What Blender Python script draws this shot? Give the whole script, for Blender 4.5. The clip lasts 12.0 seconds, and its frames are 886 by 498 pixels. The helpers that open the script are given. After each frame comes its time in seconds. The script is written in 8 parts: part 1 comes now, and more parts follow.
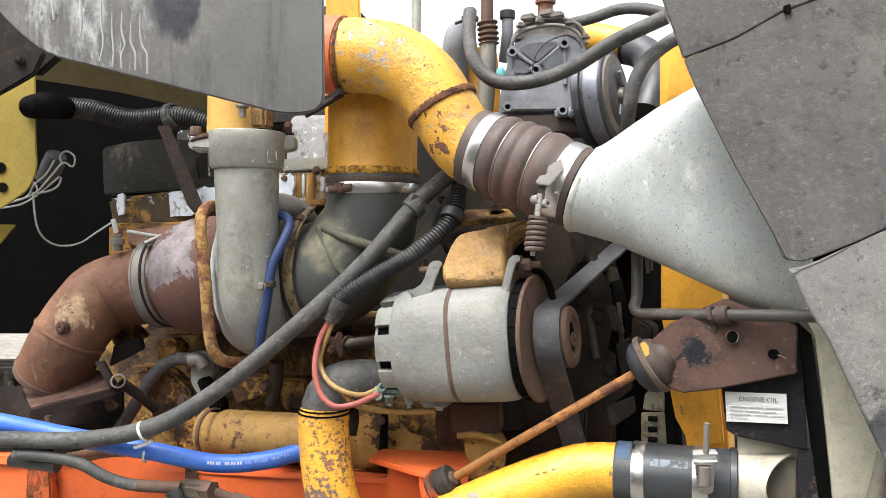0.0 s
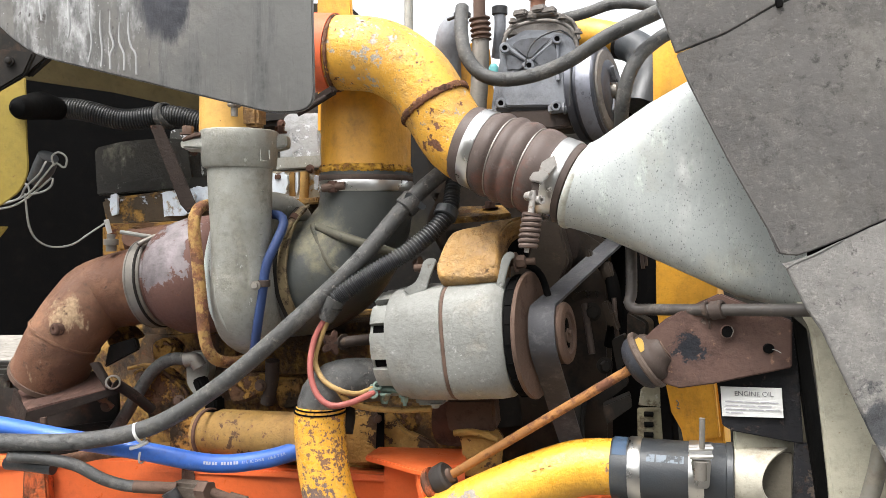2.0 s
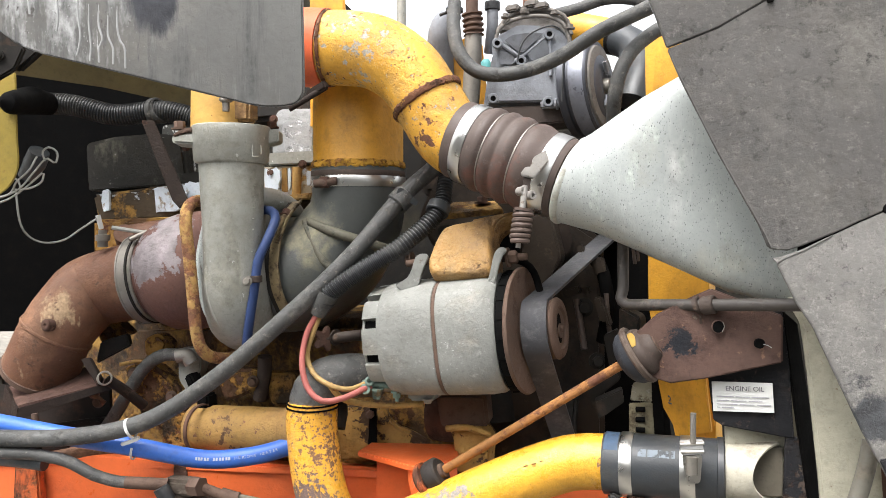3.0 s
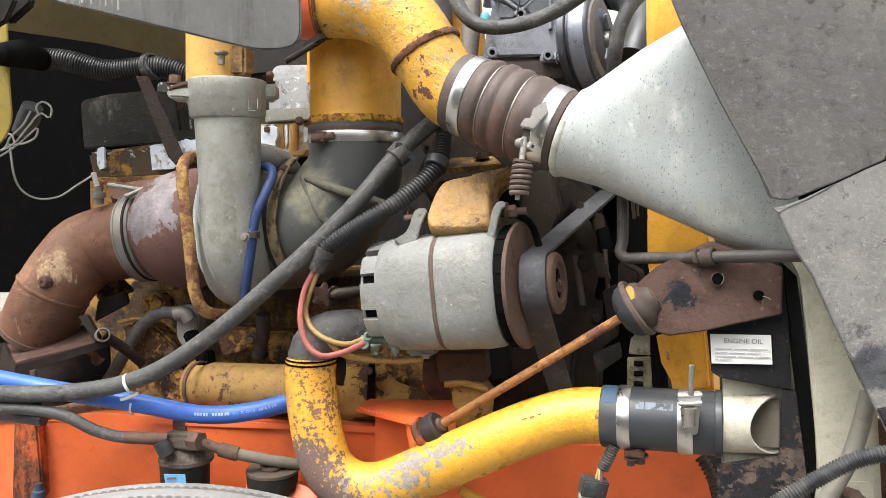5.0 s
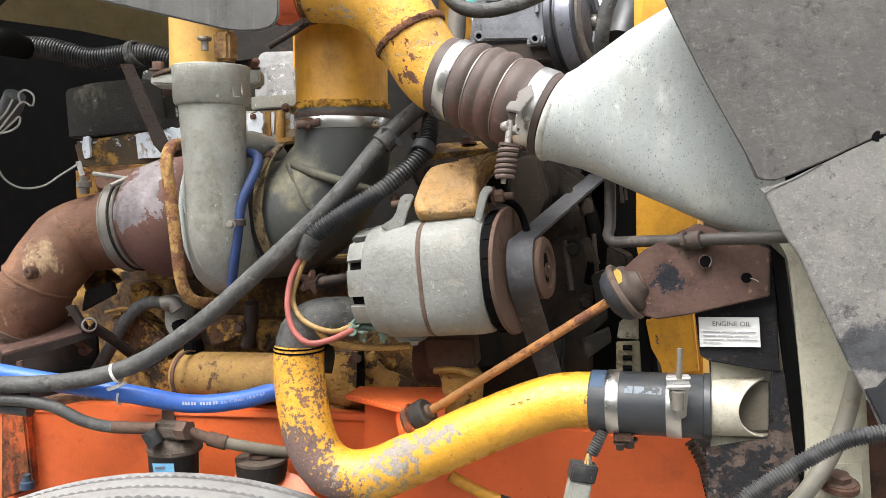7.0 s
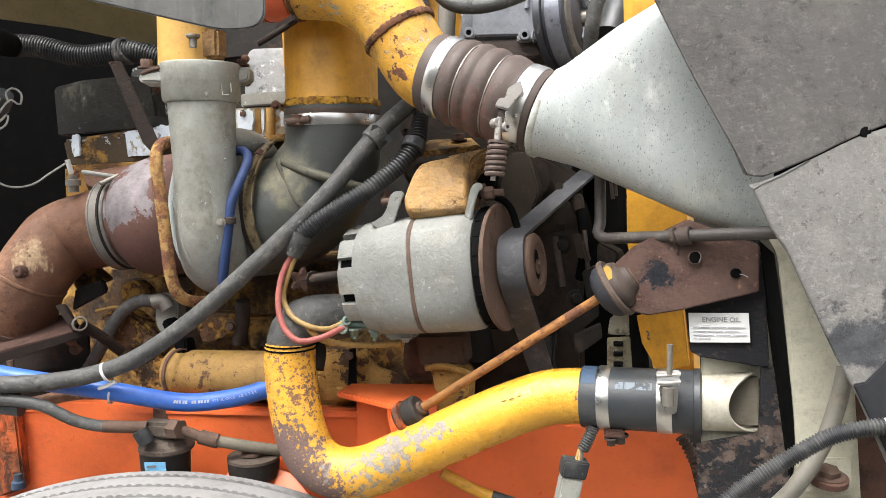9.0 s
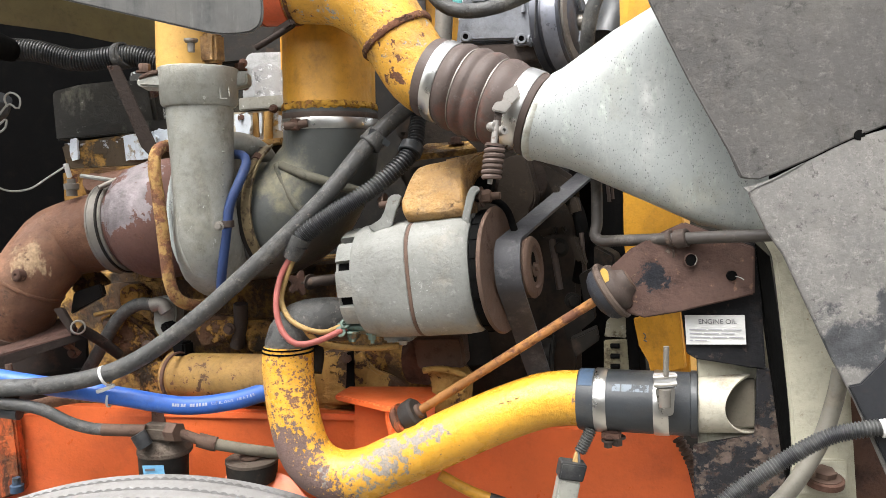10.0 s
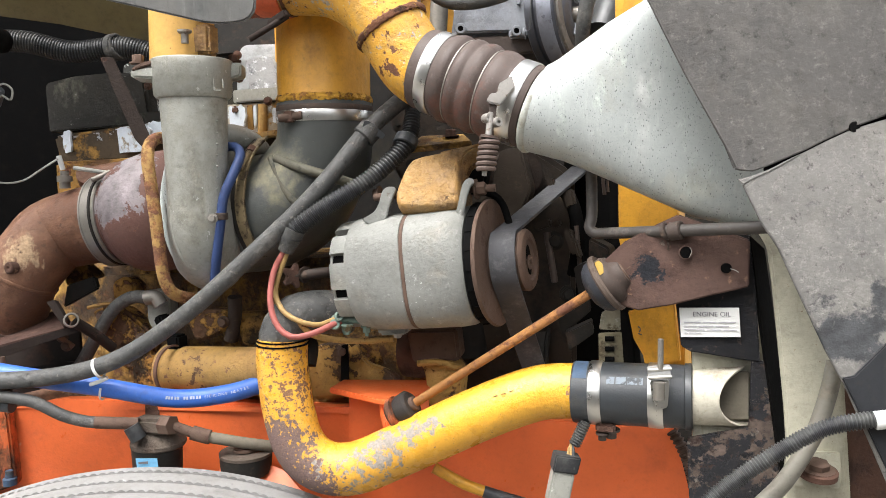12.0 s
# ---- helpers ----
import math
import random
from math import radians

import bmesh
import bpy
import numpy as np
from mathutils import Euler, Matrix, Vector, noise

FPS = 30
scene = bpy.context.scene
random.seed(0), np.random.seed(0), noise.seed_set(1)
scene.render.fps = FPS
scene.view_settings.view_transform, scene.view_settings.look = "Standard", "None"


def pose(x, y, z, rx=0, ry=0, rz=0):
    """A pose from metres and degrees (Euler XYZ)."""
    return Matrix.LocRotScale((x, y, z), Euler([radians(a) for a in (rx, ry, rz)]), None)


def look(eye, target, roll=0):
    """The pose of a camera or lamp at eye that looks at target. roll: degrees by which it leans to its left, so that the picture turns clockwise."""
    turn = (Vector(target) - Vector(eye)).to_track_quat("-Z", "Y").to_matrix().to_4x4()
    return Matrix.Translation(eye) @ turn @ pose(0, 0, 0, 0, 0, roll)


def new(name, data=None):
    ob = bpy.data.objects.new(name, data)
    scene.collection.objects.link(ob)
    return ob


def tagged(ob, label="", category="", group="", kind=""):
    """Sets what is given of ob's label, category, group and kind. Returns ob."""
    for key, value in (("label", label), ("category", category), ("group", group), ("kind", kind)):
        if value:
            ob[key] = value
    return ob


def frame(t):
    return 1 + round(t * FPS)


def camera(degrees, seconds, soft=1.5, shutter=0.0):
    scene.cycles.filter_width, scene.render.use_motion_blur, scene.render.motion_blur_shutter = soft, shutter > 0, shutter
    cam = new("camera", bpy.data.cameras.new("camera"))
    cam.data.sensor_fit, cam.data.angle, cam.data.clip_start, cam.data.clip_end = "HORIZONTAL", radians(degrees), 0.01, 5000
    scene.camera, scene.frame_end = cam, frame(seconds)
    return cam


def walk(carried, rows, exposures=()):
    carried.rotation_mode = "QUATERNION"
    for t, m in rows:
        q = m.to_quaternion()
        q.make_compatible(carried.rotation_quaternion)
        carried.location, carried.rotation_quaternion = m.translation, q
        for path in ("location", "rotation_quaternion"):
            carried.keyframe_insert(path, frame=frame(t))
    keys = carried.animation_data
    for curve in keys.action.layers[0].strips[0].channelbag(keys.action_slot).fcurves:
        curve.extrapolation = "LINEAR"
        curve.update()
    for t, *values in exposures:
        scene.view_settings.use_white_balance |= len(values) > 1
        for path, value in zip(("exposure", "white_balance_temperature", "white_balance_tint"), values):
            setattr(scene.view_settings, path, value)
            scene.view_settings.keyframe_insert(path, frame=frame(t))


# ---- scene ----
cam = camera(58.7, 12.0, soft=0.75)
EYE, TILT, TURN = 1.75, -2.0, 25.0
RIG = pose(0, 0, EYE, TILT, 0, TURN) @ pose(0, 0, -1.75)
PATH = [
    (0, (0.005, -0.001, 1.746), (-0.003, 1.999, 1.751), 0.7),
    (0.5, (-0.005, -0.004, 1.747), (-0.029, 1.996, 1.748), 0.6),
    (1, (0.0, -0.003, 1.741), (-0.023, 1.997, 1.738), 0.3),
    (1.5, (0.006, -0.003, 1.742), (-0.005, 1.997, 1.741), 0.2),
    (2, (0.01, 0.002, 1.749), (0.009, 2.002, 1.743), 0.1),
    (2.5, (0.012, 0.002, 1.749), (0.023, 2.002, 1.745), 0.1),
    (3, (0.016, 0.003, 1.746), (0.026, 2.003, 1.733), 0.1),
    (5, (0.014, 0.009, 1.718), (0.031, 2.007, 1.633), 0.1),
    (5.5, (0.017, 0.007, 1.718), (0.033, 2.005, 1.635), -0.1),
    (6, (0.018, 0.007, 1.718), (0.036, 2.005, 1.635), -0.3),
    (6.5, (0.024, 0.012, 1.719), (0.048, 2.01, 1.623), -0.4),
    (7, (0.029, 0.017, 1.709), (0.055, 2.014, 1.601), -0.4),
    (9, (0.036, 0.018, 1.713), (0.075, 2.014, 1.591), -0.7),
    (9.5, (0.038, 0.017, 1.714), (0.077, 2.013, 1.594), -0.8),
    (10, (0.037, 0.013, 1.713), (0.081, 2.009, 1.599), -0.8),
    (10.5, (0.038, 0.013, 1.712), (0.084, 2.009, 1.599), -0.8),
    (11, (0.04, 0.017, 1.713), (0.087, 2.013, 1.595), -0.8),
    (11.5, (0.04, 0.018, 1.709), (0.089, 2.014, 1.588), -0.7),
    (12, (0.04, 0.016, 1.707), (0.093, 2.012, 1.583), -0.7),
]
walk(cam, [(t, RIG @ look(eye, target, roll)) for t, eye, target, roll in PATH], [(0.0, 1.69), (12.0, 1.76)])

# ---- light ----
world = bpy.data.worlds.new("overcast_sky")
scene.world = world
world.use_nodes = True
wn, wl = world.node_tree.nodes, world.node_tree.links
sky = wn.new("ShaderNodeTexSky")
sky.sky_type = 'NISHITA'
sky.sun_disc = False
sky.sun_elevation, sky.sun_rotation = radians(62), radians(200)
sky.air_density, sky.dust_density, sky.ozone_density = 1.0, 4.0, 1.0
pale = wn.new("ShaderNodeHueSaturation")
pale.inputs["Saturation"].default_value = 0.18
wl.new(sky.outputs[0], pale.inputs["Color"])
wl.new(pale.outputs[0], wn["Background"].inputs["Color"])
wn["Background"].inputs["Strength"].default_value = 0.15
sun_data = bpy.data.lights.new("sun", 'SUN')
sun_data.energy, sun_data.angle, sun_data.color = 1.7, radians(40), (1.0, 0.98, 0.95)
sun = new("sun", sun_data)
sun.matrix_world = look((-1.6, -1.6, 8.0), (-0.6, 1.0, 1.5))

# ---- materials ----


def material(name, base, rough=0.6, metal=0.0, layers=(), grain=0.12, grain_scale=30.0, bump=0.15, soil=0.4, gloss=0.22):
    """base colour with two scales of variation; layers are (colour, scale, low, high, roughness, stretch)
    patches that break out where a noise runs between low and high."""
    m = bpy.data.materials.new(name)
    m.use_nodes = True
    nt = m.node_tree
    n, l = nt.nodes, nt.links
    bsdf = n["Principled BSDF"]
    geo = n.new("ShaderNodeTexCoord")

    def noise_at(scale, stretch=(1, 1, 1), offset=0.0, detail=6.0):
        mp = n.new("ShaderNodeMapping")
        mp.inputs["Scale"].default_value = stretch
        mp.inputs["Location"].default_value = (offset, offset * 0.7, offset * 1.3)
        l.new(geo.outputs["Object"], mp.inputs["Vector"])
        t = n.new("ShaderNodeTexNoise")
        t.inputs["Scale"].default_value = scale
        t.inputs["Detail"].default_value = detail
        t.inputs["Roughness"].default_value = 0.62 if detail < 8 else 0.7
        l.new(mp.outputs[0], t.inputs["Vector"])
        return t.outputs["Fac"]

    def remap(value, a, b, c, d):
        r = n.new("ShaderNodeMapRange")
        r.inputs[1].default_value, r.inputs[2].default_value = a, b
        r.inputs[3].default_value, r.inputs[4].default_value = c, d
        l.new(value, r.inputs[0])
        return r.outputs[0]

    def mix(fac, a, b):
        x = n.new("ShaderNodeMix")
        x.data_type = 'RGBA'
        l.new(fac, x.inputs[0])
        for value, socket in ((a, x.inputs[6]), (b, x.inputs[7])):
            if isinstance(value, tuple):
                socket.default_value = (*value, 1)
            else:
                l.new(value, socket)
        return x.outputs[2]

    def mix_value(fac, a, b):
        x = n.new("ShaderNodeMix")
        l.new(fac, x.inputs[0])
        for value, socket in ((a, x.inputs[2]), (b, x.inputs[3])):
            if isinstance(value, float):
                socket.default_value = value
            else:
                l.new(value, socket)
        return x.outputs[0]

    dark = tuple(c * (1 - 2.2 * grain) for c in base)
    light = tuple(min(1.0, c * (1 + 1.6 * grain)) for c in base)
    colour = mix(remap(noise_at(grain_scale * 0.22, offset=3.1), 0.3, 0.7, 0, 1), dark, light)
    colour = mix(remap(noise_at(grain_scale * 3.0, offset=7.7), 0.35, 0.65, 0, 0.5), colour, base)
    roughness = remap(noise_at(grain_scale, offset=1.3), 0.3, 0.7, max(0.05, rough - 0.1), min(1, rough + 0.1))
    height = noise_at(grain_scale * 4, offset=5.0)
    k = 11.0
    for col, scale, low, high, lrough, stretch, *more in layers:
        k += 4.3
        opts = more[0] if more else {}
        if opts.get("specks"):
            mp = n.new("ShaderNodeMapping")
            mp.inputs["Scale"].default_value = stretch
            l.new(geo.outputs["Object"], mp.inputs["Vector"])
            vor = n.new("ShaderNodeTexVoronoi")
            vor.inputs["Scale"].default_value = scale
            l.new(mp.outputs[0], vor.inputs["Vector"])
            near = remap(vor.outputs["Distance"], low, high, 1, 0)
            pick = remap(noise_at(scale * 0.45, offset=k, detail=2.0), 0.5, 0.58, 0, 1)
            mul = n.new("ShaderNodeMath")
            mul.operation = 'MULTIPLY'
            l.new(near, mul.inputs[0])
            l.new(pick, mul.inputs[1])
            fac = mul.outputs[0]
            for centre, radius, gain in opts.get("focus", ()):
                dist = n.new("ShaderNodeVectorMath")
                dist.operation = 'DISTANCE'
                l.new(geo.outputs["Object"], dist.inputs[0])
                dist.inputs[1].default_value = centre
                mul = n.new("ShaderNodeMath")
                mul.operation = 'MULTIPLY'
                l.new(fac, mul.inputs[0])
                l.new(remap(dist.outputs["Value"], radius * 0.5, radius, gain, 0.0), mul.inputs[1])
                fac = mul.outputs[0]
        else:
            value = noise_at(scale, stretch, k, 8.0)
            for centre, radius, gain in opts.get("focus", ()):
                dist = n.new("ShaderNodeVectorMath")
                dist.operation = 'DISTANCE'
                l.new(geo.outputs["Object"], dist.inputs[0])
                dist.inputs[1].default_value = centre
                bias = remap(dist.outputs["Value"], 0.0, radius, gain, 0.0)
                add = n.new("ShaderNodeMath")
                l.new(value, add.inputs[0])
                l.new(bias, add.inputs[1])
                value = add.outputs[0]
            fac = remap(value, low, high, 0, 1)
        tone = mix(remap(noise_at(scale * 4, offset=k + 1), 0.3, 0.7, 0, 1), tuple(c * 0.6 for c in col), tuple(min(1, c * 1.35) for c in col))
        colour = mix(fac, colour, tone)
        roughness = mix_value(fac, roughness, float(lrough))
        sub = n.new("ShaderNodeMath")
        sub.operation = 'SUBTRACT'
        l.new(height, sub.inputs[0])
        l.new(fac, sub.inputs[1])
        height = sub.outputs[0]
    if soil:
        soot = tuple(0.22 * c + 0.012 for c in base)
        colour = mix(remap(noise_at(4.5, offset=31.0, detail=9.0), 0.48, 0.78, 0, soil), colour, soot)
        colour = mix(remap(noise_at(34.0, offset=37.0, detail=9.0), 0.52, 0.76, 0, soil * 0.9), colour, (0.055, 0.042, 0.03))
        colour = mix(remap(noise_at(150.0, offset=41.0, detail=3.0), 0.56, 0.72, 0, soil * 0.6), colour, soot)
    l.new(colour, bsdf.inputs["Base Color"])
    l.new(roughness, bsdf.inputs["Roughness"])
    bsdf.inputs["Metallic"].default_value = metal
    bsdf.inputs["Specular IOR Level"].default_value = gloss
    b = n.new("ShaderNodeBump")
    b.inputs["Strength"].default_value = min(1.0, 1.4 * bump)
    b.inputs["Distance"].default_value = 0.004
    l.new(height, b.inputs["Height"])
    l.new(b.outputs[0], bsdf.inputs["Normal"])
    return m


ONE = (1, 1, 1)
V = Vector
RUST = (0.13, 0.052, 0.03)
yellow_chipped = material("chipped yellow paint", (0.68, 0.355, 0.043), 0.38, layers=[
    ((0.50, 0.235, 0.025), 9, 0.48, 0.68, 0.6, ONE), ((0.36, 0.22, 0.075), 15, 0.50, 0.72, 0.7, ONE), ((0.27, 0.20, 0.13), 70, 0.625, 0.645, 0.75, ONE), ((0.36, 0.34, 0.30), 55, 0.615, 0.635, 0.7, ONE, {"focus": [(V((-0.6662, 1.1246, 2.0371)) - V((-0.6427, 1.1787, 2.0084)), 0.13, 0.07)]}), ((0.36, 0.18, 0.05), 150, 0.18, 0.3, 0.8, ONE, {"specks": True}),
    (RUST, 52, 0.64, 0.66, 0.85, ONE, {"focus": [(V((-0.5398, 1.1334, 1.8812)) - V((-0.6427, 1.1787, 2.0084)), 0.055, 0.16), (V((-0.5182, 1.1416, 1.8321)) - V((-0.6427, 1.1787, 2.0084)), 0.05, 0.12), (V((-0.6948, 1.1195, 1.9643)) - V((-0.6427, 1.1787, 2.0084)), 0.06, 0.10)]})], bump=0.35, soil=0.45, gloss=0.45)
yellow_plain = material("weathered yellow paint", (0.70, 0.35, 0.035), 0.42, layers=[
    ((0.50, 0.245, 0.03), 10, 0.48, 0.72, 0.6, (1, 1, 0.4)), ((0.30, 0.15, 0.04), 6, 0.58, 0.76, 0.7, (1, 1, 0.6)), (RUST, 55, 0.68, 0.71, 0.85, ONE)], bump=0.2, gloss=0.45)
CO = V((-0.6349, 1.1192, 1.2294))
charge_yellow = material("glossy yellow pipe paint with bare patches", (0.69, 0.35, 0.036), 0.3, layers=[
    ((0.62, 0.33, 0.03), 5, 0.5, 0.75, 0.4, ONE),
    ((0.25, 0.225, 0.20), 75, 0.70, 0.715, 0.6, ONE, {"focus": [(V((-0.5474, 1.1286, 1.2742)) - CO, 0.055, 0.27), (V((-0.5001, 1.1404, 1.2969)) - CO, 0.04, 0.28), (V((-0.5745, 1.1254, 1.2338)) - CO, 0.07, 0.23), (V((-0.6632, 1.0948, 1.2263)) - CO, 0.03, 0.33), (V((-0.4666, 1.1457, 1.3133)) - CO, 0.03, 0.24), (V((-0.6214, 1.1135, 1.2045)) - CO, 0.07, 0.16)]}),
    ((0.145, 0.092, 0.08), 110, 0.66, 0.672, 0.7, ONE, {"focus": [(V((-0.7408, 1.0711, 1.2651)) - CO, 0.10, 0.25), (V((-0.7095, 1.0720, 1.1953)) - CO, 0.12, 0.255), (V((-0.6497, 1.0883, 1.1810)) - CO, 0.07, 0.19)]}),
    ((0.17, 0.08, 0.04), 170, 0.2, 0.28, 0.85, ONE, {"specks": True, "focus": [(V((-0.7238, 1.0949, 1.3893)) - CO, 0.17, 1.0)]}),
    ((0.20, 0.10, 0.055), 110, 0.66, 0.68, 0.85, ONE, {"focus": [(V((-0.7296, 1.1035, 1.3963)) - CO, 0.13, 0.12), (V((-0.6819, 1.1130, 1.3506)) - CO, 0.08, 0.14), (V((-0.2506, 1.1935, 1.3731)) - CO, 0.035, 0.22)]})], bump=0.35, soil=0.35, gloss=0.5)
block_paint = material("grimy yellow engine paint", (0.38, 0.21, 0.055), 0.7, layers=[
    ((0.12, 0.066, 0.035), 8, 0.50, 0.62, 0.85, ONE), (RUST, 28, 0.56, 0.62, 0.9, ONE), ((0.03, 0.024, 0.02), 6, 0.56, 0.66, 0.8, ONE)], bump=0.5)
cooler_paint = material("ochre paint with rust spots", (0.34, 0.20, 0.062), 0.6, layers=[
    ((0.24, 0.135, 0.05), 7, 0.48, 0.66, 0.75, ONE), ((0.17, 0.085, 0.05), 60, 0.60, 0.63, 0.9, ONE), ((0.11, 0.06, 0.035), 26, 0.60, 0.625, 0.9, ONE)], bump=0.25, soil=0.5)
rust_pipe = material("rusted exhaust steel", (0.145, 0.064, 0.034), 0.62, layers=[
    # Dark layer gathers low on the exhaust: darker rust plus painted shade.
    ((0.235, 0.115, 0.062), 6, 0.48, 0.62, 0.65, ONE), ((0.08, 0.038, 0.026), 7, 0.54, 0.68, 0.8, ONE), ((0.06, 0.032, 0.022), 22, 0.62, 0.74, 0.8, ONE, {"focus": [(V((-1.2997, 1.0466, 1.4458)) - V((-1.3123, 1.0914, 1.5432)), 0.09, 0.14)]}),
    ((0.42, 0.285, 0.17), 34, 0.66, 0.76, 0.8, (1, 1, 0.6), {"focus": [(V((-1.2713, 1.0693, 1.5606)) - V((-1.3123, 1.0914, 1.5432)), 0.06, 0.24), (V((-1.2968, 1.0577, 1.5605)) - V((-1.3123, 1.0914, 1.5432)), 0.05, 0.2), (V((-1.3433, 1.0385, 1.4547)) - V((-1.3123, 1.0914, 1.5432)), 0.05, 0.12)]}), ((0.07, 0.033, 0.023), 60, 0.62, 0.71, 0.9, ONE)], bump=0.3, gloss=0.4)
tray_rust = material("scaly red-brown steel", (0.075, 0.04, 0.031), 0.8, layers=[((0.10, 0.058, 0.045), 14, 0.50, 0.62, 0.85, ONE), ((0.05, 0.03, 0.024), 24, 0.54, 0.64, 0.9, ONE)], bump=0.3, gloss=0.2)
rust_dark = material("dark rusted steel", (0.105, 0.056, 0.04), 0.85, layers=[
    ((0.05, 0.03, 0.025), 12, 0.5, 0.65, 0.9, ONE), ((0.2, 0.11, 0.07), 45, 0.62, 0.68, 0.9, ONE)], bump=0.4)
turbine_iron = material("heat-browned turbine casing with grey paint", (0.125, 0.065, 0.052), 0.65, layers=[
    ((0.205, 0.18, 0.185), 7, 0.585, 0.60, 0.6, ONE, {"focus": [(V((-1.0981, 1.1132, 1.7000)) - V((-0.9716, 1.2546, 1.6570)), 0.13, 0.24)]}), ((0.16, 0.075, 0.05), 25, 0.62, 0.68, 0.85, ONE)], bump=0.4)
brass_dull = material("tarnished brass", (0.235, 0.18, 0.10), 0.45, 0.4, layers=[((0.07, 0.05, 0.035), 50, 0.5, 0.62, 0.8, ONE)])
drain_plastic = material("dirty translucent plastic", (0.16, 0.15, 0.125), 0.5, layers=[((0.15, 0.13, 0.10), 20, 0.5, 0.66, 0.7, ONE)], bump=0.1)
rust_disc = material("evenly rusted pressed steel", (0.108, 0.069, 0.051), 0.75, layers=[((0.075, 0.042, 0.031), 40, 0.54, 0.66, 0.85, ONE)], grain=0.1, bump=0.2)
pipe_brown = material("dark dusty steel pipe", (0.05, 0.043, 0.038), 0.5, layers=[((0.13, 0.115, 0.10), 20, 0.54, 0.68, 0.7, ONE), ((0.12, 0.065, 0.045), 50, 0.62, 0.70, 0.8, ONE)], bump=0.15, gloss=0.35)
iron_brown = material("brown-black oily iron", (0.06, 0.045, 0.038), 0.55, layers=[((0.11, 0.075, 0.055), 50, 0.56, 0.66, 0.8, ONE)], bump=0.2)
cast_alu = material("dull cast aluminium", (0.325, 0.325, 0.29), 0.52, 0.2, layers=[
    ((0.22, 0.21, 0.17), 9, 0.48, 0.68, 0.7, ONE), ((0.25, 0.24, 0.20), 26, 0.56, 0.68, 0.7, (1, 1, 0.35)), ((0.58, 0.58, 0.55), 70, 0.645, 0.67, 0.5, (1, 1, 0.6))], grain=0.1, bump=0.2, gloss=0.35)
alt_alu = material("oxidised alternator casting", (0.215, 0.217, 0.20), 0.6, 0.05, layers=[
    ((0.32, 0.32, 0.30), 60, 0.58, 0.72, 0.7, ONE), ((0.24, 0.225, 0.19), 9, 0.54, 0.70, 0.7, ONE), ((0.50, 0.50, 0.48), 230, 0.665, 0.70, 0.8, ONE, {"focus": [(V((-0.4965, 1.1193, 1.5641)) - V((-0.6582, 1.2171, 1.5318)), 0.04, 0.085), (V((-0.4949, 1.1184, 1.5202)) - V((-0.6582, 1.2171, 1.5318)), 0.045, 0.085)]}), ((0.17, 0.15, 0.12), 45, 0.66, 0.72, 0.8, ONE)], grain=0.09, bump=0.28, gloss=0.3)
dark_alu = material("grimy grey compressor casting", (0.215, 0.225, 0.245), 0.6, 0.0, layers=[
    ((0.15, 0.155, 0.165), 12, 0.50, 0.68, 0.7, ONE), ((0.28, 0.28, 0.29), 70, 0.66, 0.72, 0.6, ONE)], bump=0.2)
white_cast = material("speckled pale grey painted casting", (0.375, 0.40, 0.385), 0.38, layers=[
    ((0.46, 0.475, 0.455), 12, 0.5, 0.7, 0.4, (2.0, 1, 0.35)), ((0.40, 0.40, 0.34), 6, 0.55, 0.75, 0.5, ONE), ((0.42, 0.46, 0.42), 26, 0.56, 0.66, 0.4, (1.6, 1, 0.5)),
    ((0.13, 0.135, 0.135), 240, 0.15, 0.26, 0.7, (1.1, 1.1, 0.65), {"specks": True}), ((0.20, 0.21, 0.215), 380, 0.18, 0.30, 0.7, (1, 1, 0.6), {"specks": True})], grain=0.06, bump=0.12, soil=0.18, gloss=0.4)
cream = material("cream painted steel", (0.46, 0.44, 0.345), 0.5, layers=[
    ((0.38, 0.36, 0.28), 8, 0.5, 0.7, 0.7, ONE), ((0.33, 0.30, 0.22), 16, 0.54, 0.70, 0.75, (1.6, 1.6, 0.25)), ((0.2, 0.13, 0.08), 90, 0.64, 0.68, 0.85, ONE)], grain=0.07, bump=0.2, gloss=0.35)
black_peeling = material("black paint peeled to brown rust", (0.022, 0.022, 0.025), 0.42, layers=[
    ((0.10, 0.075, 0.062), 17, 0.53, 0.55, 0.85, ONE), ((0.15, 0.13, 0.11), 60, 0.60, 0.64, 0.85, ONE), ((0.055, 0.036, 0.03), 75, 0.55, 0.62, 0.85, ONE), ((0.015, 0.015, 0.017), 40, 0.57, 0.60, 0.4, ONE)], bump=0.45)
rubber_sheet = material("dusty grey rubber sheet", (0.098, 0.093, 0.088), 0.85, layers=[
    ((0.128, 0.121, 0.11), 5, 0.46, 0.66, 0.95, ONE), ((0.072, 0.07, 0.068), 7, 0.53, 0.68, 0.9, ONE), ((0.125, 0.115, 0.095), 3.4, 0.55, 0.70, 0.95, ONE),
    ((0.135, 0.128, 0.118), 90, 0.52, 0.66, 0.95, ONE), ((0.055, 0.052, 0.05), 55, 0.57, 0.68, 0.9, ONE), ((0.18, 0.172, 0.16), 75, 0.63, 0.70, 0.95, ONE)], grain=0.08, bump=0.25, soil=0.3, gloss=0.2)
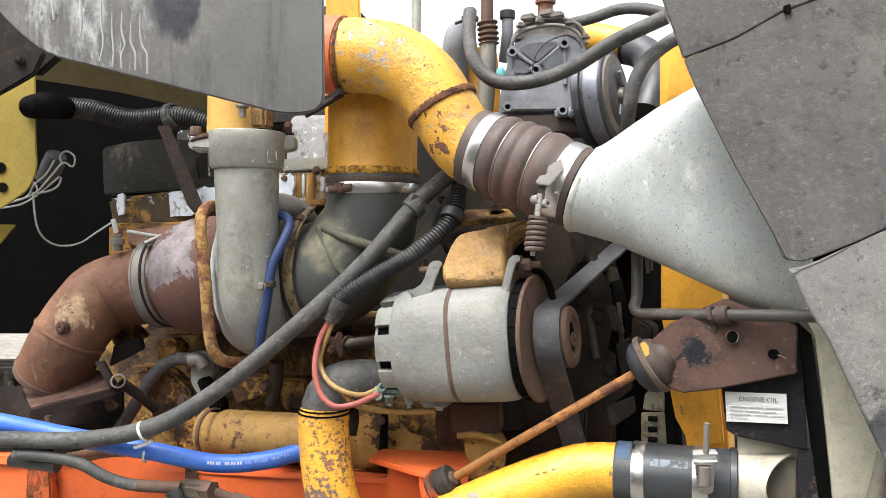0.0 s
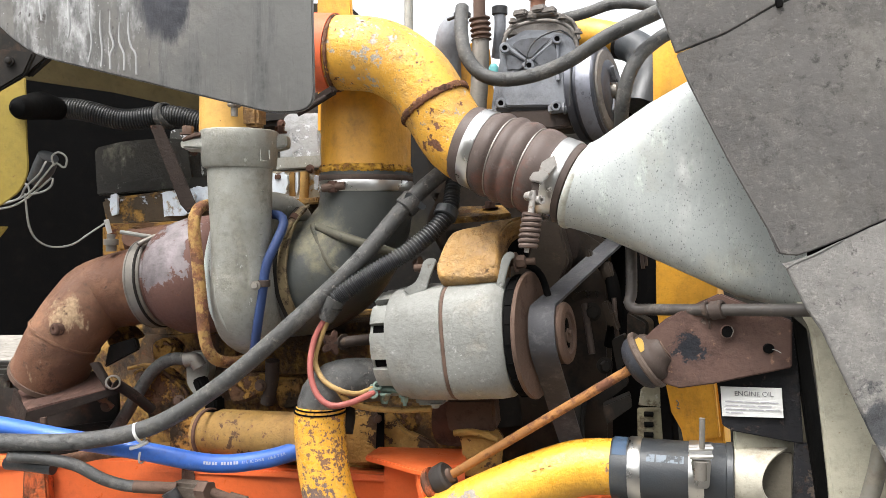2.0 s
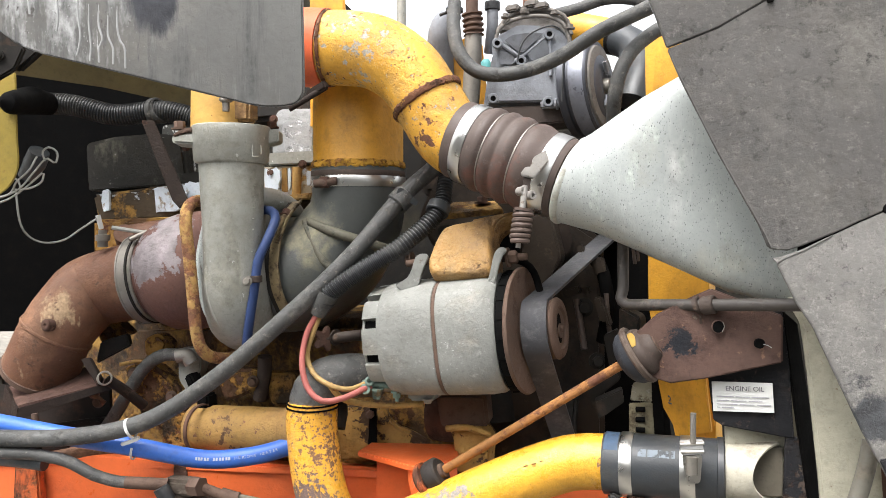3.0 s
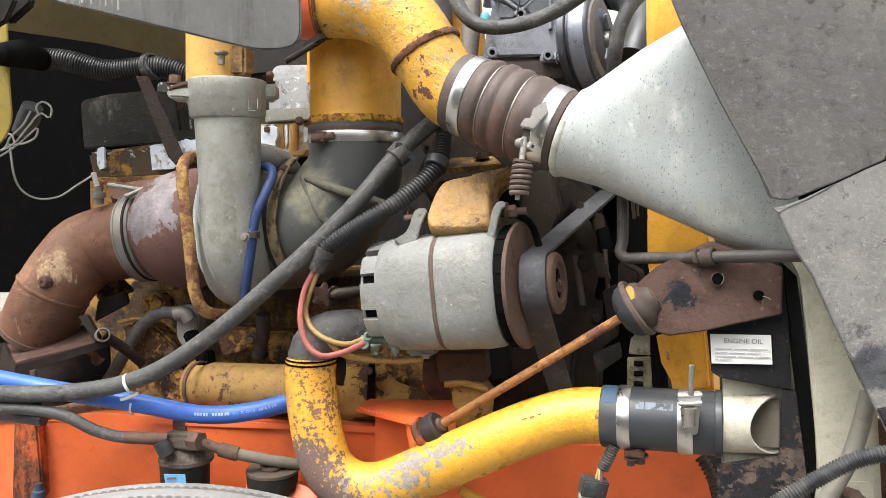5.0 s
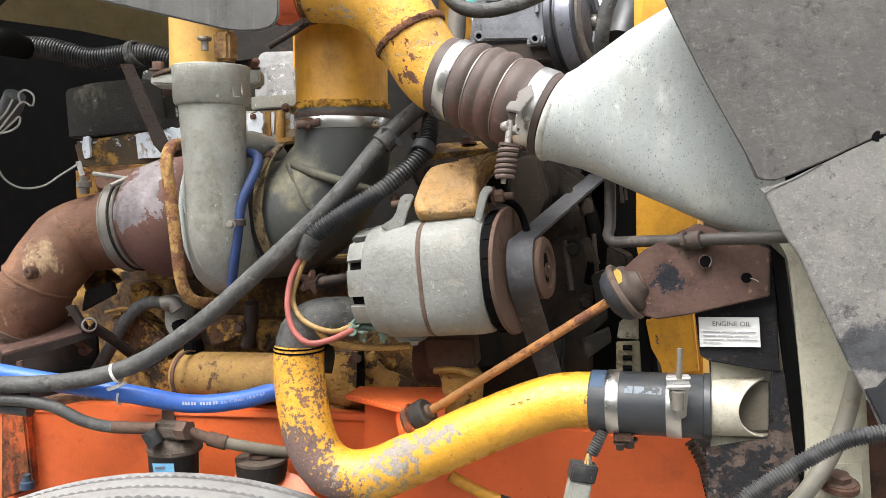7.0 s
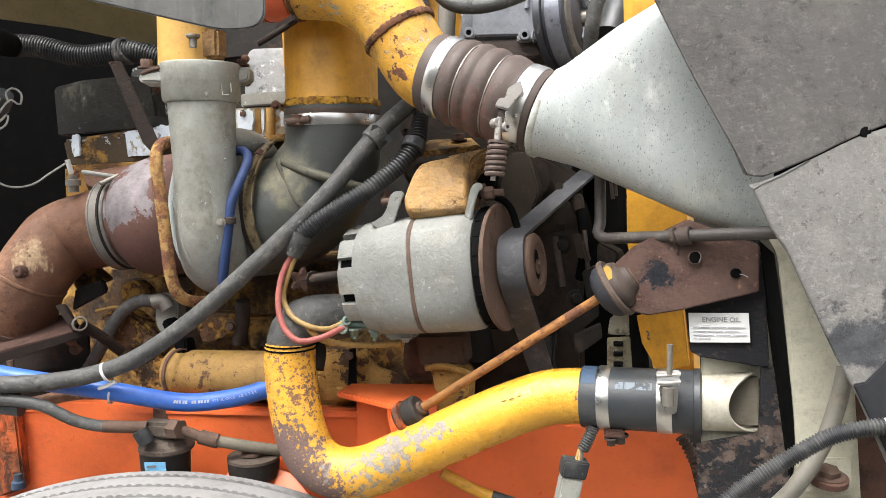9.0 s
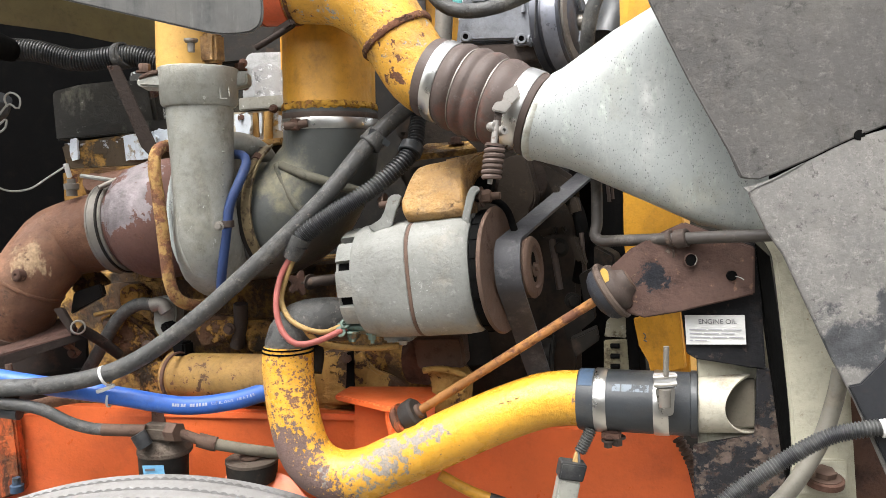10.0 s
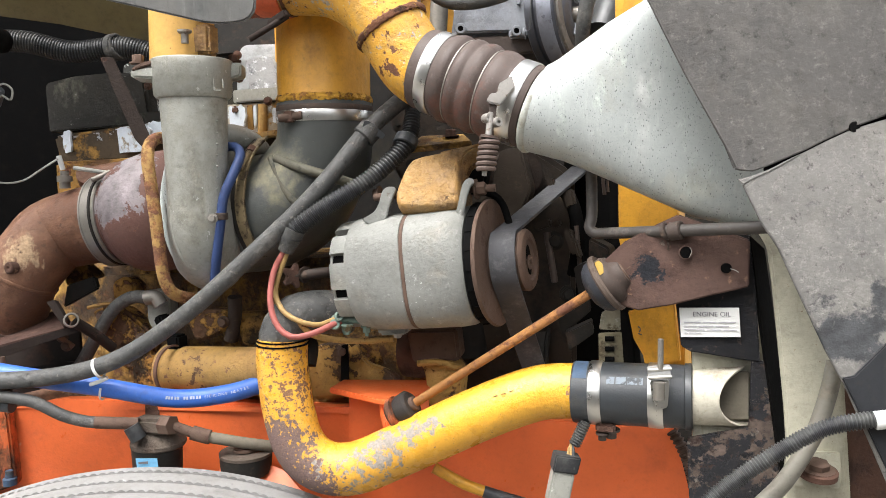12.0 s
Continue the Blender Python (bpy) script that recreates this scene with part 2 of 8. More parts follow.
rubber_stained = material("stained grey rubber sheet", (0.17, 0.164, 0.154), 0.88, layers=[
    ((0.215, 0.205, 0.188), 5, 0.46, 0.64, 0.95, ONE), ((0.155, 0.15, 0.145), 6, 0.53, 0.68, 0.9, ONE), ((0.20, 0.185, 0.15), 3.4, 0.57, 0.68, 0.95, ONE),
    ((0.22, 0.21, 0.195), 110, 0.50, 0.64, 0.95, ONE), ((0.085, 0.08, 0.075), 90, 0.57, 0.68, 0.95, ONE),
    ((0.055, 0.057, 0.06), 11, 0.64, 0.70, 0.8, ONE, {"focus": [(V((0.0825, 1.1116, 1.4906)) - V((0.1033, 1.1206, 1.6000)), 0.07, 0.24), (V((0.1200, 1.1204, 1.4802)) - V((0.1033, 1.1206, 1.6000)), 0.06, 0.26), (V((0.1491, 1.1300, 1.5514)) - V((0.1033, 1.1206, 1.6000)), 0.05, 0.22), (V((0.0391, 1.1049, 1.5996)) - V((0.1033, 1.1206, 1.6000)), 0.05, 0.12)]})], bump=0.22, soil=0.25, gloss=0.25)
rubber_black = material("black rubber", (0.034, 0.038, 0.042), 0.42, layers=[((0.07, 0.07, 0.066), 14, 0.54, 0.72, 0.65, ONE), ((0.10, 0.095, 0.085), 80, 0.64, 0.70, 0.8, ONE)], bump=0.12, gloss=0.4)
rubber_olive = material("aged black rubber elbow", (0.068, 0.072, 0.068), 0.36, layers=[
    ((0.085, 0.085, 0.065), 8, 0.52, 0.70, 0.6, ONE), ((0.22, 0.20, 0.125), 10, 0.58, 0.80, 0.75, ONE, {"focus": [(V((-0.8378, 1.1978, 1.7157)) - V((-0.7942, 1.2832, 1.6856)), 0.12, 0.27)]}), ((0.17, 0.15, 0.1), 40, 0.67, 0.72, 0.85, ONE), ((0.2, 0.19, 0.16), 150, 0.66, 0.71, 0.85, ONE)], bump=0.12, soil=0.2, gloss=0.5)
rib_dust = material("dusty olive rubber ribs", (0.115, 0.108, 0.08), 0.6, layers=[((0.06, 0.06, 0.05), 30, 0.52, 0.64, 0.7, ONE)], bump=0.2)
tan_paint = material("dirty beige casting paint", (0.44, 0.39, 0.30), 0.6, layers=[((0.60, 0.64, 0.70), 16, 0.54, 0.57, 0.5, ONE), ((0.34, 0.20, 0.06), 22, 0.56, 0.60, 0.8, ONE), ((0.10, 0.07, 0.05), 30, 0.60, 0.65, 0.85, ONE)], bump=0.4)
bracket_dark = material("blackened rusty steel", (0.024, 0.017, 0.014), 0.75, gloss=0.1, layers=[((0.07, 0.04, 0.03), 30, 0.60, 0.68, 0.9, ONE)], bump=0.4)
front_grease = material("greasy dark brown casting", (0.034, 0.025, 0.018), 0.5, layers=[((0.13, 0.09, 0.055), 9, 0.57, 0.70, 0.75, ONE), ((0.015, 0.013, 0.012), 12, 0.52, 0.64, 0.5, ONE)], bump=0.2)
rubber_grey = material("dusty grey hose rubber", (0.062, 0.062, 0.06), 0.55, layers=[((0.125, 0.12, 0.11), 24, 0.50, 0.66, 0.75, ONE), ((0.19, 0.175, 0.155), 85, 0.60, 0.68, 0.85, ONE), ((0.035, 0.034, 0.034), 34, 0.56, 0.66, 0.7, ONE), ((0.16, 0.12, 0.09), 12, 0.66, 0.74, 0.8, ONE)], bump=0.3, gloss=0.35)
BO = V((-0.5250, 1.1954, 1.8796))
rubber_brown = material("brown silicone bellows", (0.085, 0.064, 0.056), 0.5, layers=[
    ((0.15, 0.06, 0.042), 8, 0.52, 0.68, 0.65, ONE), ((0.24, 0.05, 0.038), 26, 0.70, 0.84, 0.6, ONE, {"focus": [(V((-0.2290, 1.0885, 1.8512)) - BO, 0.07, 0.28)]}), ((0.15, 0.125, 0.11), 24, 0.57, 0.70, 0.75, ONE)], grain=0.1, bump=0.15)
conduit_black = material("black plastic conduit", (0.021, 0.022, 0.024), 0.45, layers=[((0.085, 0.085, 0.08), 10, 0.46, 0.66, 0.65, ONE), ((0.13, 0.125, 0.115), 60, 0.62, 0.70, 0.8, ONE)], bump=0.1, gloss=0.35, soil=0.2)
orange_paint = material("orange frame paint", (0.74, 0.15, 0.042), 0.36, layers=[
    ((0.64, 0.13, 0.045), 5, 0.5, 0.72, 0.6, ONE), ((0.10, 0.04, 0.025), 28, 0.70, 0.74, 0.85, ONE), ((0.55, 0.3, 0.2), 16, 0.66, 0.76, 0.7, ONE)], grain=0.06, soil=0.14, gloss=0.45)
orange_rubber = material("orange silicone coupling", (0.62, 0.12, 0.045), 0.5, grain=0.08)
blue_hose = material("blue silicone hose", (0.045, 0.15, 0.55), 0.4, layers=[((0.12, 0.22, 0.5), 12, 0.55, 0.75, 0.6, ONE), ((0.10, 0.13, 0.2), 50, 0.63, 0.70, 0.7, ONE)], grain=0.06, bump=0.08, gloss=0.5)
blue_dark = material("blue rubber line", (0.036, 0.06, 0.15), 0.45, grain=0.1)
steel = material("bright stainless band", (0.62, 0.61, 0.58), 0.32, 1.0, grain=0.06, bump=0.06, soil=0.1)
zinc = material("dull zinc steel", (0.27, 0.25, 0.22), 0.5, 0.6, layers=[((0.18, 0.12, 0.08), 30, 0.6, 0.7, 0.8, ONE)], grain=0.1)
black_paint = material("black steel paint with rust", (0.017, 0.017, 0.019), 0.45, layers=[
    ((0.105, 0.08, 0.068), 20, 0.64, 0.66, 0.85, ONE), ((0.06, 0.045, 0.038), 60, 0.60, 0.66, 0.85, ONE), ((0.2, 0.17, 0.14), 90, 0.66, 0.70, 0.8, ONE)], bump=0.3, gloss=0.1)
PO = V((-0.6386, 0.6585, 1.9254))
plate_grey = material("weathered dark grey hood paint", (0.115, 0.113, 0.107), 0.38, layers=[
    ((0.15, 0.14, 0.125), 6, 0.5, 0.7, 0.5, ONE), ((0.075, 0.075, 0.072), 26, 0.52, 0.66, 0.45, (1.5, 1, 0.14)), ((0.17, 0.168, 0.16), 34, 0.58, 0.72, 0.5, (1.5, 1, 0.12)),
    ((0.34, 0.34, 0.335), 24, 0.68, 0.84, 0.6, (1.4, 1, 0.5), {"focus": [(V((-0.7669, 0.6118, 1.9823)) - PO, 0.20, 0.29)]}),
    ((0.08, 0.08, 0.08), 40, 0.66, 0.76, 0.5, (1.8, 1, 0.3), {"focus": [(V((-0.7554, 0.6170, 1.9762)) - PO, 0.17, 0.18)]}),
    ((0.06, 0.055, 0.05), 85, 0.66, 0.72, 0.5, (1, 1, 0.6), {"focus": [(V((-0.7669, 0.6118, 1.9823)) - PO, 0.20, 0.11)]}),
    ((0.40, 0.40, 0.395), 300, 0.08, 0.20, 0.3, (1, 1, 0.7), {"specks": True, "focus": [(V((-0.7613, 0.6145, 1.9824)) - PO, 0.15, 1.0)]}),
    ((0.40, 0.40, 0.39), 60, 0.78, 0.81, 0.6, (1.6, 1, 0.10), {"focus": [(V((-0.6975, 0.6425, 1.9362)) - PO, 0.06, 0.26), (V((-0.7499, 0.6198, 1.9825)) - PO, 0.08, 0.22)]}),
    ((0.035, 0.036, 0.042), 12, 0.64, 0.76, 0.3, (1.6, 1, 0.35), {"focus": [(V((-0.6415, 0.6597, 1.9934)) - PO, 0.062, 0.36), (V((-0.6383, 0.6598, 1.9563)) - PO, 0.036, 0.26)]})], bump=0.12, soil=0.25, gloss=0.35)
head_paint = material("peeling pale paint over rust and grime", (0.07, 0.05, 0.03), 0.75, layers=[
    ((0.60, 0.63, 0.69), 11, 0.60, 0.62, 0.6, ONE), ((0.36, 0.20, 0.05), 9, 0.53, 0.58, 0.75, ONE), ((0.03, 0.025, 0.022), 11, 0.58, 0.66, 0.8, ONE)], bump=0.5)
grime = material("oily dark metal", (0.02, 0.018, 0.016), 0.65, gloss=0.12, layers=[((0.06, 0.04, 0.028), 14, 0.55, 0.7, 0.85, ONE)], bump=0.12)
# Wall colour carries the deep shade of the engine bay.
dark_steel = material("near-black wall with bay shade in its colour", (0.016, 0.015, 0.014), 0.8, gloss=0.05, layers=[((0.05, 0.045, 0.03), 5, 0.5, 0.7, 0.8, ONE)])
lemon = material("pale yellow panel paint", (0.27, 0.20, 0.04), 0.5, layers=[((0.30, 0.20, 0.045), 7, 0.5, 0.72, 0.6, ONE), (RUST, 60, 0.68, 0.7, 0.85, ONE)])
orange_rust = material("orange paint streaked with rust", (0.60, 0.13, 0.04), 0.6, layers=[((0.10, 0.045, 0.028), 14, 0.42, 0.52, 0.85, (1.6, 1, 0.5)), ((0.25, 0.09, 0.04), 40, 0.5, 0.6, 0.85, ONE)], bump=0.4)
belt_black = material("worn belt rubber", (0.06, 0.06, 0.065), 0.6, layers=[((0.10, 0.10, 0.10), 30, 0.5, 0.66, 0.7, ONE)], soil=0.2)
fine_ink = material("pale grey small print", (0.36, 0.36, 0.38), 0.6, grain=0.02, bump=0.0, soil=0.0)
# Olive tone is yellow hood paint with the underside's shade mixed in.
hood_yellow = material("hood yellow darkened for underside shade", (0.17, 0.14, 0.065), 0.6, layers=[((0.14, 0.12, 0.07), 6, 0.5, 0.7, 0.75, ONE)])
tyre_rubber = material("dusty pale tyre rubber", (0.215, 0.21, 0.203), 0.88, layers=[((0.165, 0.158, 0.15), 7, 0.5, 0.66, 0.9, ONE), ((0.26, 0.255, 0.25), 30, 0.58, 0.70, 0.95, ONE), ((0.12, 0.112, 0.105), 60, 0.64, 0.72, 0.95, ONE)], grain=0.05, bump=0.15, soil=0.2)
dirt = material("damp gravel yard", (0.20, 0.185, 0.16), 0.95, layers=[((0.25, 0.23, 0.20), 2, 0.5, 0.65, 0.95, ONE), ((0.13, 0.12, 0.10), 9, 0.55, 0.65, 0.95, ONE)], bump=0.4)
# Grey for the unseen light-blocking wall.
blocker_grey = material("mottled grey of the added blocking wall", (0.22, 0.22, 0.215), 0.8, layers=[((0.28, 0.27, 0.25), 0.8, 0.5, 0.66, 0.85, ONE), ((0.15, 0.148, 0.14), 3, 0.54, 0.66, 0.9, (1, 1, 0.3))])
weld_rust = material("rough rusted weld with paint flecks", (0.15, 0.065, 0.035), 0.85, layers=[((0.45, 0.24, 0.04), 70, 0.57, 0.60, 0.6, ONE), ((0.07, 0.035, 0.025), 40, 0.54, 0.64, 0.9, ONE)], bump=0.8)
bracket_ochre = material("ochre bracket paint worn to brown", (0.37, 0.205, 0.06), 0.5, layers=[((0.43, 0.275, 0.12), 12, 0.5, 0.62, 0.5, ONE), ((0.17, 0.09, 0.042), 10, 0.53, 0.66, 0.75, ONE), ((0.10, 0.055, 0.032), 34, 0.59, 0.65, 0.9, ONE), ((0.46, 0.36, 0.22), 90, 0.63, 0.68, 0.8, ONE)], bump=0.45, soil=0.6, gloss=0.45)
cover_grey = material("blue-grey painted rocker cover", (0.26, 0.265, 0.265), 0.5, layers=[((0.09, 0.10, 0.105), 9, 0.5, 0.68, 0.6, ONE), ((0.30, 0.31, 0.32), 60, 0.66, 0.70, 0.6, ONE)], bump=0.25)
lip_flake = material("flaking ochre paint lip", (0.62, 0.33, 0.04), 0.6, layers=[((0.30, 0.14, 0.04), 60, 0.50, 0.58, 0.85, ONE), ((0.12, 0.055, 0.03), 35, 0.58, 0.63, 0.9, ONE)], bump=0.7)
fine_dark = material("faded dark stencil", (0.14, 0.08, 0.03), 0.7, layers=[((0.5, 0.27, 0.03), 200, 0.5, 0.6, 0.6, ONE)], bump=0.0, soil=0.0)
dust_brown = material("dusty brown cast metal", (0.085, 0.066, 0.052), 0.75, layers=[((0.13, 0.105, 0.082), 18, 0.5, 0.66, 0.85, ONE), ((0.07, 0.05, 0.038), 30, 0.56, 0.66, 0.85, ONE)], bump=0.3)
peel_yellow = material("ochre paint peeling off brown steel", (0.43, 0.255, 0.075), 0.55, layers=[((0.34, 0.19, 0.05), 8, 0.5, 0.66, 0.6, ONE), ((0.085, 0.05, 0.032), 9, 0.52, 0.53, 0.85, ONE), ((0.13, 0.065, 0.035), 40, 0.60, 0.64, 0.9, ONE)], bump=0.6)
rubber_dull = material("dull black sheet rubber", (0.027, 0.028, 0.031), 0.7, layers=[((0.06, 0.058, 0.054), 9, 0.56, 0.72, 0.85, ONE)], bump=0.1, gloss=0.12)
pulley_steel = material("dark polished pulley steel", (0.075, 0.078, 0.09), 0.38, 0.5, layers=[((0.07, 0.07, 0.08), 14, 0.52, 0.68, 0.6, ONE)], bump=0.08)
cup_brown = material("dusty brown pressed washer", (0.10, 0.075, 0.06), 0.7, layers=[((0.06, 0.04, 0.032), 26, 0.52, 0.64, 0.8, ONE), ((0.16, 0.125, 0.10), 60, 0.60, 0.68, 0.8, ONE)], bump=0.25)
# Darker copy of the casting grey, for shade in the cover pockets.
pocket_shade = material("casting grey darkened for pocket shade", (0.10, 0.105, 0.115), 0.6, layers=[((0.06, 0.06, 0.065), 25, 0.5, 0.64, 0.7, ONE)], bump=0.15)
dust_grey = material("dusty brown-grey casting", (0.17, 0.155, 0.14), 0.75, layers=[((0.10, 0.09, 0.08), 20, 0.52, 0.66, 0.8, ONE), ((0.24, 0.22, 0.20), 50, 0.58, 0.68, 0.8, ONE)], bump=0.25)
rim_silver = material("belt-polished pulley rim", (0.25, 0.26, 0.30), 0.36, 0.5, layers=[((0.16, 0.16, 0.18), 30, 0.56, 0.70, 0.5, ONE)], bump=0.06)
cream_lip = material("soft cream-grey lip paint", (0.42, 0.43, 0.39), 0.4, layers=[((0.32, 0.31, 0.25), 20, 0.52, 0.68, 0.6, ONE)], bump=0.1)
toggle_steel = material("dull pale toggle steel", (0.33, 0.31, 0.285), 0.45, 0.4, layers=[((0.16, 0.11, 0.08), 60, 0.58, 0.66, 0.8, ONE)], bump=0.15)
spring_brown = material("brown coated spring steel", (0.085, 0.06, 0.05), 0.55, layers=[((0.07, 0.05, 0.04), 40, 0.52, 0.64, 0.7, ONE)], bump=0.15)
cuff_brown = material("brown dusty rubber cuff", (0.085, 0.062, 0.05), 0.6, layers=[((0.15, 0.10, 0.07), 20, 0.54, 0.68, 0.7, ONE)], bump=0.15)
bush_dark = material("blue-black weathered rubber", (0.028, 0.03, 0.036), 0.6, layers=[((0.055, 0.055, 0.06), 30, 0.52, 0.66, 0.8, ONE)], bump=0.2, gloss=0.2)
bush_rubber = material("dirty brown-black rubber bush", (0.038, 0.033, 0.03), 0.6, layers=[((0.085, 0.065, 0.048), 22, 0.52, 0.68, 0.8, ONE)], bump=0.2, gloss=0.2)
wire_red = material("red cable sheath", (0.33, 0.10, 0.085), 0.45, grain=0.1)
wire_tan = material("tan cable sheath", (0.34, 0.22, 0.085), 0.5, layers=[((0.12, 0.09, 0.06), 30, 0.54, 0.64, 0.7, ONE)], grain=0.1)
wire_white = material("pale wire sheath", (0.36, 0.36, 0.33), 0.6, grain=0.1)
paper = material("white printed label", (0.64, 0.64, 0.62), 0.5, grain=0.03, bump=0.02, soil=0.1)
ink = material("grey label ink", (0.12, 0.12, 0.13), 0.6, grain=0.02, bump=0.0, soil=0.1)
faded_print = material("faded hose print", (0.20, 0.23, 0.26), 0.7, layers=[((0.05, 0.055, 0.06), 90, 0.5, 0.56, 0.6, ONE)], bump=0.0)
peel = material("pale blue-white peeled paint", (0.60, 0.65, 0.71), 0.55, layers=[((0.35, 0.30, 0.24), 30, 0.58, 0.64, 0.7, ONE)], bump=0.3)
corroded = material("green corroded brass", (0.13, 0.18, 0.15), 0.75, layers=[((0.12, 0.09, 0.05), 60, 0.52, 0.6, 0.8, ONE)])
oil_line = material("yellow pipe paint mostly rusted", (0.42, 0.25, 0.085), 0.55, layers=[((0.17, 0.075, 0.045), 24, 0.46, 0.52, 0.85, ONE), ((0.30, 0.14, 0.06), 60, 0.5, 0.6, 0.8, ONE)], bump=0.45)
white_print = material("white hose print", (0.42, 0.47, 0.56), 0.6, grain=0.05, bump=0.0, soil=0.1)
label_blue = material("pale blue sticker", (0.16, 0.40, 0.62), 0.5, grain=0.05, bump=0.02)
teal_cap = material("teal plastic cap", (0.12, 0.36, 0.36), 0.45, grain=0.05)
rod_paint = material("rust-orange worn rod", (0.30, 0.135, 0.045), 0.7, layers=[((0.14, 0.06, 0.035), 22, 0.52, 0.6, 0.85, ONE), ((0.42, 0.22, 0.06), 40, 0.62, 0.68, 0.8, ONE)], bump=0.3)
hose_blue = material("faded blue hose edge", (0.05, 0.085, 0.14), 0.6, layers=[((0.05, 0.055, 0.06), 25, 0.5, 0.6, 0.6, ONE)])
throat = material("dull olive pipe bore", (0.17, 0.15, 0.115), 0.8)
silver_flake = material("flaked silver paint", (0.34, 0.35, 0.355), 0.5, layers=[((0.62, 0.64, 0.67), 75, 0.55, 0.60, 0.5, ONE), ((0.17, 0.18, 0.19), 30, 0.54, 0.60, 0.7, ONE)], bump=0.4, soil=0.25)
flake_dark = material("dark paint flecked with silver", (0.05, 0.05, 0.045), 0.5, layers=[((0.13, 0.13, 0.105), 9, 0.52, 0.62, 0.6, ONE), ((0.48, 0.49, 0.48), 45, 0.535, 0.56, 0.5, (1.3, 1, 0.6)), ((0.03, 0.028, 0.025), 20, 0.56, 0.64, 0.8, ONE)], bump=0.35)
red_rib = material("rust-red ribbed rubber", (0.27, 0.075, 0.042), 0.55, layers=[((0.13, 0.05, 0.035), 18, 0.52, 0.64, 0.7, ONE)])
mark_yellow = material("dull yellow paint dab", (0.33, 0.21, 0.045), 0.5)
block_dark = material("rust-brown oily engine casting", (0.085, 0.05, 0.026), 0.6, layers=[((0.36, 0.205, 0.055), 8, 0.455, 0.54, 0.75, ONE), ((0.14, 0.07, 0.036), 24, 0.52, 0.62, 0.85, ONE), ((0.025, 0.019, 0.015), 7, 0.56, 0.66, 0.7, ONE)], bump=0.6)
stub_cream = material("worn cream pipe paint", (0.50, 0.47, 0.38), 0.33, layers=[((0.34, 0.28, 0.2), 14, 0.54, 0.66, 0.6, ONE), ((0.16, 0.10, 0.06), 40, 0.62, 0.66, 0.8, ONE)], gloss=0.5)
adapter_yellow = material("faded ochre pipe paint", (0.60, 0.355, 0.10), 0.4, layers=[((0.50, 0.30, 0.09), 9, 0.5, 0.7, 0.5, ONE), (RUST, 60, 0.66, 0.7, 0.85, ONE)], soil=0.3)
streak = material("pale dried water streak", (0.32, 0.32, 0.315), 0.5, soil=0.0)
cover_dark = material("grimy dark cover with grey-olive patches", (0.026, 0.024, 0.02), 0.55, layers=[((0.105, 0.10, 0.078), 7, 0.55, 0.64, 0.65, (1.4, 1, 0.7)), ((0.16, 0.155, 0.14), 40, 0.64, 0.69, 0.7, ONE), ((0.03, 0.028, 0.025), 14, 0.54, 0.64, 0.8, ONE)], bump=0.25)
block_flake = material("flaking yellow engine paint", (0.40, 0.215, 0.05), 0.65, layers=[
    ((0.22, 0.115, 0.038), 9, 0.46, 0.60, 0.75, ONE), ((0.10, 0.052, 0.03), 14, 0.50, 0.53, 0.9, ONE), ((0.17, 0.085, 0.05), 45, 0.56, 0.60, 0.9, ONE), ((0.03, 0.022, 0.016), 9, 0.56, 0.62, 0.9, ONE)], bump=0.7)
bracket_rust = material("dark rusted plate with an oily patch", (0.10, 0.06, 0.048), 0.8, layers=[((0.06, 0.035, 0.028), 12, 0.5, 0.65, 0.9, ONE), ((0.2, 0.12, 0.08), 50, 0.60, 0.68, 0.9, ONE),
    ((0.015, 0.016, 0.02), 30, 0.66, 0.70, 0.5, ONE, {"focus": [(V((-0.1532, 1.1890, 1.5688)) - V((-0.0925, 1.1972, 1.5619)), 0.045, 0.32)]}), ((0.02, 0.016, 0.014), 14, 0.68, 0.74, 0.7, ONE, {"focus": [(V((-0.1783, 1.1867, 1.5264)) - V((-0.0925, 1.1972, 1.5619)), 0.06, 0.2)]})], bump=0.2)
slot_cream = material("flaking cream paint", (0.34, 0.31, 0.23), 0.6, layers=[((0.15, 0.12, 0.075), 34, 0.50, 0.57, 0.8, ONE), ((0.45, 0.43, 0.36), 80, 0.58, 0.64, 0.7, ONE)], bump=0.4)
slot_tan = material("dirty olive-tan bracket paint", (0.24, 0.21, 0.135), 0.6, layers=[((0.09, 0.07, 0.045), 30, 0.52, 0.62, 0.8, ONE)])
# Near-black: stands in for shade in gaps and holes, and colours black parts.
core_black = material("near-black for unlit gaps and black parts", (0.005, 0.005, 0.005), 0.85, grain=0.1, soil=0.1, gloss=0.02)

# ---- building helpers ----
FWD = (RIG.to_3x3() @ V((0, 1, 0))).normalized()
UP = V((0, 0, 1))
ORIGIN = {}


def thing(name, at, label, category, group="", kind=""):
    ob = new(name)
    ob.location = at
    ob.empty_display_size = 0.02
    ORIGIN[ob.name] = V(at)
    return tagged(ob, label, category, group, kind)


def bent(profile, width, thick, at, axis, e1, e2):
    """A bent strip: profile is a line of (e1, e2) steps, extruded along the axis."""
    a, u, w = V(axis).normalized(), V(e1).normalized(), V(e2).normalized()
    pts = [V(at) + u * p + w * q for p, q in profile]
    rings = []
    for i, p in enumerate(pts):
        d = (pts[min(i + 1, len(pts) - 1)] - pts[max(i - 1, 0)]).normalized()
        nn = d.cross(a).normalized() * thick / 2
        rings.append([p + nn - a * width / 2, p + nn + a * width / 2, p - nn + a * width / 2, p - nn - a * width / 2])
    return skin(bmesh.new(), rings)


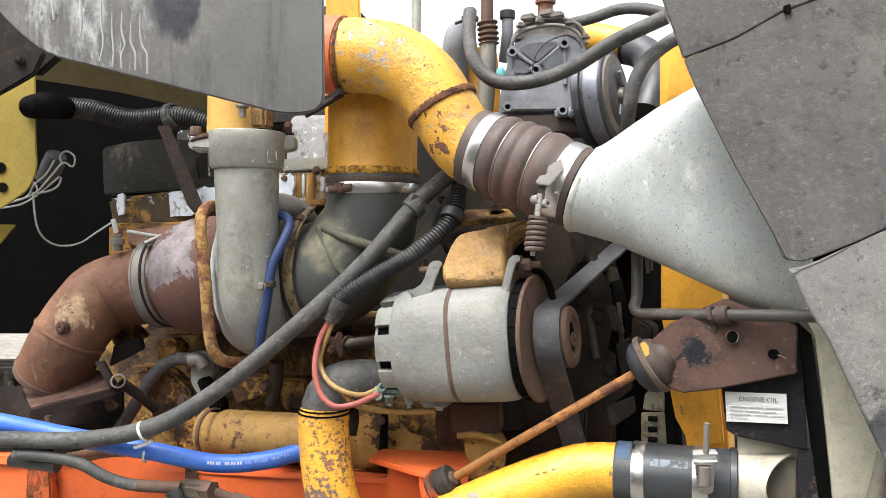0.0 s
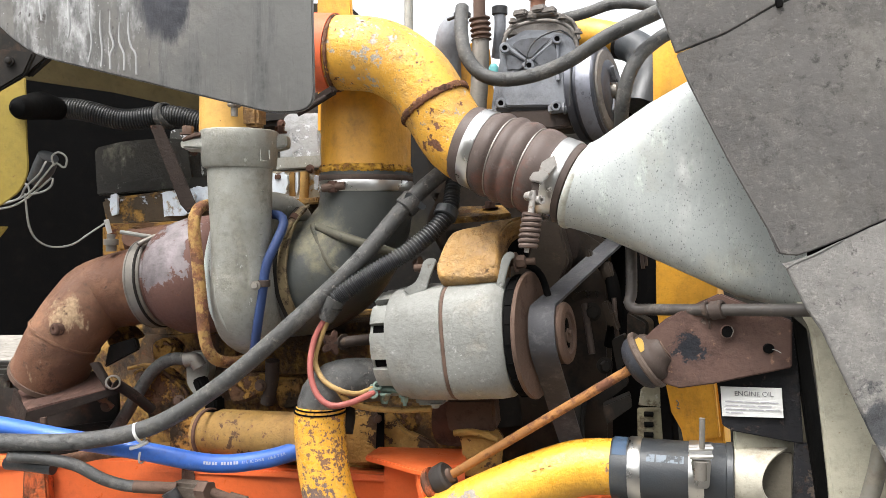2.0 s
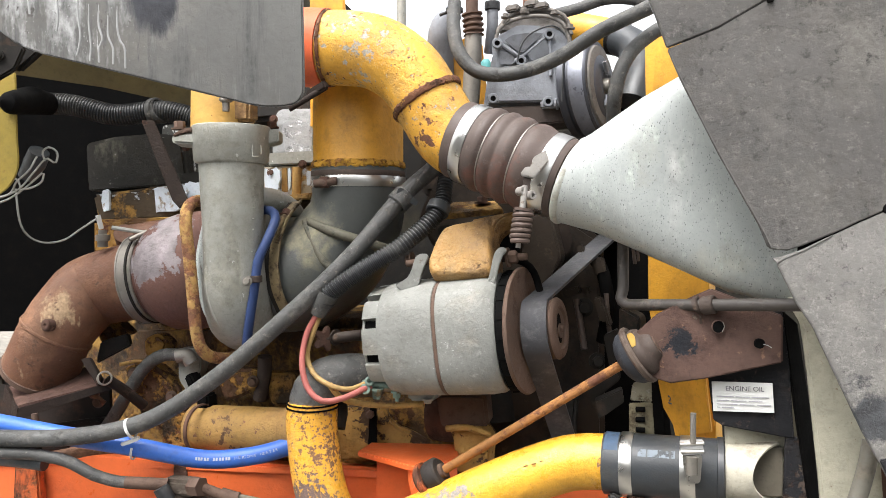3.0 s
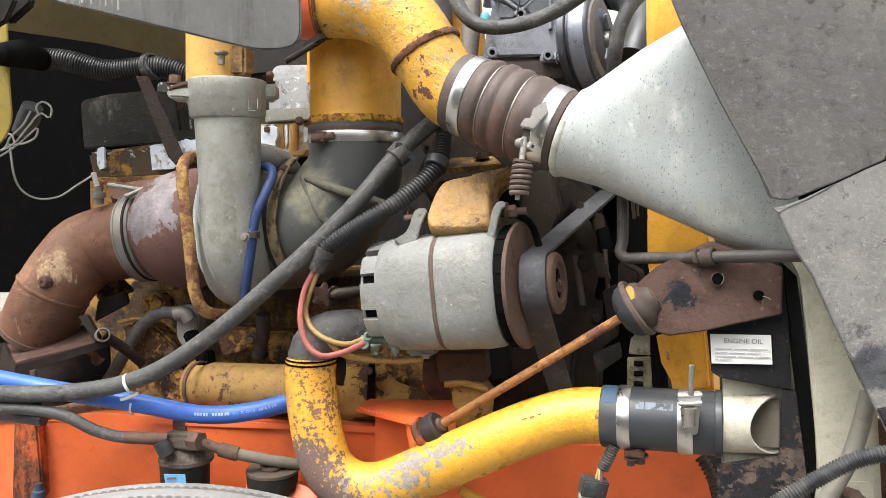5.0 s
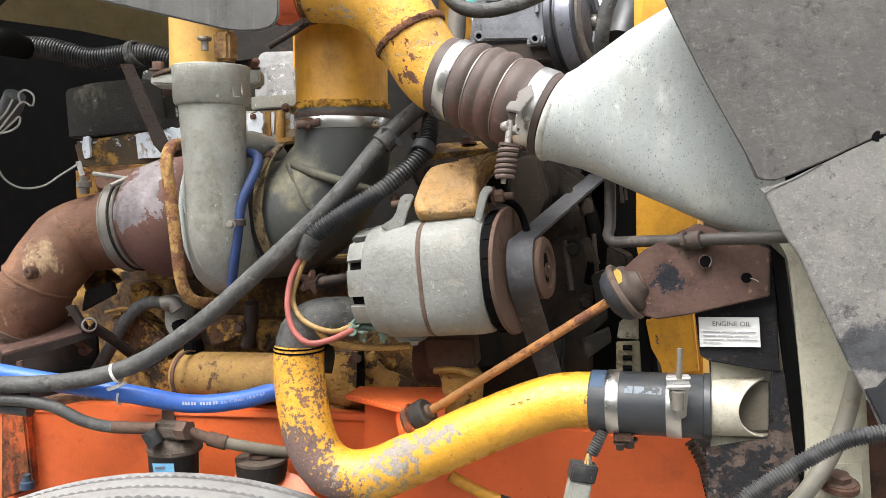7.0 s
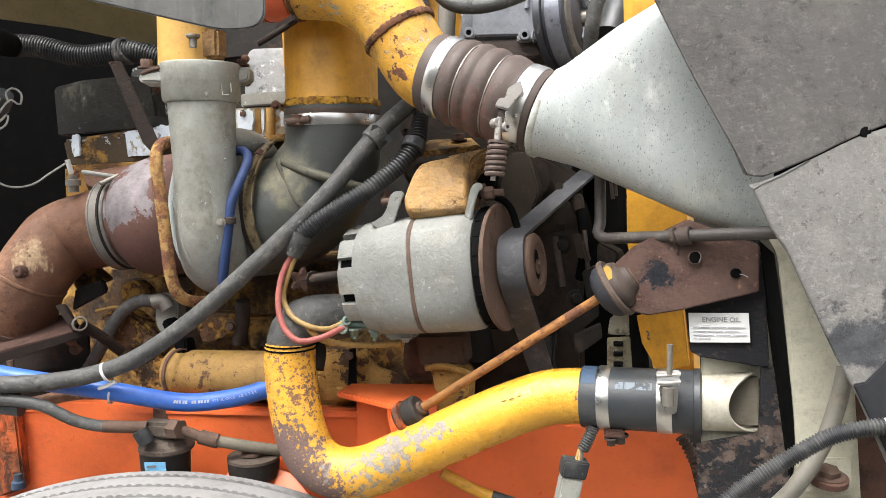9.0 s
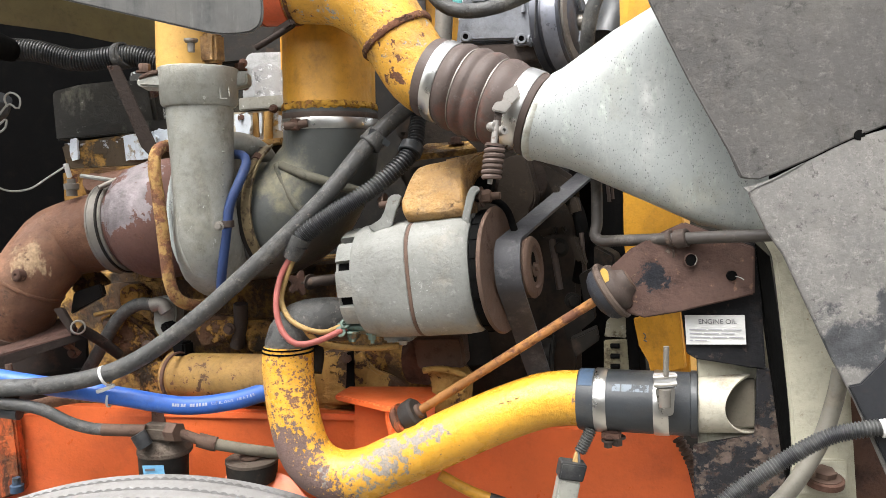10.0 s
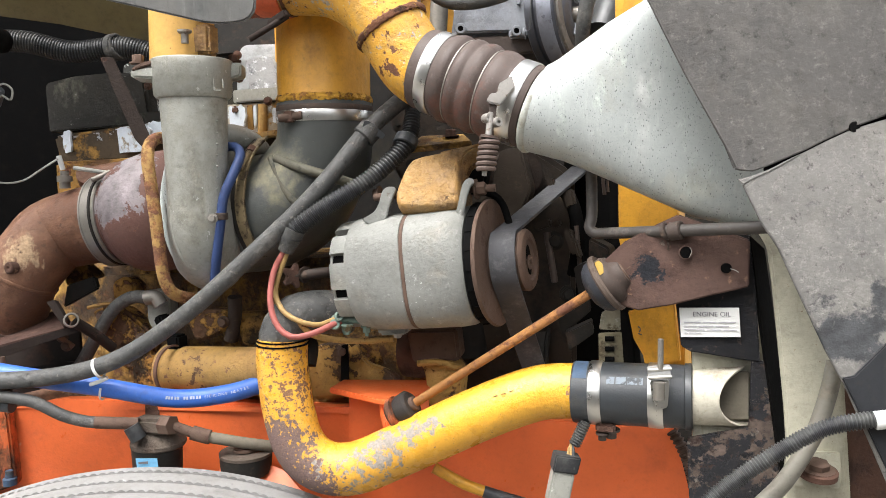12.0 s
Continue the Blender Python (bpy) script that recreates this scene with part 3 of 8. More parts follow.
def lettering(text, at, right, up, size, mat, name, parent, label=""):
    """Flat letters that start at a point and run to the right."""
    curve = bpy.data.curves.new(name, 'FONT')
    curve.body, curve.size, curve.extrude = text, size, 0.00015
    tmp = bpy.data.objects.new(name, curve)
    me = bpy.data.meshes.new_from_object(tmp)
    bpy.data.objects.remove(tmp)
    x = V(right).normalized()
    y = (V(up) - x * V(up).dot(x)).normalized()
    m = Matrix((x, y, x.cross(y))).transposed().to_4x4()
    m.translation = V(at)
    bm = bmesh.new()
    bm.from_mesh(me)
    bpy.data.meshes.remove(me)
    bmesh.ops.transform(bm, matrix=m, verts=bm.verts)
    return part(name, bm, mat, parent, label)


def spring(at, axis, r, length, turns, wire):
    a = V(axis).normalized()
    s = a.orthogonal().normalized()
    u = a.cross(s)
    n = turns * 12
    return tube([V(at) + a * (length * i / n) + r * (math.cos(i * math.pi / 6) * s + math.sin(i * math.pi / 6) * u) for i in range(n + 1)], wire, n=8, step=0.003)


def part(name, bm, mat, parent=None, label=""):
    """Links a bmesh, given in world metres, as one mesh under its thing or part."""
    o = ORIGIN[parent.name] if parent else V((0, 0, 0))
    bmesh.ops.translate(bm, verts=bm.verts, vec=-o)
    bmesh.ops.recalc_face_normals(bm, faces=bm.faces)
    me = bpy.data.meshes.new(name)
    bm.to_mesh(me)
    bm.free()
    me.materials.append(mat)
    me.polygons.foreach_set("use_smooth", [True] * len(me.polygons))
    me.set_sharp_from_angle(angle=radians(38))
    ob = new(name, me)
    if parent:
        ob.parent = parent
        ORIGIN[ob.name] = o
    return tagged(ob, label)


def single(name, bm, mat, label, category, at=None, group="", kind=""):
    """A thing of one mesh, with its origin in its middle."""
    c = V(at) if at else sum((v.co for v in bm.verts), V()) / len(bm.verts)
    bmesh.ops.translate(bm, verts=bm.verts, vec=-c)
    ob = part(name, bm, mat)
    ob.location = c
    ORIGIN[ob.name] = c
    return tagged(ob, label, category, group, kind)


def join(*bms):
    out = bmesh.new()
    for b in bms:
        me = bpy.data.meshes.new("tmp")
        b.to_mesh(me)
        b.free()
        out.from_mesh(me)
        bpy.data.meshes.remove(me)
    return out


def skin(bm, rings, caps=True, closed=False):
    vs = [[bm.verts.new(p) for p in ring] for ring in rings]
    n = len(vs[0])
    pairs = list(zip(vs, vs[1:])) + ([(vs[-1], vs[0])] if closed else [])
    for a, b in pairs:
        for i in range(n):
            bm.faces.new((a[i], a[(i + 1) % n], b[(i + 1) % n], b[i]))
    if caps and not closed:
        bm.faces.new(vs[0])
        bm.faces.new(vs[-1][::-1])
    return bm


def spline(pts, count):
    """Points along a centripetal-like Catmull-Rom curve, evenly by length."""
    p = [V(q) for q in pts]
    if len(p) == 2:
        dense = [p[0].lerp(p[1], i / 60) for i in range(61)]
        keys = [i / 60 for i in range(61)]
    else:
        ext = [2 * p[0] - p[1]] + p + [2 * p[-1] - p[-2]]
        dense, keys = [], []
        for i in range(1, len(ext) - 2):
            a, b, c, d = ext[i - 1:i + 3]
            for j in range(24):
                t = j / 24
                dense.append(0.5 * (2 * b + (c - a) * t + (2 * a - 5 * b + 4 * c - d) * t * t + (3 * b - a - 3 * c + d) * t ** 3))
                keys.append((i - 1 + t) / (len(p) - 1))
        dense.append(p[-1])
        keys.append(1.0)
    s = [0.0]
    for a, b in zip(dense, dense[1:]):
        s.append(s[-1] + (b - a).length)
    out, ks, j = [], [], 0
    for i in range(count):
        want = s[-1] * i / (count - 1)
        while j < len(s) - 2 and s[j + 1] < want:
            j += 1
        f = (want - s[j]) / max(1e-9, s[j + 1] - s[j])
        out.append(dense[j].lerp(dense[j + 1], min(1, f)))
        ks.append(keys[j] + (keys[j + 1] - keys[j]) * min(1, f))
    return out, ks, s[-1]


def tube(pts, r, n=18, step=0.012, ridge=None, squash=1.0):
    """A tube along a smooth curve; r is a radius or one for each point; ridge is (pitch, depth)."""
    length = spline(pts, 50)[2]
    count = max(8, int(length / step)) if not ridge else max(8, int(length / ridge[0] * 4) + 1)
    c, ks, length = spline(pts, count)
    rad = [r] * len(pts) if isinstance(r, float) else list(r)
    rings, side = [], None
    for i, q in enumerate(c):
        d = (c[min(i + 1, count - 1)] - c[max(i - 1, 0)]).normalized()
        if side is None:
            side = d.orthogonal().normalized()
        side = (side - d * side.dot(d)).normalized()
        up = d.cross(side)
        k = ks[i] * (len(rad) - 1)
        j = min(int(k), len(rad) - 2)
        rr = rad[j] + (rad[j + 1] - rad[j]) * (k - j)
        if ridge:
            rr += ridge[1] * (1, 1, -1, -1)[i % 4]
        rings.append([q + rr * (math.cos(a) * side + squash * math.sin(a) * up) for a in (2 * math.pi * m / n for m in range(n))])
    return skin(bmesh.new(), rings)


def lathe(profile, base, axis, n=40):
    """profile is (distance along the axis, radius)."""
    a = V(axis).normalized()
    s = a.orthogonal().normalized()
    u = a.cross(s)
    rings = [[V(base) + a * z + max(r, 0.0004) * (math.cos(t) * s + math.sin(t) * u) for t in (2 * math.pi * i / n for i in range(n))] for z, r in profile]
    return skin(bmesh.new(), rings)


def band(base, axis, r, width, thick=0.0018, n=44):
    """An open hoop round an axis."""
    w = width / 2
    a = V(axis).normalized()
    s = a.orthogonal().normalized()
    u = a.cross(s)
    prof = [(-w, r), (-w, r + thick * 0.6), (-w * 0.85, r + thick), (w * 0.85, r + thick), (w, r + thick * 0.6), (w, r)]
    rings = [[V(base) + a * z + q * (math.cos(t) * s + math.sin(t) * u) for t in (2 * math.pi * i / n for i in range(n))] for z, q in prof]
    return skin(bmesh.new(), rings, caps=False, closed=True)


def bead(base, axis, r, wire, seed, n=90):
    """A rough weld bead round an axis."""
    a = V(axis).normalized()
    u = a.orthogonal().normalized()
    w = a.cross(u)
    rnd = random.Random(seed)
    rings = []
    for i in range(n):
        t = 2 * math.pi * i / n
        d = u * math.cos(t) + w * math.sin(t)
        k = wire * rnd.uniform(0.75, 1.2)
        c = V(base) + d * r + a * rnd.uniform(-0.15, 0.15) * wire
        rings.append([c + (d * math.cos(q) * 0.6 + a * math.sin(q)) * k for q in (2 * math.pi * m / 8 for m in range(8))])
    return skin(bmesh.new(), rings, closed=True)


def rounded(pts, radii):
    """Rounds the corners of a polygon in space."""
    out, n = [], len(pts)
    rr = [radii] * n if isinstance(radii, (int, float)) else radii
    for i in range(n):
        p, a, b, r = V(pts[i]), V(pts[i - 1]), V(pts[(i + 1) % n]), rr[i]
        if r <= 0:
            out.append(p)
            continue
        da, db = (a - p), (b - p)
        r = min(r, da.length * 0.45, db.length * 0.45)
        pa, pb = p + da.normalized() * r, p + db.normalized() * r
        for t in (0, 0.2, 0.4, 0.6, 0.8, 1):
            out.append((1 - t) ** 2 * pa + 2 * t * (1 - t) * p + t * t * pb)
    return out


def slab(pts, thick, corner=0.0, bevel=0.0015, away=None):
    """A flat plate with this outline, its front on the points, its thickness away from them."""
    p = rounded(pts, corner)
    c = sum(p, V()) / len(p)
    nrm = V()
    for i in range(len(p)):
        nrm += (p[i] - c).cross(p[(i + 1) % len(p)] - c)
    nrm.normalize()
    if nrm.dot(V(away) if away else FWD) < 0:
        nrm = -nrm
    flat = [q - nrm * (q - c).dot(nrm) for q in p]
    bm = skin(bmesh.new(), [flat, [q + nrm * thick for q in flat]])
    if bevel:
        bmesh.ops.recalc_face_normals(bm, faces=bm.faces)
        rim = [e for e in bm.edges if len(e.link_faces) == 2 and e.calc_face_angle(0) > 0.7]
        bmesh.ops.bevel(bm, geom=rim, offset=bevel, segments=2, affect='EDGES', clamp_overlap=True)
    return bm


def puffed(pts, thick, edge):
    """A thick plate whose front rounds off softly towards its outline."""
    p = rounded(pts, 0.004)
    c = sum(p, V()) / len(p)
    nrm = V()
    for i in range(len(p)):
        nrm += (p[i] - c).cross(p[(i + 1) % len(p)] - c)
    nrm.normalize()
    if nrm.dot(FWD) < 0:
        nrm = -nrm
    flat = [q - nrm * (q - c).dot(nrm) for q in p]
    rings = [[q + nrm * thick for q in flat]]
    for k in range(7):
        t = math.pi / 2 * k / 6
        rings.append([q + (c - q) * (0.16 * (1 - math.cos(t))) + nrm * (edge * (1 - math.sin(t))) for q in flat])
    return skin(bmesh.new(), rings)


def block(centre, size, axis=(1, 0, 0), up=(0, 0, 1), bevel=0.003):
    """A box with rounded edges; size along axis, across it, and up."""
    x = V(axis).normalized()
    z = (V(up) - x * V(up).dot(x)).normalized()
    y = z.cross(x)
    bm = bmesh.new()
    bmesh.ops.create_cube(bm, size=1)
    m = Matrix((x * size[0], y * size[1], z * size[2])).transposed().to_4x4()
    m.translation = V(centre)
    bmesh.ops.transform(bm, matrix=m, verts=bm.verts)
    if bevel:
        bmesh.ops.bevel(bm, geom=bm.edges[:], offset=bevel, segments=2, affect='EDGES', clamp_overlap=True)
    return bm


def hexbolt(at, axis, size=0.009, height=0.007, washer=True, shank=0.0):
    a = V(axis).normalized()
    head = lathe([(0, size * 0.97), (height * 0.85, size), (height, size * 0.85), (height, 0)], at, a, n=6)
    bms = [head]
    if washer:
        bms.append(lathe([(-0.0025, size * 1.45), (0.0005, size * 1.45), (0.0005, 0)], at, a, n=20))
    if shank:
        bms.append(lathe([(height * 0.5, size * 0.5), (height + shank, size * 0.5), (height + shank, 0)], at, a, n=12))
    return join(*bms)


def loft(sections, power, n=44):
    """sections are (top, bottom, half thickness); power 2 is an ellipse, more is squarer."""
    mids = [(V(a) + V(b)) / 2 for a, b, h in sections]
    rings = []
    for i, (a, b, h) in enumerate(sections):
        ax = (mids[min(i + 1, len(mids) - 1)] - mids[max(i - 1, 0)]).normalized()
        e1 = (V(a) - V(b)) / 2
        e2 = ax.cross(e1).normalized() * h
        q = 2.0 / power[i]
        ring = []
        for k in range(n):
            t = 2 * math.pi * k / n
            c, s = math.cos(t), math.sin(t)
            ring.append(mids[i] + e1 * math.copysign(abs(c) ** q, c) + e2 * math.copysign(abs(s) ** q, s))
        rings.append(ring)
    return rings


AX = V((1, 0, 0.07)).normalized()

# ---- ground and the machine's large plates ----
ground = bmesh.new()
bmesh.ops.create_grid(ground, x_segments=60, y_segments=60, size=60)
for v in ground.verts:
    v.co.z = 0.008 * noise.noise(v.co * 0.3) - 0.295
single("ground", ground, dirt, "damp grey gravel yard around the machine", "ground", at=(0, 0, 0), kind="structure")

# Unseen wall, added to cut low sky light from behind the camera.
single("wall_blocker", slab([(-6.5, -4.2, -0.4), (7.5, -1.6, -0.4), (7.5, -1.6, 3.2), (-6.5, -4.2, 3.2)], 0.25, away=(0, -1, 0)), blocker_grey, "added wall out of view that blocks low front light", "wall", kind="structure")

# Closing wall in near-black: the void's darkness is painted on.
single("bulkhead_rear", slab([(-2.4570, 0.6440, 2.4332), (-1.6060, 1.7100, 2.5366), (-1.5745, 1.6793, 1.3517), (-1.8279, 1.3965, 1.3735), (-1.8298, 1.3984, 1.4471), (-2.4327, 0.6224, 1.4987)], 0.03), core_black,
       "near-black wall closing the bay, shade in its colour", "bulkhead", kind="structure")
# Far wall coloured dark for the unlit bay.
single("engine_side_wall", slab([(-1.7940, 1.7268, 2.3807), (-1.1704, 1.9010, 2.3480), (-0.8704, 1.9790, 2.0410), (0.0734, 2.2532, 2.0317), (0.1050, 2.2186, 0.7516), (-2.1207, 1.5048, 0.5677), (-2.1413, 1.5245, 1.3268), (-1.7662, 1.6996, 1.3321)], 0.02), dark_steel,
       "far side wall of the engine bay, coloured dark for shade", "panel", kind="structure")

hood = thing("engine_hood", (-0.6386, 0.6585, 1.9254), "raised engine hood with a weathered grey steel side plate", "hood")
part("side_plate", slab([(-1.0253, 0.5516, 2.1128), (-0.8673, 0.6029, 2.1064), (-0.4846, 0.7256, 2.0902), (-0.4788, 0.7197, 1.8665), (-0.5216, 0.7051, 1.8630), (-0.8009, 0.6273, 1.9353), (-0.8540, 0.6100, 1.9846), (-0.8931, 0.5996, 2.0446)], 0.006,
                        corner=[0, 0, 0.02, 0.05, 0.08, 0.05, 0.06, 0.08]), plate_grey, hood, "dark grey steel plate with pale water streaks")
for pts in ([(-0.7234, 0.6471, 1.9677), (-0.7188, 0.6460, 1.9418), (-0.7208, 0.6431, 1.9213)], [(-0.7097, 0.6497, 1.9557), (-0.7065, 0.6491, 1.9320), (-0.7064, 0.6474, 1.9147)], [(-0.6983, 0.6527, 1.9541), (-0.6936, 0.6532, 1.9387), (-0.6968, 0.6513, 1.9285), (-0.6956, 0.6502, 1.9126)],
            [(-0.6872, 0.6552, 1.9423), (-0.6815, 0.6563, 1.9283), (-0.6810, 0.6558, 1.9107)], [(-0.6767, 0.6583, 1.9521), (-0.6740, 0.6589, 1.9370), (-0.6685, 0.6601, 1.9280), (-0.6673, 0.6598, 1.9060)], [(-0.7489, 0.6414, 1.9879), (-0.7454, 0.6399, 1.9618), (-0.7468, 0.6387, 1.9490)], [(-0.7833, 0.6322, 1.9924), (-0.7792, 0.6310, 1.9694)]):
    part("water_streak", tube([V(pts[0]) + UP * 0.022 - FWD * 0.0098] + [V(q) - FWD * 0.0103 for q in pts], [0.0004] + [0.0011] * len(pts), n=6, step=0.004), streak, hood, "pale dried water streak")
# Underside skin; its shade is painted through the olive colour.
part("inner_skin", slab([(-1.7650, 1.0429, 2.0828), (-1.4883, 1.1635, 2.0415), (-1.3349, 1.2301, 2.0161), (-1.2569, 1.2629, 1.9924), (-1.1361, 1.3140, 1.9580), (-1.0363, 1.2145, 2.1701), (-1.6049, 0.9628, 2.2162)], 0.012, bevel=0.003), hood_yellow, hood, "yellow underside with shade in its colour")
# Added dark slab: hides bright sky in the dark corner by the plate.
part("corner_filler", slab([(-1.4297, 0.8505, 2.2377), (-1.2348, 0.9441, 2.2387), (-1.1863, 0.9589, 2.0279), (-1.2210, 0.9409, 1.9933), (-1.2660, 0.9206, 2.0274), (-1.4265, 0.8457, 2.0806)], 0.02, bevel=0.004), grime, hood, "dark slab added to fill the hood corner")
part("hinge_arm", tube([(-1.2237, 1.0321, 2.0857), (-0.9228, 0.7989, 2.1325), (-0.7194, 0.6547, 2.0891)], 0.012, n=12), rust_dark, hood)
part("hinge_arm", tube([(-1.5455, 0.8843, 2.1440), (-1.2362, 0.7091, 2.1634), (-0.9767, 0.5738, 2.1000)], 0.012, n=12), rust_dark, hood)

# rear side panel and strut
side = thing("rear_side_panel", (-1.1922, 0.8830, 1.8458), "yellow painted steel panel with round holes", "panel")
part("sheet", slab([(-1.3220, 0.8257, 1.9283), (-1.2247, 0.8718, 1.9464), (-1.1687, 0.8992, 1.9817), (-1.1649, 0.8968, 1.8742), (-1.1611, 0.8968, 1.8275), (-1.1721, 0.8904, 1.7946), (-1.2112, 0.8710, 1.7632), (-1.3158, 0.8199, 1.7038)], 0.004, corner=[0, 0, 0.004, 0.01, 0.02, 0.02, 0.02, 0]), lemon, side)
part("hole", lathe([(0, 0.0), (0, 0.009), (0.002, 0.009), (0.002, 0)], V((-1.2144, 0.8687, 1.8294)), FWD, 20), core_black, side, "dark round hole")
part("hole", lathe([(0, 0.0), (0, 0.008), (0.002, 0.008), (0.002, 0)], V((-1.2102, 0.8695, 1.7968)), FWD, 20), core_black, side, "dark round hole")
part("lower_sheet", slab([(-1.3777, 0.8586, 1.7361), (-1.2461, 0.9199, 1.7350), (-1.2700, 0.9074, 1.7014), (-1.3749, 0.8559, 1.6334)], 0.004), lemon, side)
strut = thing("hood_strut", (-1.2291, 0.9164, 2.0128), "dark rusty hood strut with a bolt", "strut")
part("bar", slab([(-1.3196, 0.8627, 2.0000), (-1.2336, 0.9041, 2.0346), (-1.1830, 0.9275, 2.0285), (-1.1976, 0.9193, 1.9919), (-1.2488, 0.8940, 1.9568), (-1.3167, 0.8600, 1.8947)], 0.012, bevel=0.003), grime, strut)
part("bolt", hexbolt((-1.2171, 0.9055, 2.0136), -FWD, 0.006, 0.004), grime, strut)

# ---- rubber sheets by the radiator ----
FLAP = ("rubber sheet", "radiator rubber sheets")
f = single("rubber_flap", slab([(-0.2233, 1.0615, 2.1791), (-0.1879, 1.0658, 2.0579), (-0.1550, 1.0706, 1.9656), (-0.0944, 1.0861, 1.9892), (-0.0388, 1.1008, 2.0217), (-0.0033, 1.1099, 2.0345), (0.2167, 1.1667, 2.1266), (0.2143, 1.1698, 2.2291)], 0.008), rubber_sheet,
           "dusty grey speckled rubber sheet with a slit edge", FLAP[0], group=FLAP[1])
f = single("rubber_flap", slab([(-0.1543, 1.0707, 1.9645), (-0.0944, 1.0861, 1.9883), (-0.0387, 1.1007, 2.0207), (-0.0026, 1.1101, 2.0336), (0.2168, 1.1666, 2.1255), (0.2243, 1.1573, 1.8040), (0.1006, 1.1227, 1.7534), (0.0732, 1.1163, 1.7401), (0.0547, 1.1118, 1.7300), (0.0297, 1.1059, 1.7185), (0.0096, 1.1011, 1.7096), (-0.0070, 1.0973, 1.7034), (-0.0200, 1.0947, 1.7042), (-0.0292, 1.0930, 1.7063), (-0.0416, 1.0901, 1.7373), (-0.0904, 1.0814, 1.8275), (-0.1390, 1.0731, 1.9269)], 0.008), rubber_sheet,
           "dusty grey speckled rubber sheet between two slits", FLAP[0], group=FLAP[1])
part("side_edge", tube([V(q) - FWD * 0.001 for q in ((-0.1528, 1.0709, 1.9604), (-0.1383, 1.0733, 1.9269), (-0.0897, 1.0816, 1.8275), (-0.0409, 1.0903, 1.7373), (-0.0271, 1.0926, 1.7081))], 0.0012, n=6), rubber_sheet, f, "rough cut side edge")
f = single("rubber_flap", slab([(-0.0189, 1.0934, 1.6872), (-0.0106, 1.0957, 1.6936), (0.0110, 1.1009, 1.7040), (0.0361, 1.1072, 1.7184), (0.0578, 1.1124, 1.7300), (0.0793, 1.1176, 1.7414), (0.1037, 1.1233, 1.7534), (0.1403, 1.1354, 1.7650), (0.2548, 1.1648, 1.8098), (0.2768, 1.1518, 1.2886), (0.1713, 1.1259, 1.2818), (0.1089, 1.1159, 1.4284), (0.0829, 1.1113, 1.4777), (0.0434, 1.1047, 1.5641), (0.0246, 1.1016, 1.6066), (0.0042, 1.0978, 1.6379)], 0.008), rubber_stained,
           "dusty grey stained rubber sheet with a torn edge", FLAP[0], at=(0.1033, 1.1206, 1.6000), group=FLAP[1])
# Strips added behind the slits: near-black instead of shade in the gap.
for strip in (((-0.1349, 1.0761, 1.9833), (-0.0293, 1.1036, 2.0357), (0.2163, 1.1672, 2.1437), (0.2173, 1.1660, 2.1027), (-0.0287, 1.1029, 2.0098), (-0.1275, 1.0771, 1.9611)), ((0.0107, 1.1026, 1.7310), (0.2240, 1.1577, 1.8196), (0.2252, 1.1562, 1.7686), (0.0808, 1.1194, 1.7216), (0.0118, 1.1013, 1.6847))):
    part("slit_shade", slab([V(q) + FWD * 0.016 for q in strip], 0.004), core_black, f, "near-black strip added for the shade in the slit")
part("slit_edge", slab([(-0.0242, 1.0918, 1.6936), (-0.0107, 1.0949, 1.6971), (0.0110, 1.1000, 1.7057), (0.0361, 1.1062, 1.7195), (0.0454, 1.1084, 1.7242), (0.0361, 1.1060, 1.7181), (0.0110, 1.0998, 1.7033), (-0.0106, 1.0945, 1.6929), (-0.0188, 1.0923, 1.6873)], 0.003, bevel=0), rubber_stained, f, "pale cut edge along the slit")
part("slit_hole", lathe([(-0.0012, 0.0), (-0.0012, 0.0066), (0.002, 0.0066), (0.002, 0)], (0.1058, 1.1267, 1.7563), FWD, 24), core_black, f, "round hole at the end of the slit")
part("slit_clip", slab([(-0.0389, 1.1010, 2.0275), (-0.0305, 1.1031, 2.0300), (-0.0289, 1.1031, 2.0184), (-0.0367, 1.1012, 2.0166)], 0.004, bevel=0.001, away=-FWD), core_black, f)
single("rubber_patch", slab([(0.1007, 1.1145, 1.4453), (0.1147, 1.1180, 1.4487), (0.1500, 1.1281, 1.4910), (0.2283, 1.1503, 1.5802), (0.2400, 1.1428, 1.2862), (0.1777, 1.1275, 1.2822), (0.1295, 1.1194, 1.3862)], 0.006, away=-FWD), rubber_dull,
       "smooth black rubber patch over the flap", "rubber sheet")

# ---- charge air tank and bellows ----
funnel = thing("charge_air_tank", (-0.2235, 1.2225, 1.7978), "pale grey speckled cast intake funnel beside the radiator", "air duct")
S = [((-0.3000, 1.2088, 1.8655), (-0.3450, 1.1832, 1.7410), 0.0655), ((-0.2950, 1.2095, 1.8666), (-0.3414, 1.1840, 1.7386), 0.068), ((-0.2861, 1.2105, 1.8724), (-0.3252, 1.1870, 1.7353), 0.068),
     ((-0.2581, 1.2155, 1.8936), (-0.2773, 1.2000, 1.7213), 0.066), ((-0.2179, 1.2244, 1.9220), (-0.2082, 1.2200, 1.6899), 0.062), ((-0.1571, 1.2319, 1.9560), (-0.0927, 1.2497, 1.6359), 0.055),
     ((-0.1150, 1.2359, 1.9805), (0.0009, 1.2759, 1.6162), 0.05), ((-0.0475, 1.2573, 2.0040), (0.0822, 1.3016, 1.5855), 0.05)]
part("shell", skin(bmesh.new(), loft(S, [2, 2, 2.1, 2.5, 3.2, 4.6, 6, 6])), white_cast, funnel)
B0, B1 = V((-0.5250, 1.1954, 1.8796)), V((-0.3163, 1.1958, 1.7990))
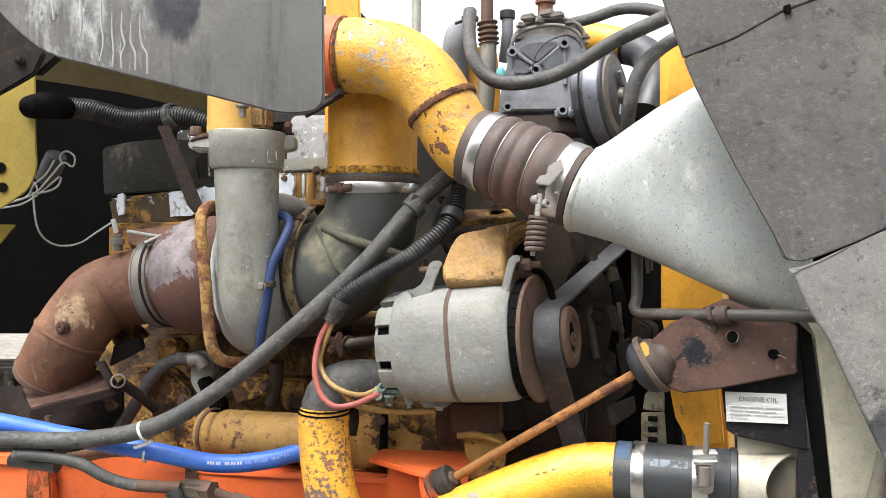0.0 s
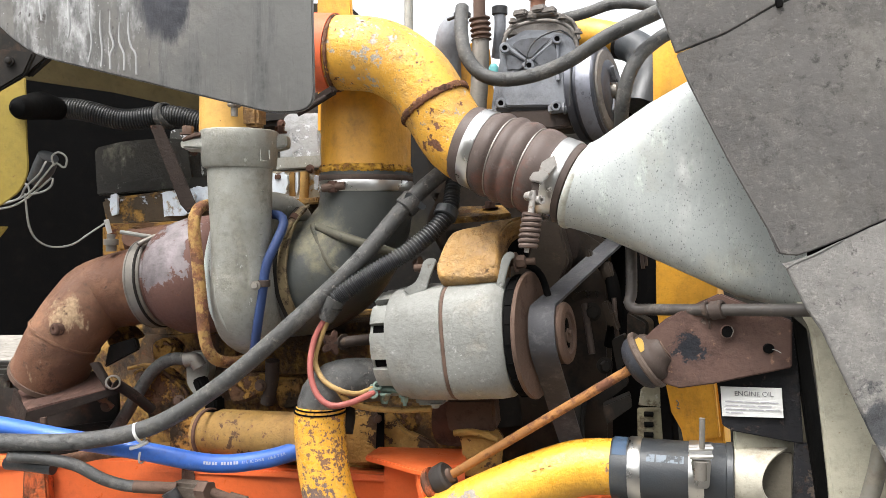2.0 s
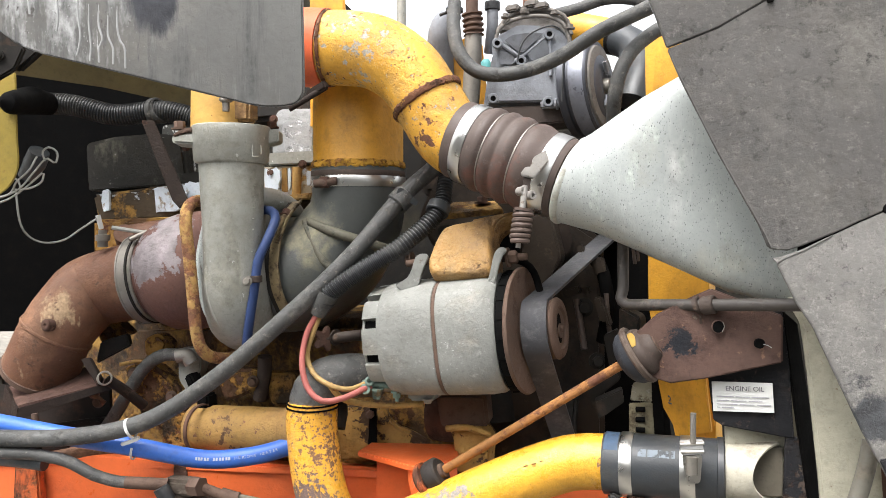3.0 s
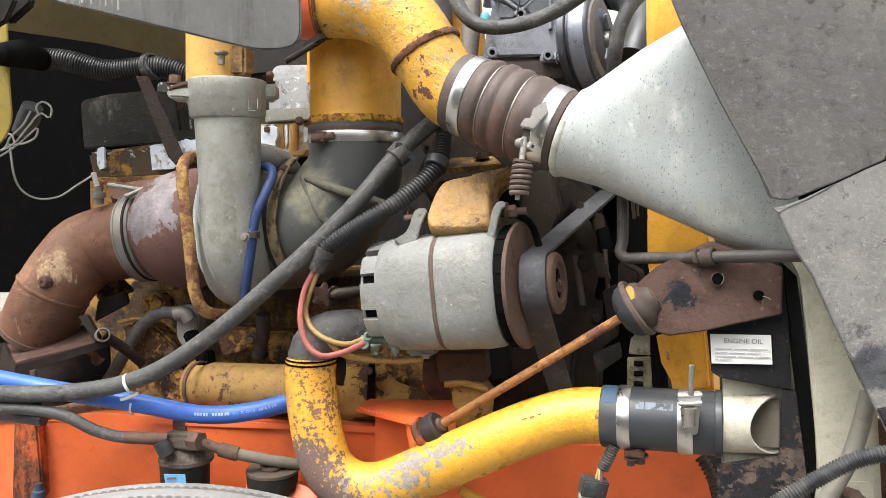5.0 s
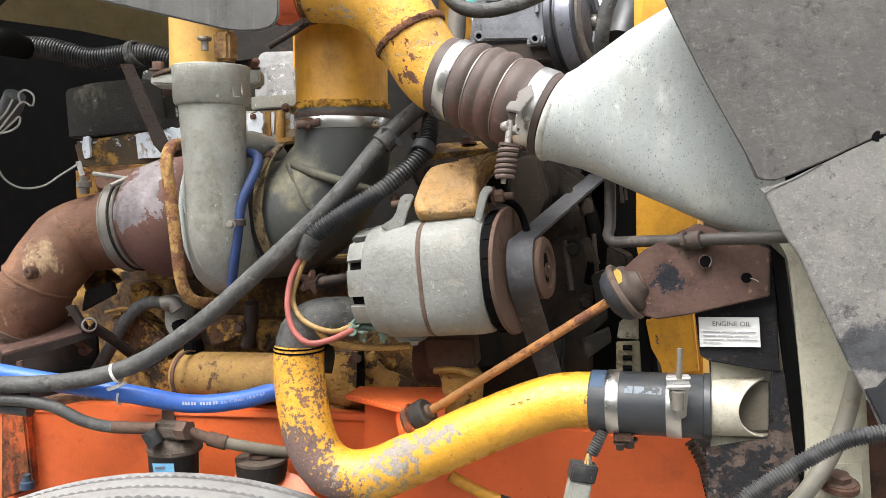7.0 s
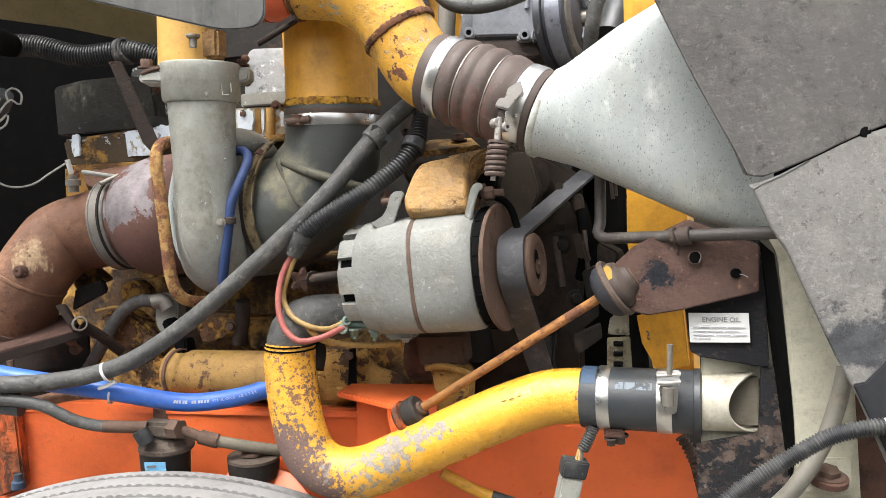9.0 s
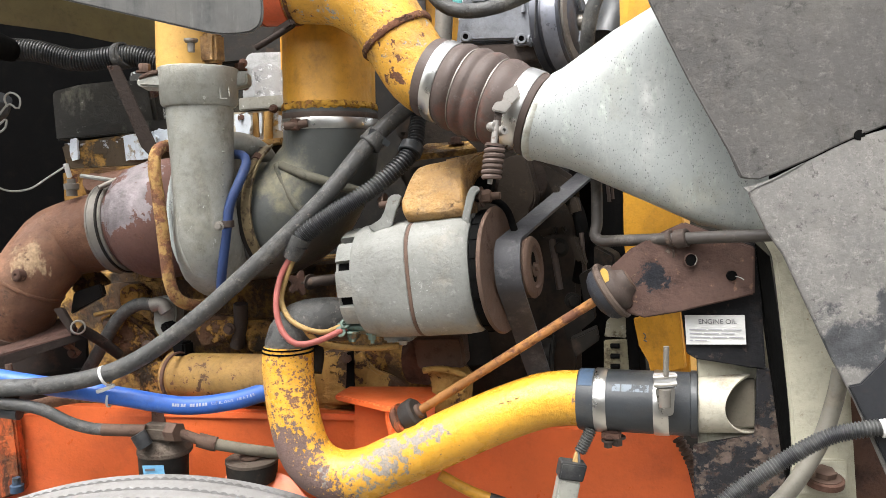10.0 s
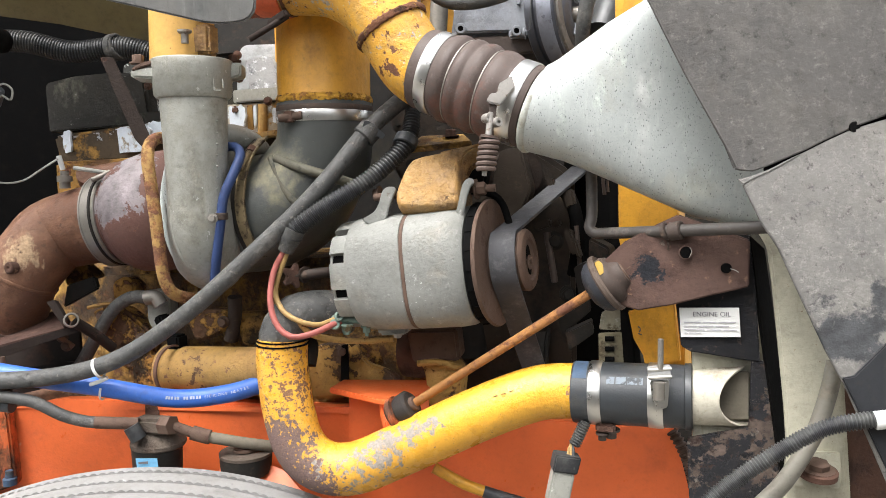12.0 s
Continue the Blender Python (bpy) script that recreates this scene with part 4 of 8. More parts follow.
BA = (B1 - B0).normalized()
BL = (B1 - B0).length
part("neck_lip", lathe([(-0.006, 0.058), (-0.006, 0.0640), (-0.004, 0.0668), (0.0, 0.0682), (0.004, 0.0672), (0.007, 0.0648), (0.009, 0.060)], B0 + BA * BL * 1.004, BA, 72), cream_lip, funnel, "rolled neck lip")
bellows = thing("bellows_hose", B0, "brown ribbed silicone bellows hose with steel band clamps", "hose")
prof = [(0.10 * BL, 0.058), (0.10 * BL, 0.0625)]
for fr, r in ((0.115, 0.0640), (0.268, 0.0642), (0.285, 0.0655), (0.31, 0.0682), (0.335, 0.0698), (0.36, 0.0698), (0.38, 0.0682), (0.393, 0.0655), (0.402, 0.0645), (0.41, 0.0655), (0.42, 0.0682), (0.44, 0.0705), (0.462, 0.0712), (0.485, 0.0702), (0.50, 0.0688), (0.51, 0.0683), (0.52, 0.0688),
              (0.535, 0.0702), (0.56, 0.0714), (0.585, 0.0710), (0.608, 0.0690), (0.623, 0.0660), (0.633, 0.0648), (0.643, 0.0658), (0.66, 0.0682), (0.69, 0.0698), (0.72, 0.0696), (0.75, 0.0682), (0.775, 0.0662), (0.80, 0.0648), (0.95, 0.0640), (0.966, 0.0622)):
    prof.append((fr * BL, r))
prof.append((BL * 0.966, 0.058))
part("ribbed_sleeve", lathe(prof, B0, BA, 64), rubber_brown, bellows)
for fr in (0.402, 0.633):
    part("wire_ring", band(B0 + BA * BL * fr, BA, 0.0652, 0.0022, 0.0012), zinc, bellows, "thin steel ring in the groove")
part("band_clamp", band(B0 + BA * BL * 0.222, BA, 0.0643, 0.020), steel, bellows, "bright steel band clamp")
clamp = part("band_clamp", band(B0 + BA * BL * 0.868, BA, 0.0643, 0.024), steel, bellows, "bright steel spring clamp")
part("clamp_lug", slab([(-0.3639, 1.0994, 1.8093), (-0.3588, 1.1027, 1.8183), (-0.3421, 1.1101, 1.8191), (-0.3361, 1.1123, 1.8148), (-0.3461, 1.1065, 1.8010), (-0.3609, 1.1003, 1.8050)], 0.014, corner=0.003, bevel=0.003), toggle_steel, clamp, "folded steel strap end")
part("strap_tail", slab([(-0.3546, 1.1133, 1.8179), (-0.3505, 1.1166, 1.8329), (-0.3340, 1.1251, 1.8444), (-0.3297, 1.1254, 1.8288), (-0.3407, 1.1191, 1.8144)], 0.004, corner=0.002, bevel=0.001), toggle_steel, clamp)
for q in ((-0.3625, 1.0973, 1.7826), (-0.3503, 1.1021, 1.7765)):
    part("trunnion", lathe([(-0.007, 0.003), (-0.007, 0.0062), (-0.005, 0.0068), (0.005, 0.0068), (0.007, 0.0062), (0.007, 0.003), (0.003, 0.002)], q, -FWD + AX * 0.8, 18), toggle_steel, clamp, "rolled toggle eye")
part("clamp_leg", slab([(-0.3619, 1.1063, 1.8036), (-0.3520, 1.1106, 1.8026), (-0.3539, 1.1074, 1.7801), (-0.3623, 1.1039, 1.7818)], 0.006, corner=0.002, bevel=0.001), iron_brown, clamp)
part("tee_bolt", tube([(-0.3574, 1.0982, 1.7909), (-0.3582, 1.0963, 1.7763), (-0.3594, 1.0939, 1.7576), (-0.3633, 1.0862, 1.7009)], [0.0036, 0.0048, 0.0048, 0.0036], n=12), toggle_steel, clamp)
part("spring_seat", lathe([(-0.002, 0.004), (-0.002, 0.0135), (0.002, 0.0135), (0.002, 0.004)], (-0.3586, 1.0962, 1.7558), V((0.0063, 0.0048, 0.0467)), 24), spring_brown, clamp)
part("clamp_spring", spring((-0.3583, 1.0962, 1.7542), V((-0.3620, 1.0906, 1.7164)) - V((-0.3583, 1.0962, 1.7542)), 0.0118, 0.046, 6, 0.0038), spring_brown, clamp, "dark rusty coil spring")

pipe = thing("intake_elbow_pipe", (-0.6427, 1.1787, 2.0084), "yellow painted mitred elbow pipe with chipped rusty paint", "pipe")
part("elbow", tube([(-0.7499, 1.1628, 2.0337), (-0.7057, 1.1723, 2.0321), (-0.6497, 1.1814, 2.0209), (-0.5960, 1.1885, 1.9861), (-0.5604, 1.1922, 1.9376), (-0.5264, 1.1983, 1.8846), (-0.5024, 1.1999, 1.8654)], [0.063, 0.063, 0.062, 0.060, 0.0585, 0.0585, 0.0585], n=44), yellow_chipped, pipe)
part("weld_ring", bead((-0.5605, 1.1923, 1.9395), V((-0.5435, 1.1946, 1.9091)) - V((-0.5783, 1.1895, 1.9682)), 0.0595, 0.0065, 3), weld_rust, pipe, "rusted weld bead")
part("end_bead", bead((-0.7330, 1.1651, 2.0328), V((-0.7057, 1.1723, 2.0321)) - V((-0.7499, 1.1628, 2.0337)), 0.0635, 0.0035, 5), weld_rust, pipe)
cp = thing("coupling_hose", (-0.7876, 1.1563, 2.0374), "orange and rust-red silicone coupling hose on the elbow", "hose")
part("sleeve", tube([(-0.7876, 1.1563, 2.0374), (-0.7619, 1.1616, 2.0354), (-0.7359, 1.1660, 2.0332)], 0.067, n=40), orange_rubber, cp)
part("rear_sleeve", tube([(-0.9500, 1.1250, 2.0455), (-0.8700, 1.1410, 2.0420), (-0.7859, 1.1572, 2.0374)], 0.065, n=36, ridge=(0.02, 0.0035)), red_rib, cp, "rust-red ribbed rear length")
part("clamp_screw", tube([(-0.7615, 1.0868, 1.9214), (-0.7365, 1.0991, 1.9376), (-0.7187, 1.1191, 1.9563)], 0.005, n=10), bracket_dark, cp)
part("clamp_housing", block((-0.7255, 1.1159, 1.9544), (0.04, 0.014, 0.014), (1, 0, 0.45)), bracket_dark, cp)

# ---- intake stack, rubber elbow ----
CY = V((-0.7547, 1.2960, 1.8233))
stack = thing("intake_stack", CY, "upright yellow intake pipe with a rusty lower lip", "pipe")
part("cylinder", lathe([(0.0, 0.08), (0.0, 0.0855), (0.008, 0.0862), (0.012, 0.0845), (0.2, 0.0845), (0.2, 0)], CY + V((0, 0, 0.01)), UP, 48), yellow_plain, stack)
rl = bmesh.new()
rng = random.Random(4)
rings = []
for z, r in ((-0.008, 0.0845), (-0.008, 0.0872), (-0.004, 0.0884), (0.0, 0.0876), (0.003, 0.0860), (0.005, 0.0845)):
    rings.append([CY + V(((r + rng.uniform(-0.0010, 0.0014)) * math.cos(t), (r + rng.uniform(-0.0010, 0.0014)) * math.sin(t), 0.02 + z + rng.uniform(-0.0016, 0.0016))) for t in (2 * math.pi * i / 90 for i in range(90))])
part("rust_lip", skin(rl, rings, caps=False), lip_flake, stack, "flaking rusty lower lip")
elbow = thing("rubber_intake_elbow", (-0.7942, 1.2832, 1.6856), "black rubber intake elbow with moulded ribs", "hose")
part("body", tube([CY + V((0, 0, 0.012)), CY + V((0, 0, -0.04)), (-0.7662, 1.2982, 1.7344), (-0.8097, 1.2920, 1.6696), (-0.8716, 1.2839, 1.6371), (-0.9437, 1.2721, 1.6293)], [0.087, 0.087, 0.091, 0.102, 0.111, 0.114], n=48), rubber_olive, elbow)
part("cuff", band(CY + V((0, 0, 0.001)), UP, 0.087, 0.01, 0.0012, 48), cuff_brown, elbow, "dirty rubber rim")
bc = part("band_clamp", band(CY + V((0, 0, -0.014)), UP, 0.0875, 0.02), steel, elbow, "bright steel band clamp")
part("worm_screw", tube([(-0.7870, 1.1973, 1.8043), (-0.7465, 1.2086, 1.8085)], 0.0075, n=12), rust_disc, bc)
part("screw_housing", block((-0.7688, 1.2026, 1.8064), (0.022, 0.012, 0.02)), rust_dark, bc)
part("moulded_rib", tube([(-0.8067, 1.2131, 1.7349), (-0.7579, 1.2054, 1.7194), (-0.7074, 1.2195, 1.7030), (-0.6713, 1.2633, 1.6854)], 0.009, n=14), rib_dust, elbow, "dusty moulded rib")
part("moulded_rib", tube([(-0.8199, 1.2180, 1.7368), (-0.8005, 1.2061, 1.7083), (-0.7771, 1.2024, 1.6721), (-0.7474, 1.2127, 1.6380)], 0.008, n=14), rib_dust, elbow, "dusty moulded rib")
MOUTH = (V((-0.8716, 1.2839, 1.6371)) - V((-0.9437, 1.2721, 1.6293))).normalized()
HOOP = spline([(-0.8612, 1.2441, 1.7679), (-0.8605, 1.2081, 1.7424), (-0.8603, 1.1850, 1.7119), (-0.8598, 1.1729, 1.6780), (-0.8583, 1.1690, 1.6441), (-0.8533, 1.1732, 1.6077), (-0.8477, 1.1899, 1.5719)], 30)[0]


def hoop_strip(along, width, lift, thick=0.0016):
    """A flat strip laid round the elbow's mouth."""
    rings = []
    for q in HOOP:
        c = q + MOUTH * along
        o = c - V((-0.8716, 1.2839, 1.6371))
        o = (o - MOUTH * o.dot(MOUTH)).normalized()
        rings.append([c + o * lift - MOUTH * width, c + o * (lift + thick) - MOUTH * width, c + o * (lift + thick) + MOUTH * width, c + o * lift + MOUTH * width])
    return skin(bmesh.new(), rings)


hb = part("inlet_band", hoop_strip(0.004, 0.0085, 0.0045), brass_dull, elbow, "tarnished brass clamp")
part("band_edge", hoop_strip(0.0135, 0.0014, 0.0035, 0.0045), brass_dull, hb)
part("mouth_lip", hoop_strip(-0.0095, 0.004, 0.001, 0.004), grime, elbow, "black rubber mouth lip")
part("clamp_screw", tube([(-0.8577, 1.2098, 1.7505), (-0.8568, 1.1896, 1.7320), (-0.8592, 1.1789, 1.7140)], 0.0065, n=12), brass_dull, hb, "brass clamp screw")
part("screw_tip", tube([(-0.8570, 1.2125, 1.7546), (-0.8559, 1.2038, 1.7463)], 0.0085, n=8), rust_dark, hb)

# ---- turbocharger ----
TC = V((-0.9716, 1.2546, 1.6570))
TAX = (TC - V((-1.2549, 1.1869, 1.6086))).normalized()
turbo = thing("turbocharger", TC, "grey aluminium and rusty iron turbocharger on the engine", "turbocharger")
part("compressor_outlet", tube([(-0.9296, 1.1452, 1.8910), (-0.9279, 1.1436, 1.8296), (-0.9246, 1.1417, 1.7375), (-0.9241, 1.1446, 1.6656), (-0.9264, 1.1526, 1.6134), (-0.9378, 1.1784, 1.5632), (-0.9636, 1.2314, 1.5307)], [0.0575, 0.0575, 0.054, 0.055, 0.061, 0.062, 0.05], n=40), cast_alu, turbo)
part("compressor_cover", lathe([(-0.02, 0.02), (-0.02, 0.125), (-0.012, 0.13), (0.01, 0.128), (0.035, 0.121), (0.06, 0.117), (0.075, 0.114), (0.075, 0.02)], TC, TAX, 64), cast_alu, turbo)
part("backplate", lathe([(-0.036, 0.02), (-0.036, 0.134), (-0.034, 0.137), (-0.026, 0.137), (-0.022, 0.133), (-0.022, 0.02)], TC, TAX, 64), white_cast, turbo, "pale machined backplate rim")
fl = part("outlet_flange", lathe([(-0.052, 0.05), (-0.052, 0.062), (-0.047, 0.066), (0, 0.069), (0.009, 0.07), (0.013, 0.069), (0.015, 0.066), (0.015, 0)], (-0.9296, 1.1453, 1.8920), UP, 48), cast_alu, turbo)
part("flange_ear", slab([(-1.0023, 1.0720, 1.8852), (-0.9883, 1.0789, 1.8909), (-0.9549, 1.0944, 1.8955), (-0.9541, 1.0923, 1.8704), (-0.9789, 1.0813, 1.8725), (-0.9993, 1.0722, 1.8736)], 0.045, corner=0.006, bevel=0.004), cast_alu, fl)
part("flange_ear", slab([(-0.8729, 1.1666, 1.9014), (-0.8497, 1.1774, 1.9017), (-0.8491, 1.1768, 1.8792), (-0.8721, 1.1658, 1.8728)], 0.04, corner=0.006, bevel=0.003), cast_alu, fl)
part("ear_bolt", hexbolt((-0.9983, 1.0897, 1.9005), UP, 0.010, 0.013), rust_disc, fl, "rusty bolt")
part("ear_bolt", hexbolt((-0.8731, 1.1888, 1.9078), UP, 0.009, 0.010), rust_dark, fl, "rusty bolt")
for a, b in (((-0.8664, 1.1241, 1.8709), (-0.8649, 1.1228, 1.8498)), ((-0.8649, 1.1228, 1.8498), (-0.8585, 1.1312, 1.8502)), ((-0.8568, 1.1360, 1.8697), (-0.8555, 1.1351, 1.8543))):
    part("cast_mark", tube([a, b], 0.0011, n=6), cast_alu, fl, "raised casting mark")
for k, w in enumerate((0.005, 0.003, 0.006, 0.004, 0.005, 0.003, 0.006)):
    q = V((-0.8693, 1.1334, 1.7989)).lerp(V((-0.8708, 1.1269, 1.6831)), k / 6)
    part("cast_letter_bar", tube([q - AX * w * 0.5, q + AX * w * 0.5], 0.0010, n=6), cast_alu, turbo, "raised unreadable casting letters")
part("clamp_plate", slab([(-0.9975, 1.0711, 1.8877), (-0.9897, 1.0753, 1.8944), (-0.9758, 1.0821, 1.9001), (-0.9521, 1.0932, 1.9047), (-0.9519, 1.0927, 1.8980), (-0.9756, 1.0815, 1.8924), (-0.9965, 1.0713, 1.8848)], 0.035, bevel=0.002), rust_disc, fl, "rusty clamp plate")
part("turbine_casing", lathe([(-0.235, 0.03), (-0.235, 0.083), (-0.205, 0.085), (-0.195, 0.098), (-0.17, 0.111), (-0.13, 0.117), (-0.09, 0.115), (-0.07, 0.105), (-0.06, 0.09), (-0.036, 0.085)], TC, TAX, 52), turbine_iron, turbo)
vb = part("v_band", band(TC + TAX * -0.226, TAX, 0.084, 0.03, 0.006, 52), zinc, turbo, "dull grey V-band clamp")
part("band_rim", band(TC + TAX * -0.219, TAX, 0.089, 0.005, 0.0035, 52), grime, vb)
part("band_rim", band(TC + TAX * -0.241, TAX, 0.088, 0.004, 0.003, 52), zinc, vb)
part("band_bolt", tube([(-1.1746, 1.1395, 1.6992), (-1.1591, 1.1694, 1.7146)], 0.005, n=10), zinc, vb)
part("backplate_rim", tube([(-0.9473, 1.0978, 1.6468), (-0.9441, 1.0996, 1.5994), (-0.9366, 1.1125, 1.5567), (-0.9286, 1.1481, 1.5224)], 0.0045, n=10), cast_alu, turbo, "cast rim")
part("rim_crescent", tube([(-0.9960, 1.1487, 1.7240), (-0.9965, 1.1357, 1.6792), (-0.9919, 1.1292, 1.6276), (-0.9825, 1.1338, 1.5756), (-0.9705, 1.1510, 1.5335)], 0.0062, n=12), white_cast, turbo, "pale machined rim")
part("drain_boss", slab([(-0.9373, 1.1025, 1.5914), (-0.9131, 1.1132, 1.5767), (-0.9150, 1.1218, 1.5350), (-0.9402, 1.1106, 1.5499)], 0.05, corner=0.008, bevel=0.006), cast_alu, turbo)
for q in (((-0.9835, 1.1405, 1.7055)), ((-0.9791, 1.1296, 1.6540)), ((-0.9699, 1.1315, 1.5921))):
    part("cover_bolt", hexbolt(q, -FWD, 0.006, 0.006), zinc, turbo)
ad = thing("outlet_adapter", (-0.9448, 1.1401, 1.9420), "ochre yellow pipe socket bolted on the turbo outlet", "pipe")
part("socket", tube([(-0.9468, 1.1447, 2.0854), (-0.9453, 1.1419, 1.9932), (-0.9438, 1.1390, 1.9010)], [0.0555, 0.0545, 0.0555], n=40), adapter_yellow, ad)
part("split_lug", block((-0.8850, 1.1290, 1.9350), (0.038, 0.03, 0.05), bevel=0.005), bracket_ochre, ad)
hb2 = part("plate_washer", lathe([(0, 0), (0, 0.0115), (0.003, 0.012), (0.006, 0.0095), (0.006, 0)], (-0.8942, 1.0893, 1.9470), -UP, 20), zinc, ad, "dull washer under the hood plate")
part("plate_stud", lathe([(0, 0), (0, 0.0062), (0.018, 0.006), (0.018, 0)], (-0.8940, 1.0890, 1.9433), -UP, 10), zinc, hb2)

exhaust = thing("exhaust_elbow", (-1.3123, 1.0914, 1.5432), "rusty brown exhaust elbow pipe", "pipe")
SEAM, OUTLET = V((-1.3301, 1.0992, 1.5148)), V((-1.3823, 1.1016, 1.4337))
ELBOW = V((-1.3164, 1.1374, 1.5658))
part("bend", tube([TC + TAX * -0.238, (-1.3059, 1.1721, 1.5933), ELBOW, SEAM, OUTLET], [0.079, 0.0745, 0.0725, 0.0690, 0.0735], n=48), rust_pipe, exhaust)
part("weld_seam", bead(SEAM, OUTLET - ELBOW, 0.0700, 0.0040, 8), rust_pipe, exhaust)
part("boss", lathe([(-0.01, 0), (-0.01, 0.012), (0.004, 0.0115), (0.006, 0.009), (0.006, 0.004), (0.002, 0)], (-1.2877, 1.0445, 1.5386), -FWD + V((-0.45, -0.2, 0.1)), 20), rust_dark, exhaust, "small dark threaded boss")
part("outlet_rim", band(OUTLET, OUTLET - SEAM, 0.0725, 0.012, 0.003, 48), rust_disc, exhaust)
xb = thing("exhaust_bracket", (-1.2664, 1.0529, 1.4205), "blackened rusty steel bracket under the exhaust elbow", "bracket")
part("tray", slab([(-1.4603, 1.0800, 1.4034), (-1.4186, 1.1658, 1.4109), (-1.3339, 1.1736, 1.4375), (-1.1727, 1.0868, 1.4328), (-1.3074, 0.9964, 1.3898)], 0.006, away=-UP), tray_rust, xb, "red-brown scaly top")
part("tray_lip", slab([(-1.3037, 0.9937, 1.3897), (-1.1695, 1.0839, 1.4325), (-1.1671, 1.0839, 1.4198), (-1.3087, 0.9895, 1.3667)], 0.006, bevel=0.001), bracket_dark, xb)
part("tray_side", slab([(-1.4603, 1.0799, 1.4023), (-1.3083, 0.9959, 1.3888), (-1.3123, 0.9921, 1.3658), (-1.4613, 1.0768, 1.3714)], 0.006, bevel=0.001), bracket_dark, xb)
# Added dark sheet that paints the shade below the tray.
part("under_shade", slab([(-1.6229, 1.1138, 1.3763), (-1.4459, 1.1957, 1.3913), (-1.3184, 1.2101, 1.3945), (-1.3037, 1.2071, 1.2805), (-1.6185, 1.1046, 1.2451)], 0.01, bevel=0.001), grime, xb, "dark sheet painted for the shade under the tray")
part("pin", tube([(-1.2608, 1.1207, 1.3948), (-1.2376, 1.1308, 1.3755)], 0.005, n=10), rust_pipe, xb, "rusty pin")
part("leg", slab([(-1.2252, 1.0632, 1.4760), (-1.2091, 1.0708, 1.4789), (-1.1737, 1.0638, 1.4431), (-1.1778, 1.0614, 1.4286)], 0.012), bracket_dark, xb)
part("arm", tube([(-1.1649, 1.0733, 1.4399), (-1.1545, 1.1048, 1.4134), (-1.1450, 1.1409, 1.3784)], 0.010, n=12), bracket_dark, xb)
part("eye", band((-1.1622, 1.0637, 1.4449), -FWD + V((0.7, 0, 0.3)), 0.0105, 0.022, 0.003, 24), zinc, xb, "bare steel eye")
part("stud", tube([(-1.2758, 1.0049, 1.3800), (-1.2713, 1.0056, 1.3423)], 0.006, n=10), rust_disc, xb)

# ---- alternator ----
A1, A0 = V((-0.3455, 1.2505, 1.5642)), V((-0.6582, 1.2171, 1.5318))
AA = (A1 - A0).normalized()
AU = (UP - AA * UP.dot(AA)).normalized()
AO = AA.cross(AU)
alternator = thing("alternator", A0, "heavy grey cast alternator with rusty fan disc", "alternator")


def ring_at(s, r, power=2.0, n=64):
    out = []
    for i in range(n):
        t = 2 * math.pi * i / n
        c, w = math.cos(t), math.sin(t)
        out.append(A0 + AA * s + AU * r * math.copysign(abs(c) ** (2 / power), c) + AO * r * math.copysign(abs(w) ** (2 / power), w))
    return out


part("housing", skin(bmesh.new(), [ring_at(s, r, p) for s, r, p in ((0.028, 0.03, 2), (0.028, 0.0925, 2.3), (0.036, 0.0955, 2.7), (0.075, 0.0968, 3.1), (0.126, 0.0975, 3.2), (0.1265, 0.0962, 3.2), (0.1335, 0.0962, 3.2), (0.134, 0.0978, 3.2), (0.205, 0.0985, 3.1), (0.222, 0.0972, 2.8), (0.229, 0.093, 2.4), (0.229, 0.03, 2))]), alt_alu, alternator)
part("seam_band", skin(bmesh.new(), [ring_at(s, r, 3.2) for s, r in ((0.127, 0.096), (0.127, 0.0968), (0.128, 0.0972), (0.132, 0.0972), (0.133, 0.0968), (0.133, 0.096))], caps=False), rust_disc, alternator, "thin rusty seam between the castings")
part("inner_shell", lathe([(0.004, 0.0), (0.004, 0.084), (0.034, 0.084), (0.034, 0)], A0, AA, 44), core_black, alternator)
vent = bmesh.new()
for k in range(11):
    a0 = 2 * math.pi * (k + 0.30) / 11
    a1 = 2 * math.pi * (k + 0.98) / 11
    rings = []
    for i in range(7):
        t = a0 + (a1 - a0) * i / 6
        c, w = math.cos(t), math.sin(t)
        d = AU * math.copysign(abs(c) ** 0.87, c) + AO * math.copysign(abs(w) ** 0.87, w)
        rings.append([A0 + AA * s + d * r for s, r in ((0.0, 0.080), (0.0, 0.0885), (0.004, 0.0915), (0.030, 0.0928), (0.030, 0.080))])
    skin(vent, rings)
part("vent_ring", vent, alt_alu, alternator, "slotted end casting")
part("rear_cap", lathe([(-0.004, 0.0), (-0.004, 0.078), (0.0, 0.086), (0.004, 0.086), (0.004, 0)], A0, AA, 48), alt_alu, alternator)
AF = (AA - FWD * 0.11).normalized()
fan = part("fan", lathe([(0.230, 0.02), (0.230, 0.093), (0.233, 0.1), (0.246, 0.1), (0.248, 0.09), (0.248, 0.02)], A0, AA, 56), core_black, alternator, "black cooling fan")
for k in range(20):
    t = 2 * math.pi * k / 20
    d = AU * math.cos(t) + AO * math.sin(t)
    part("blade", block(A0 + AA * 0.239 + d * 0.0955, (0.011, 0.002, 0.0125), AA, d, 0.0005), core_black, fan)
part("fan_disc", lathe([(-0.004, 0.02), (-0.004, 0.103), (-0.002, 0.105), (0.0, 0.105), (0.003, 0.103), (0.0035, 0.05), (0.003, 0.02)], A0 + AA * 0.258, AF, 64), rust_disc, alternator, "rusted fan disc")
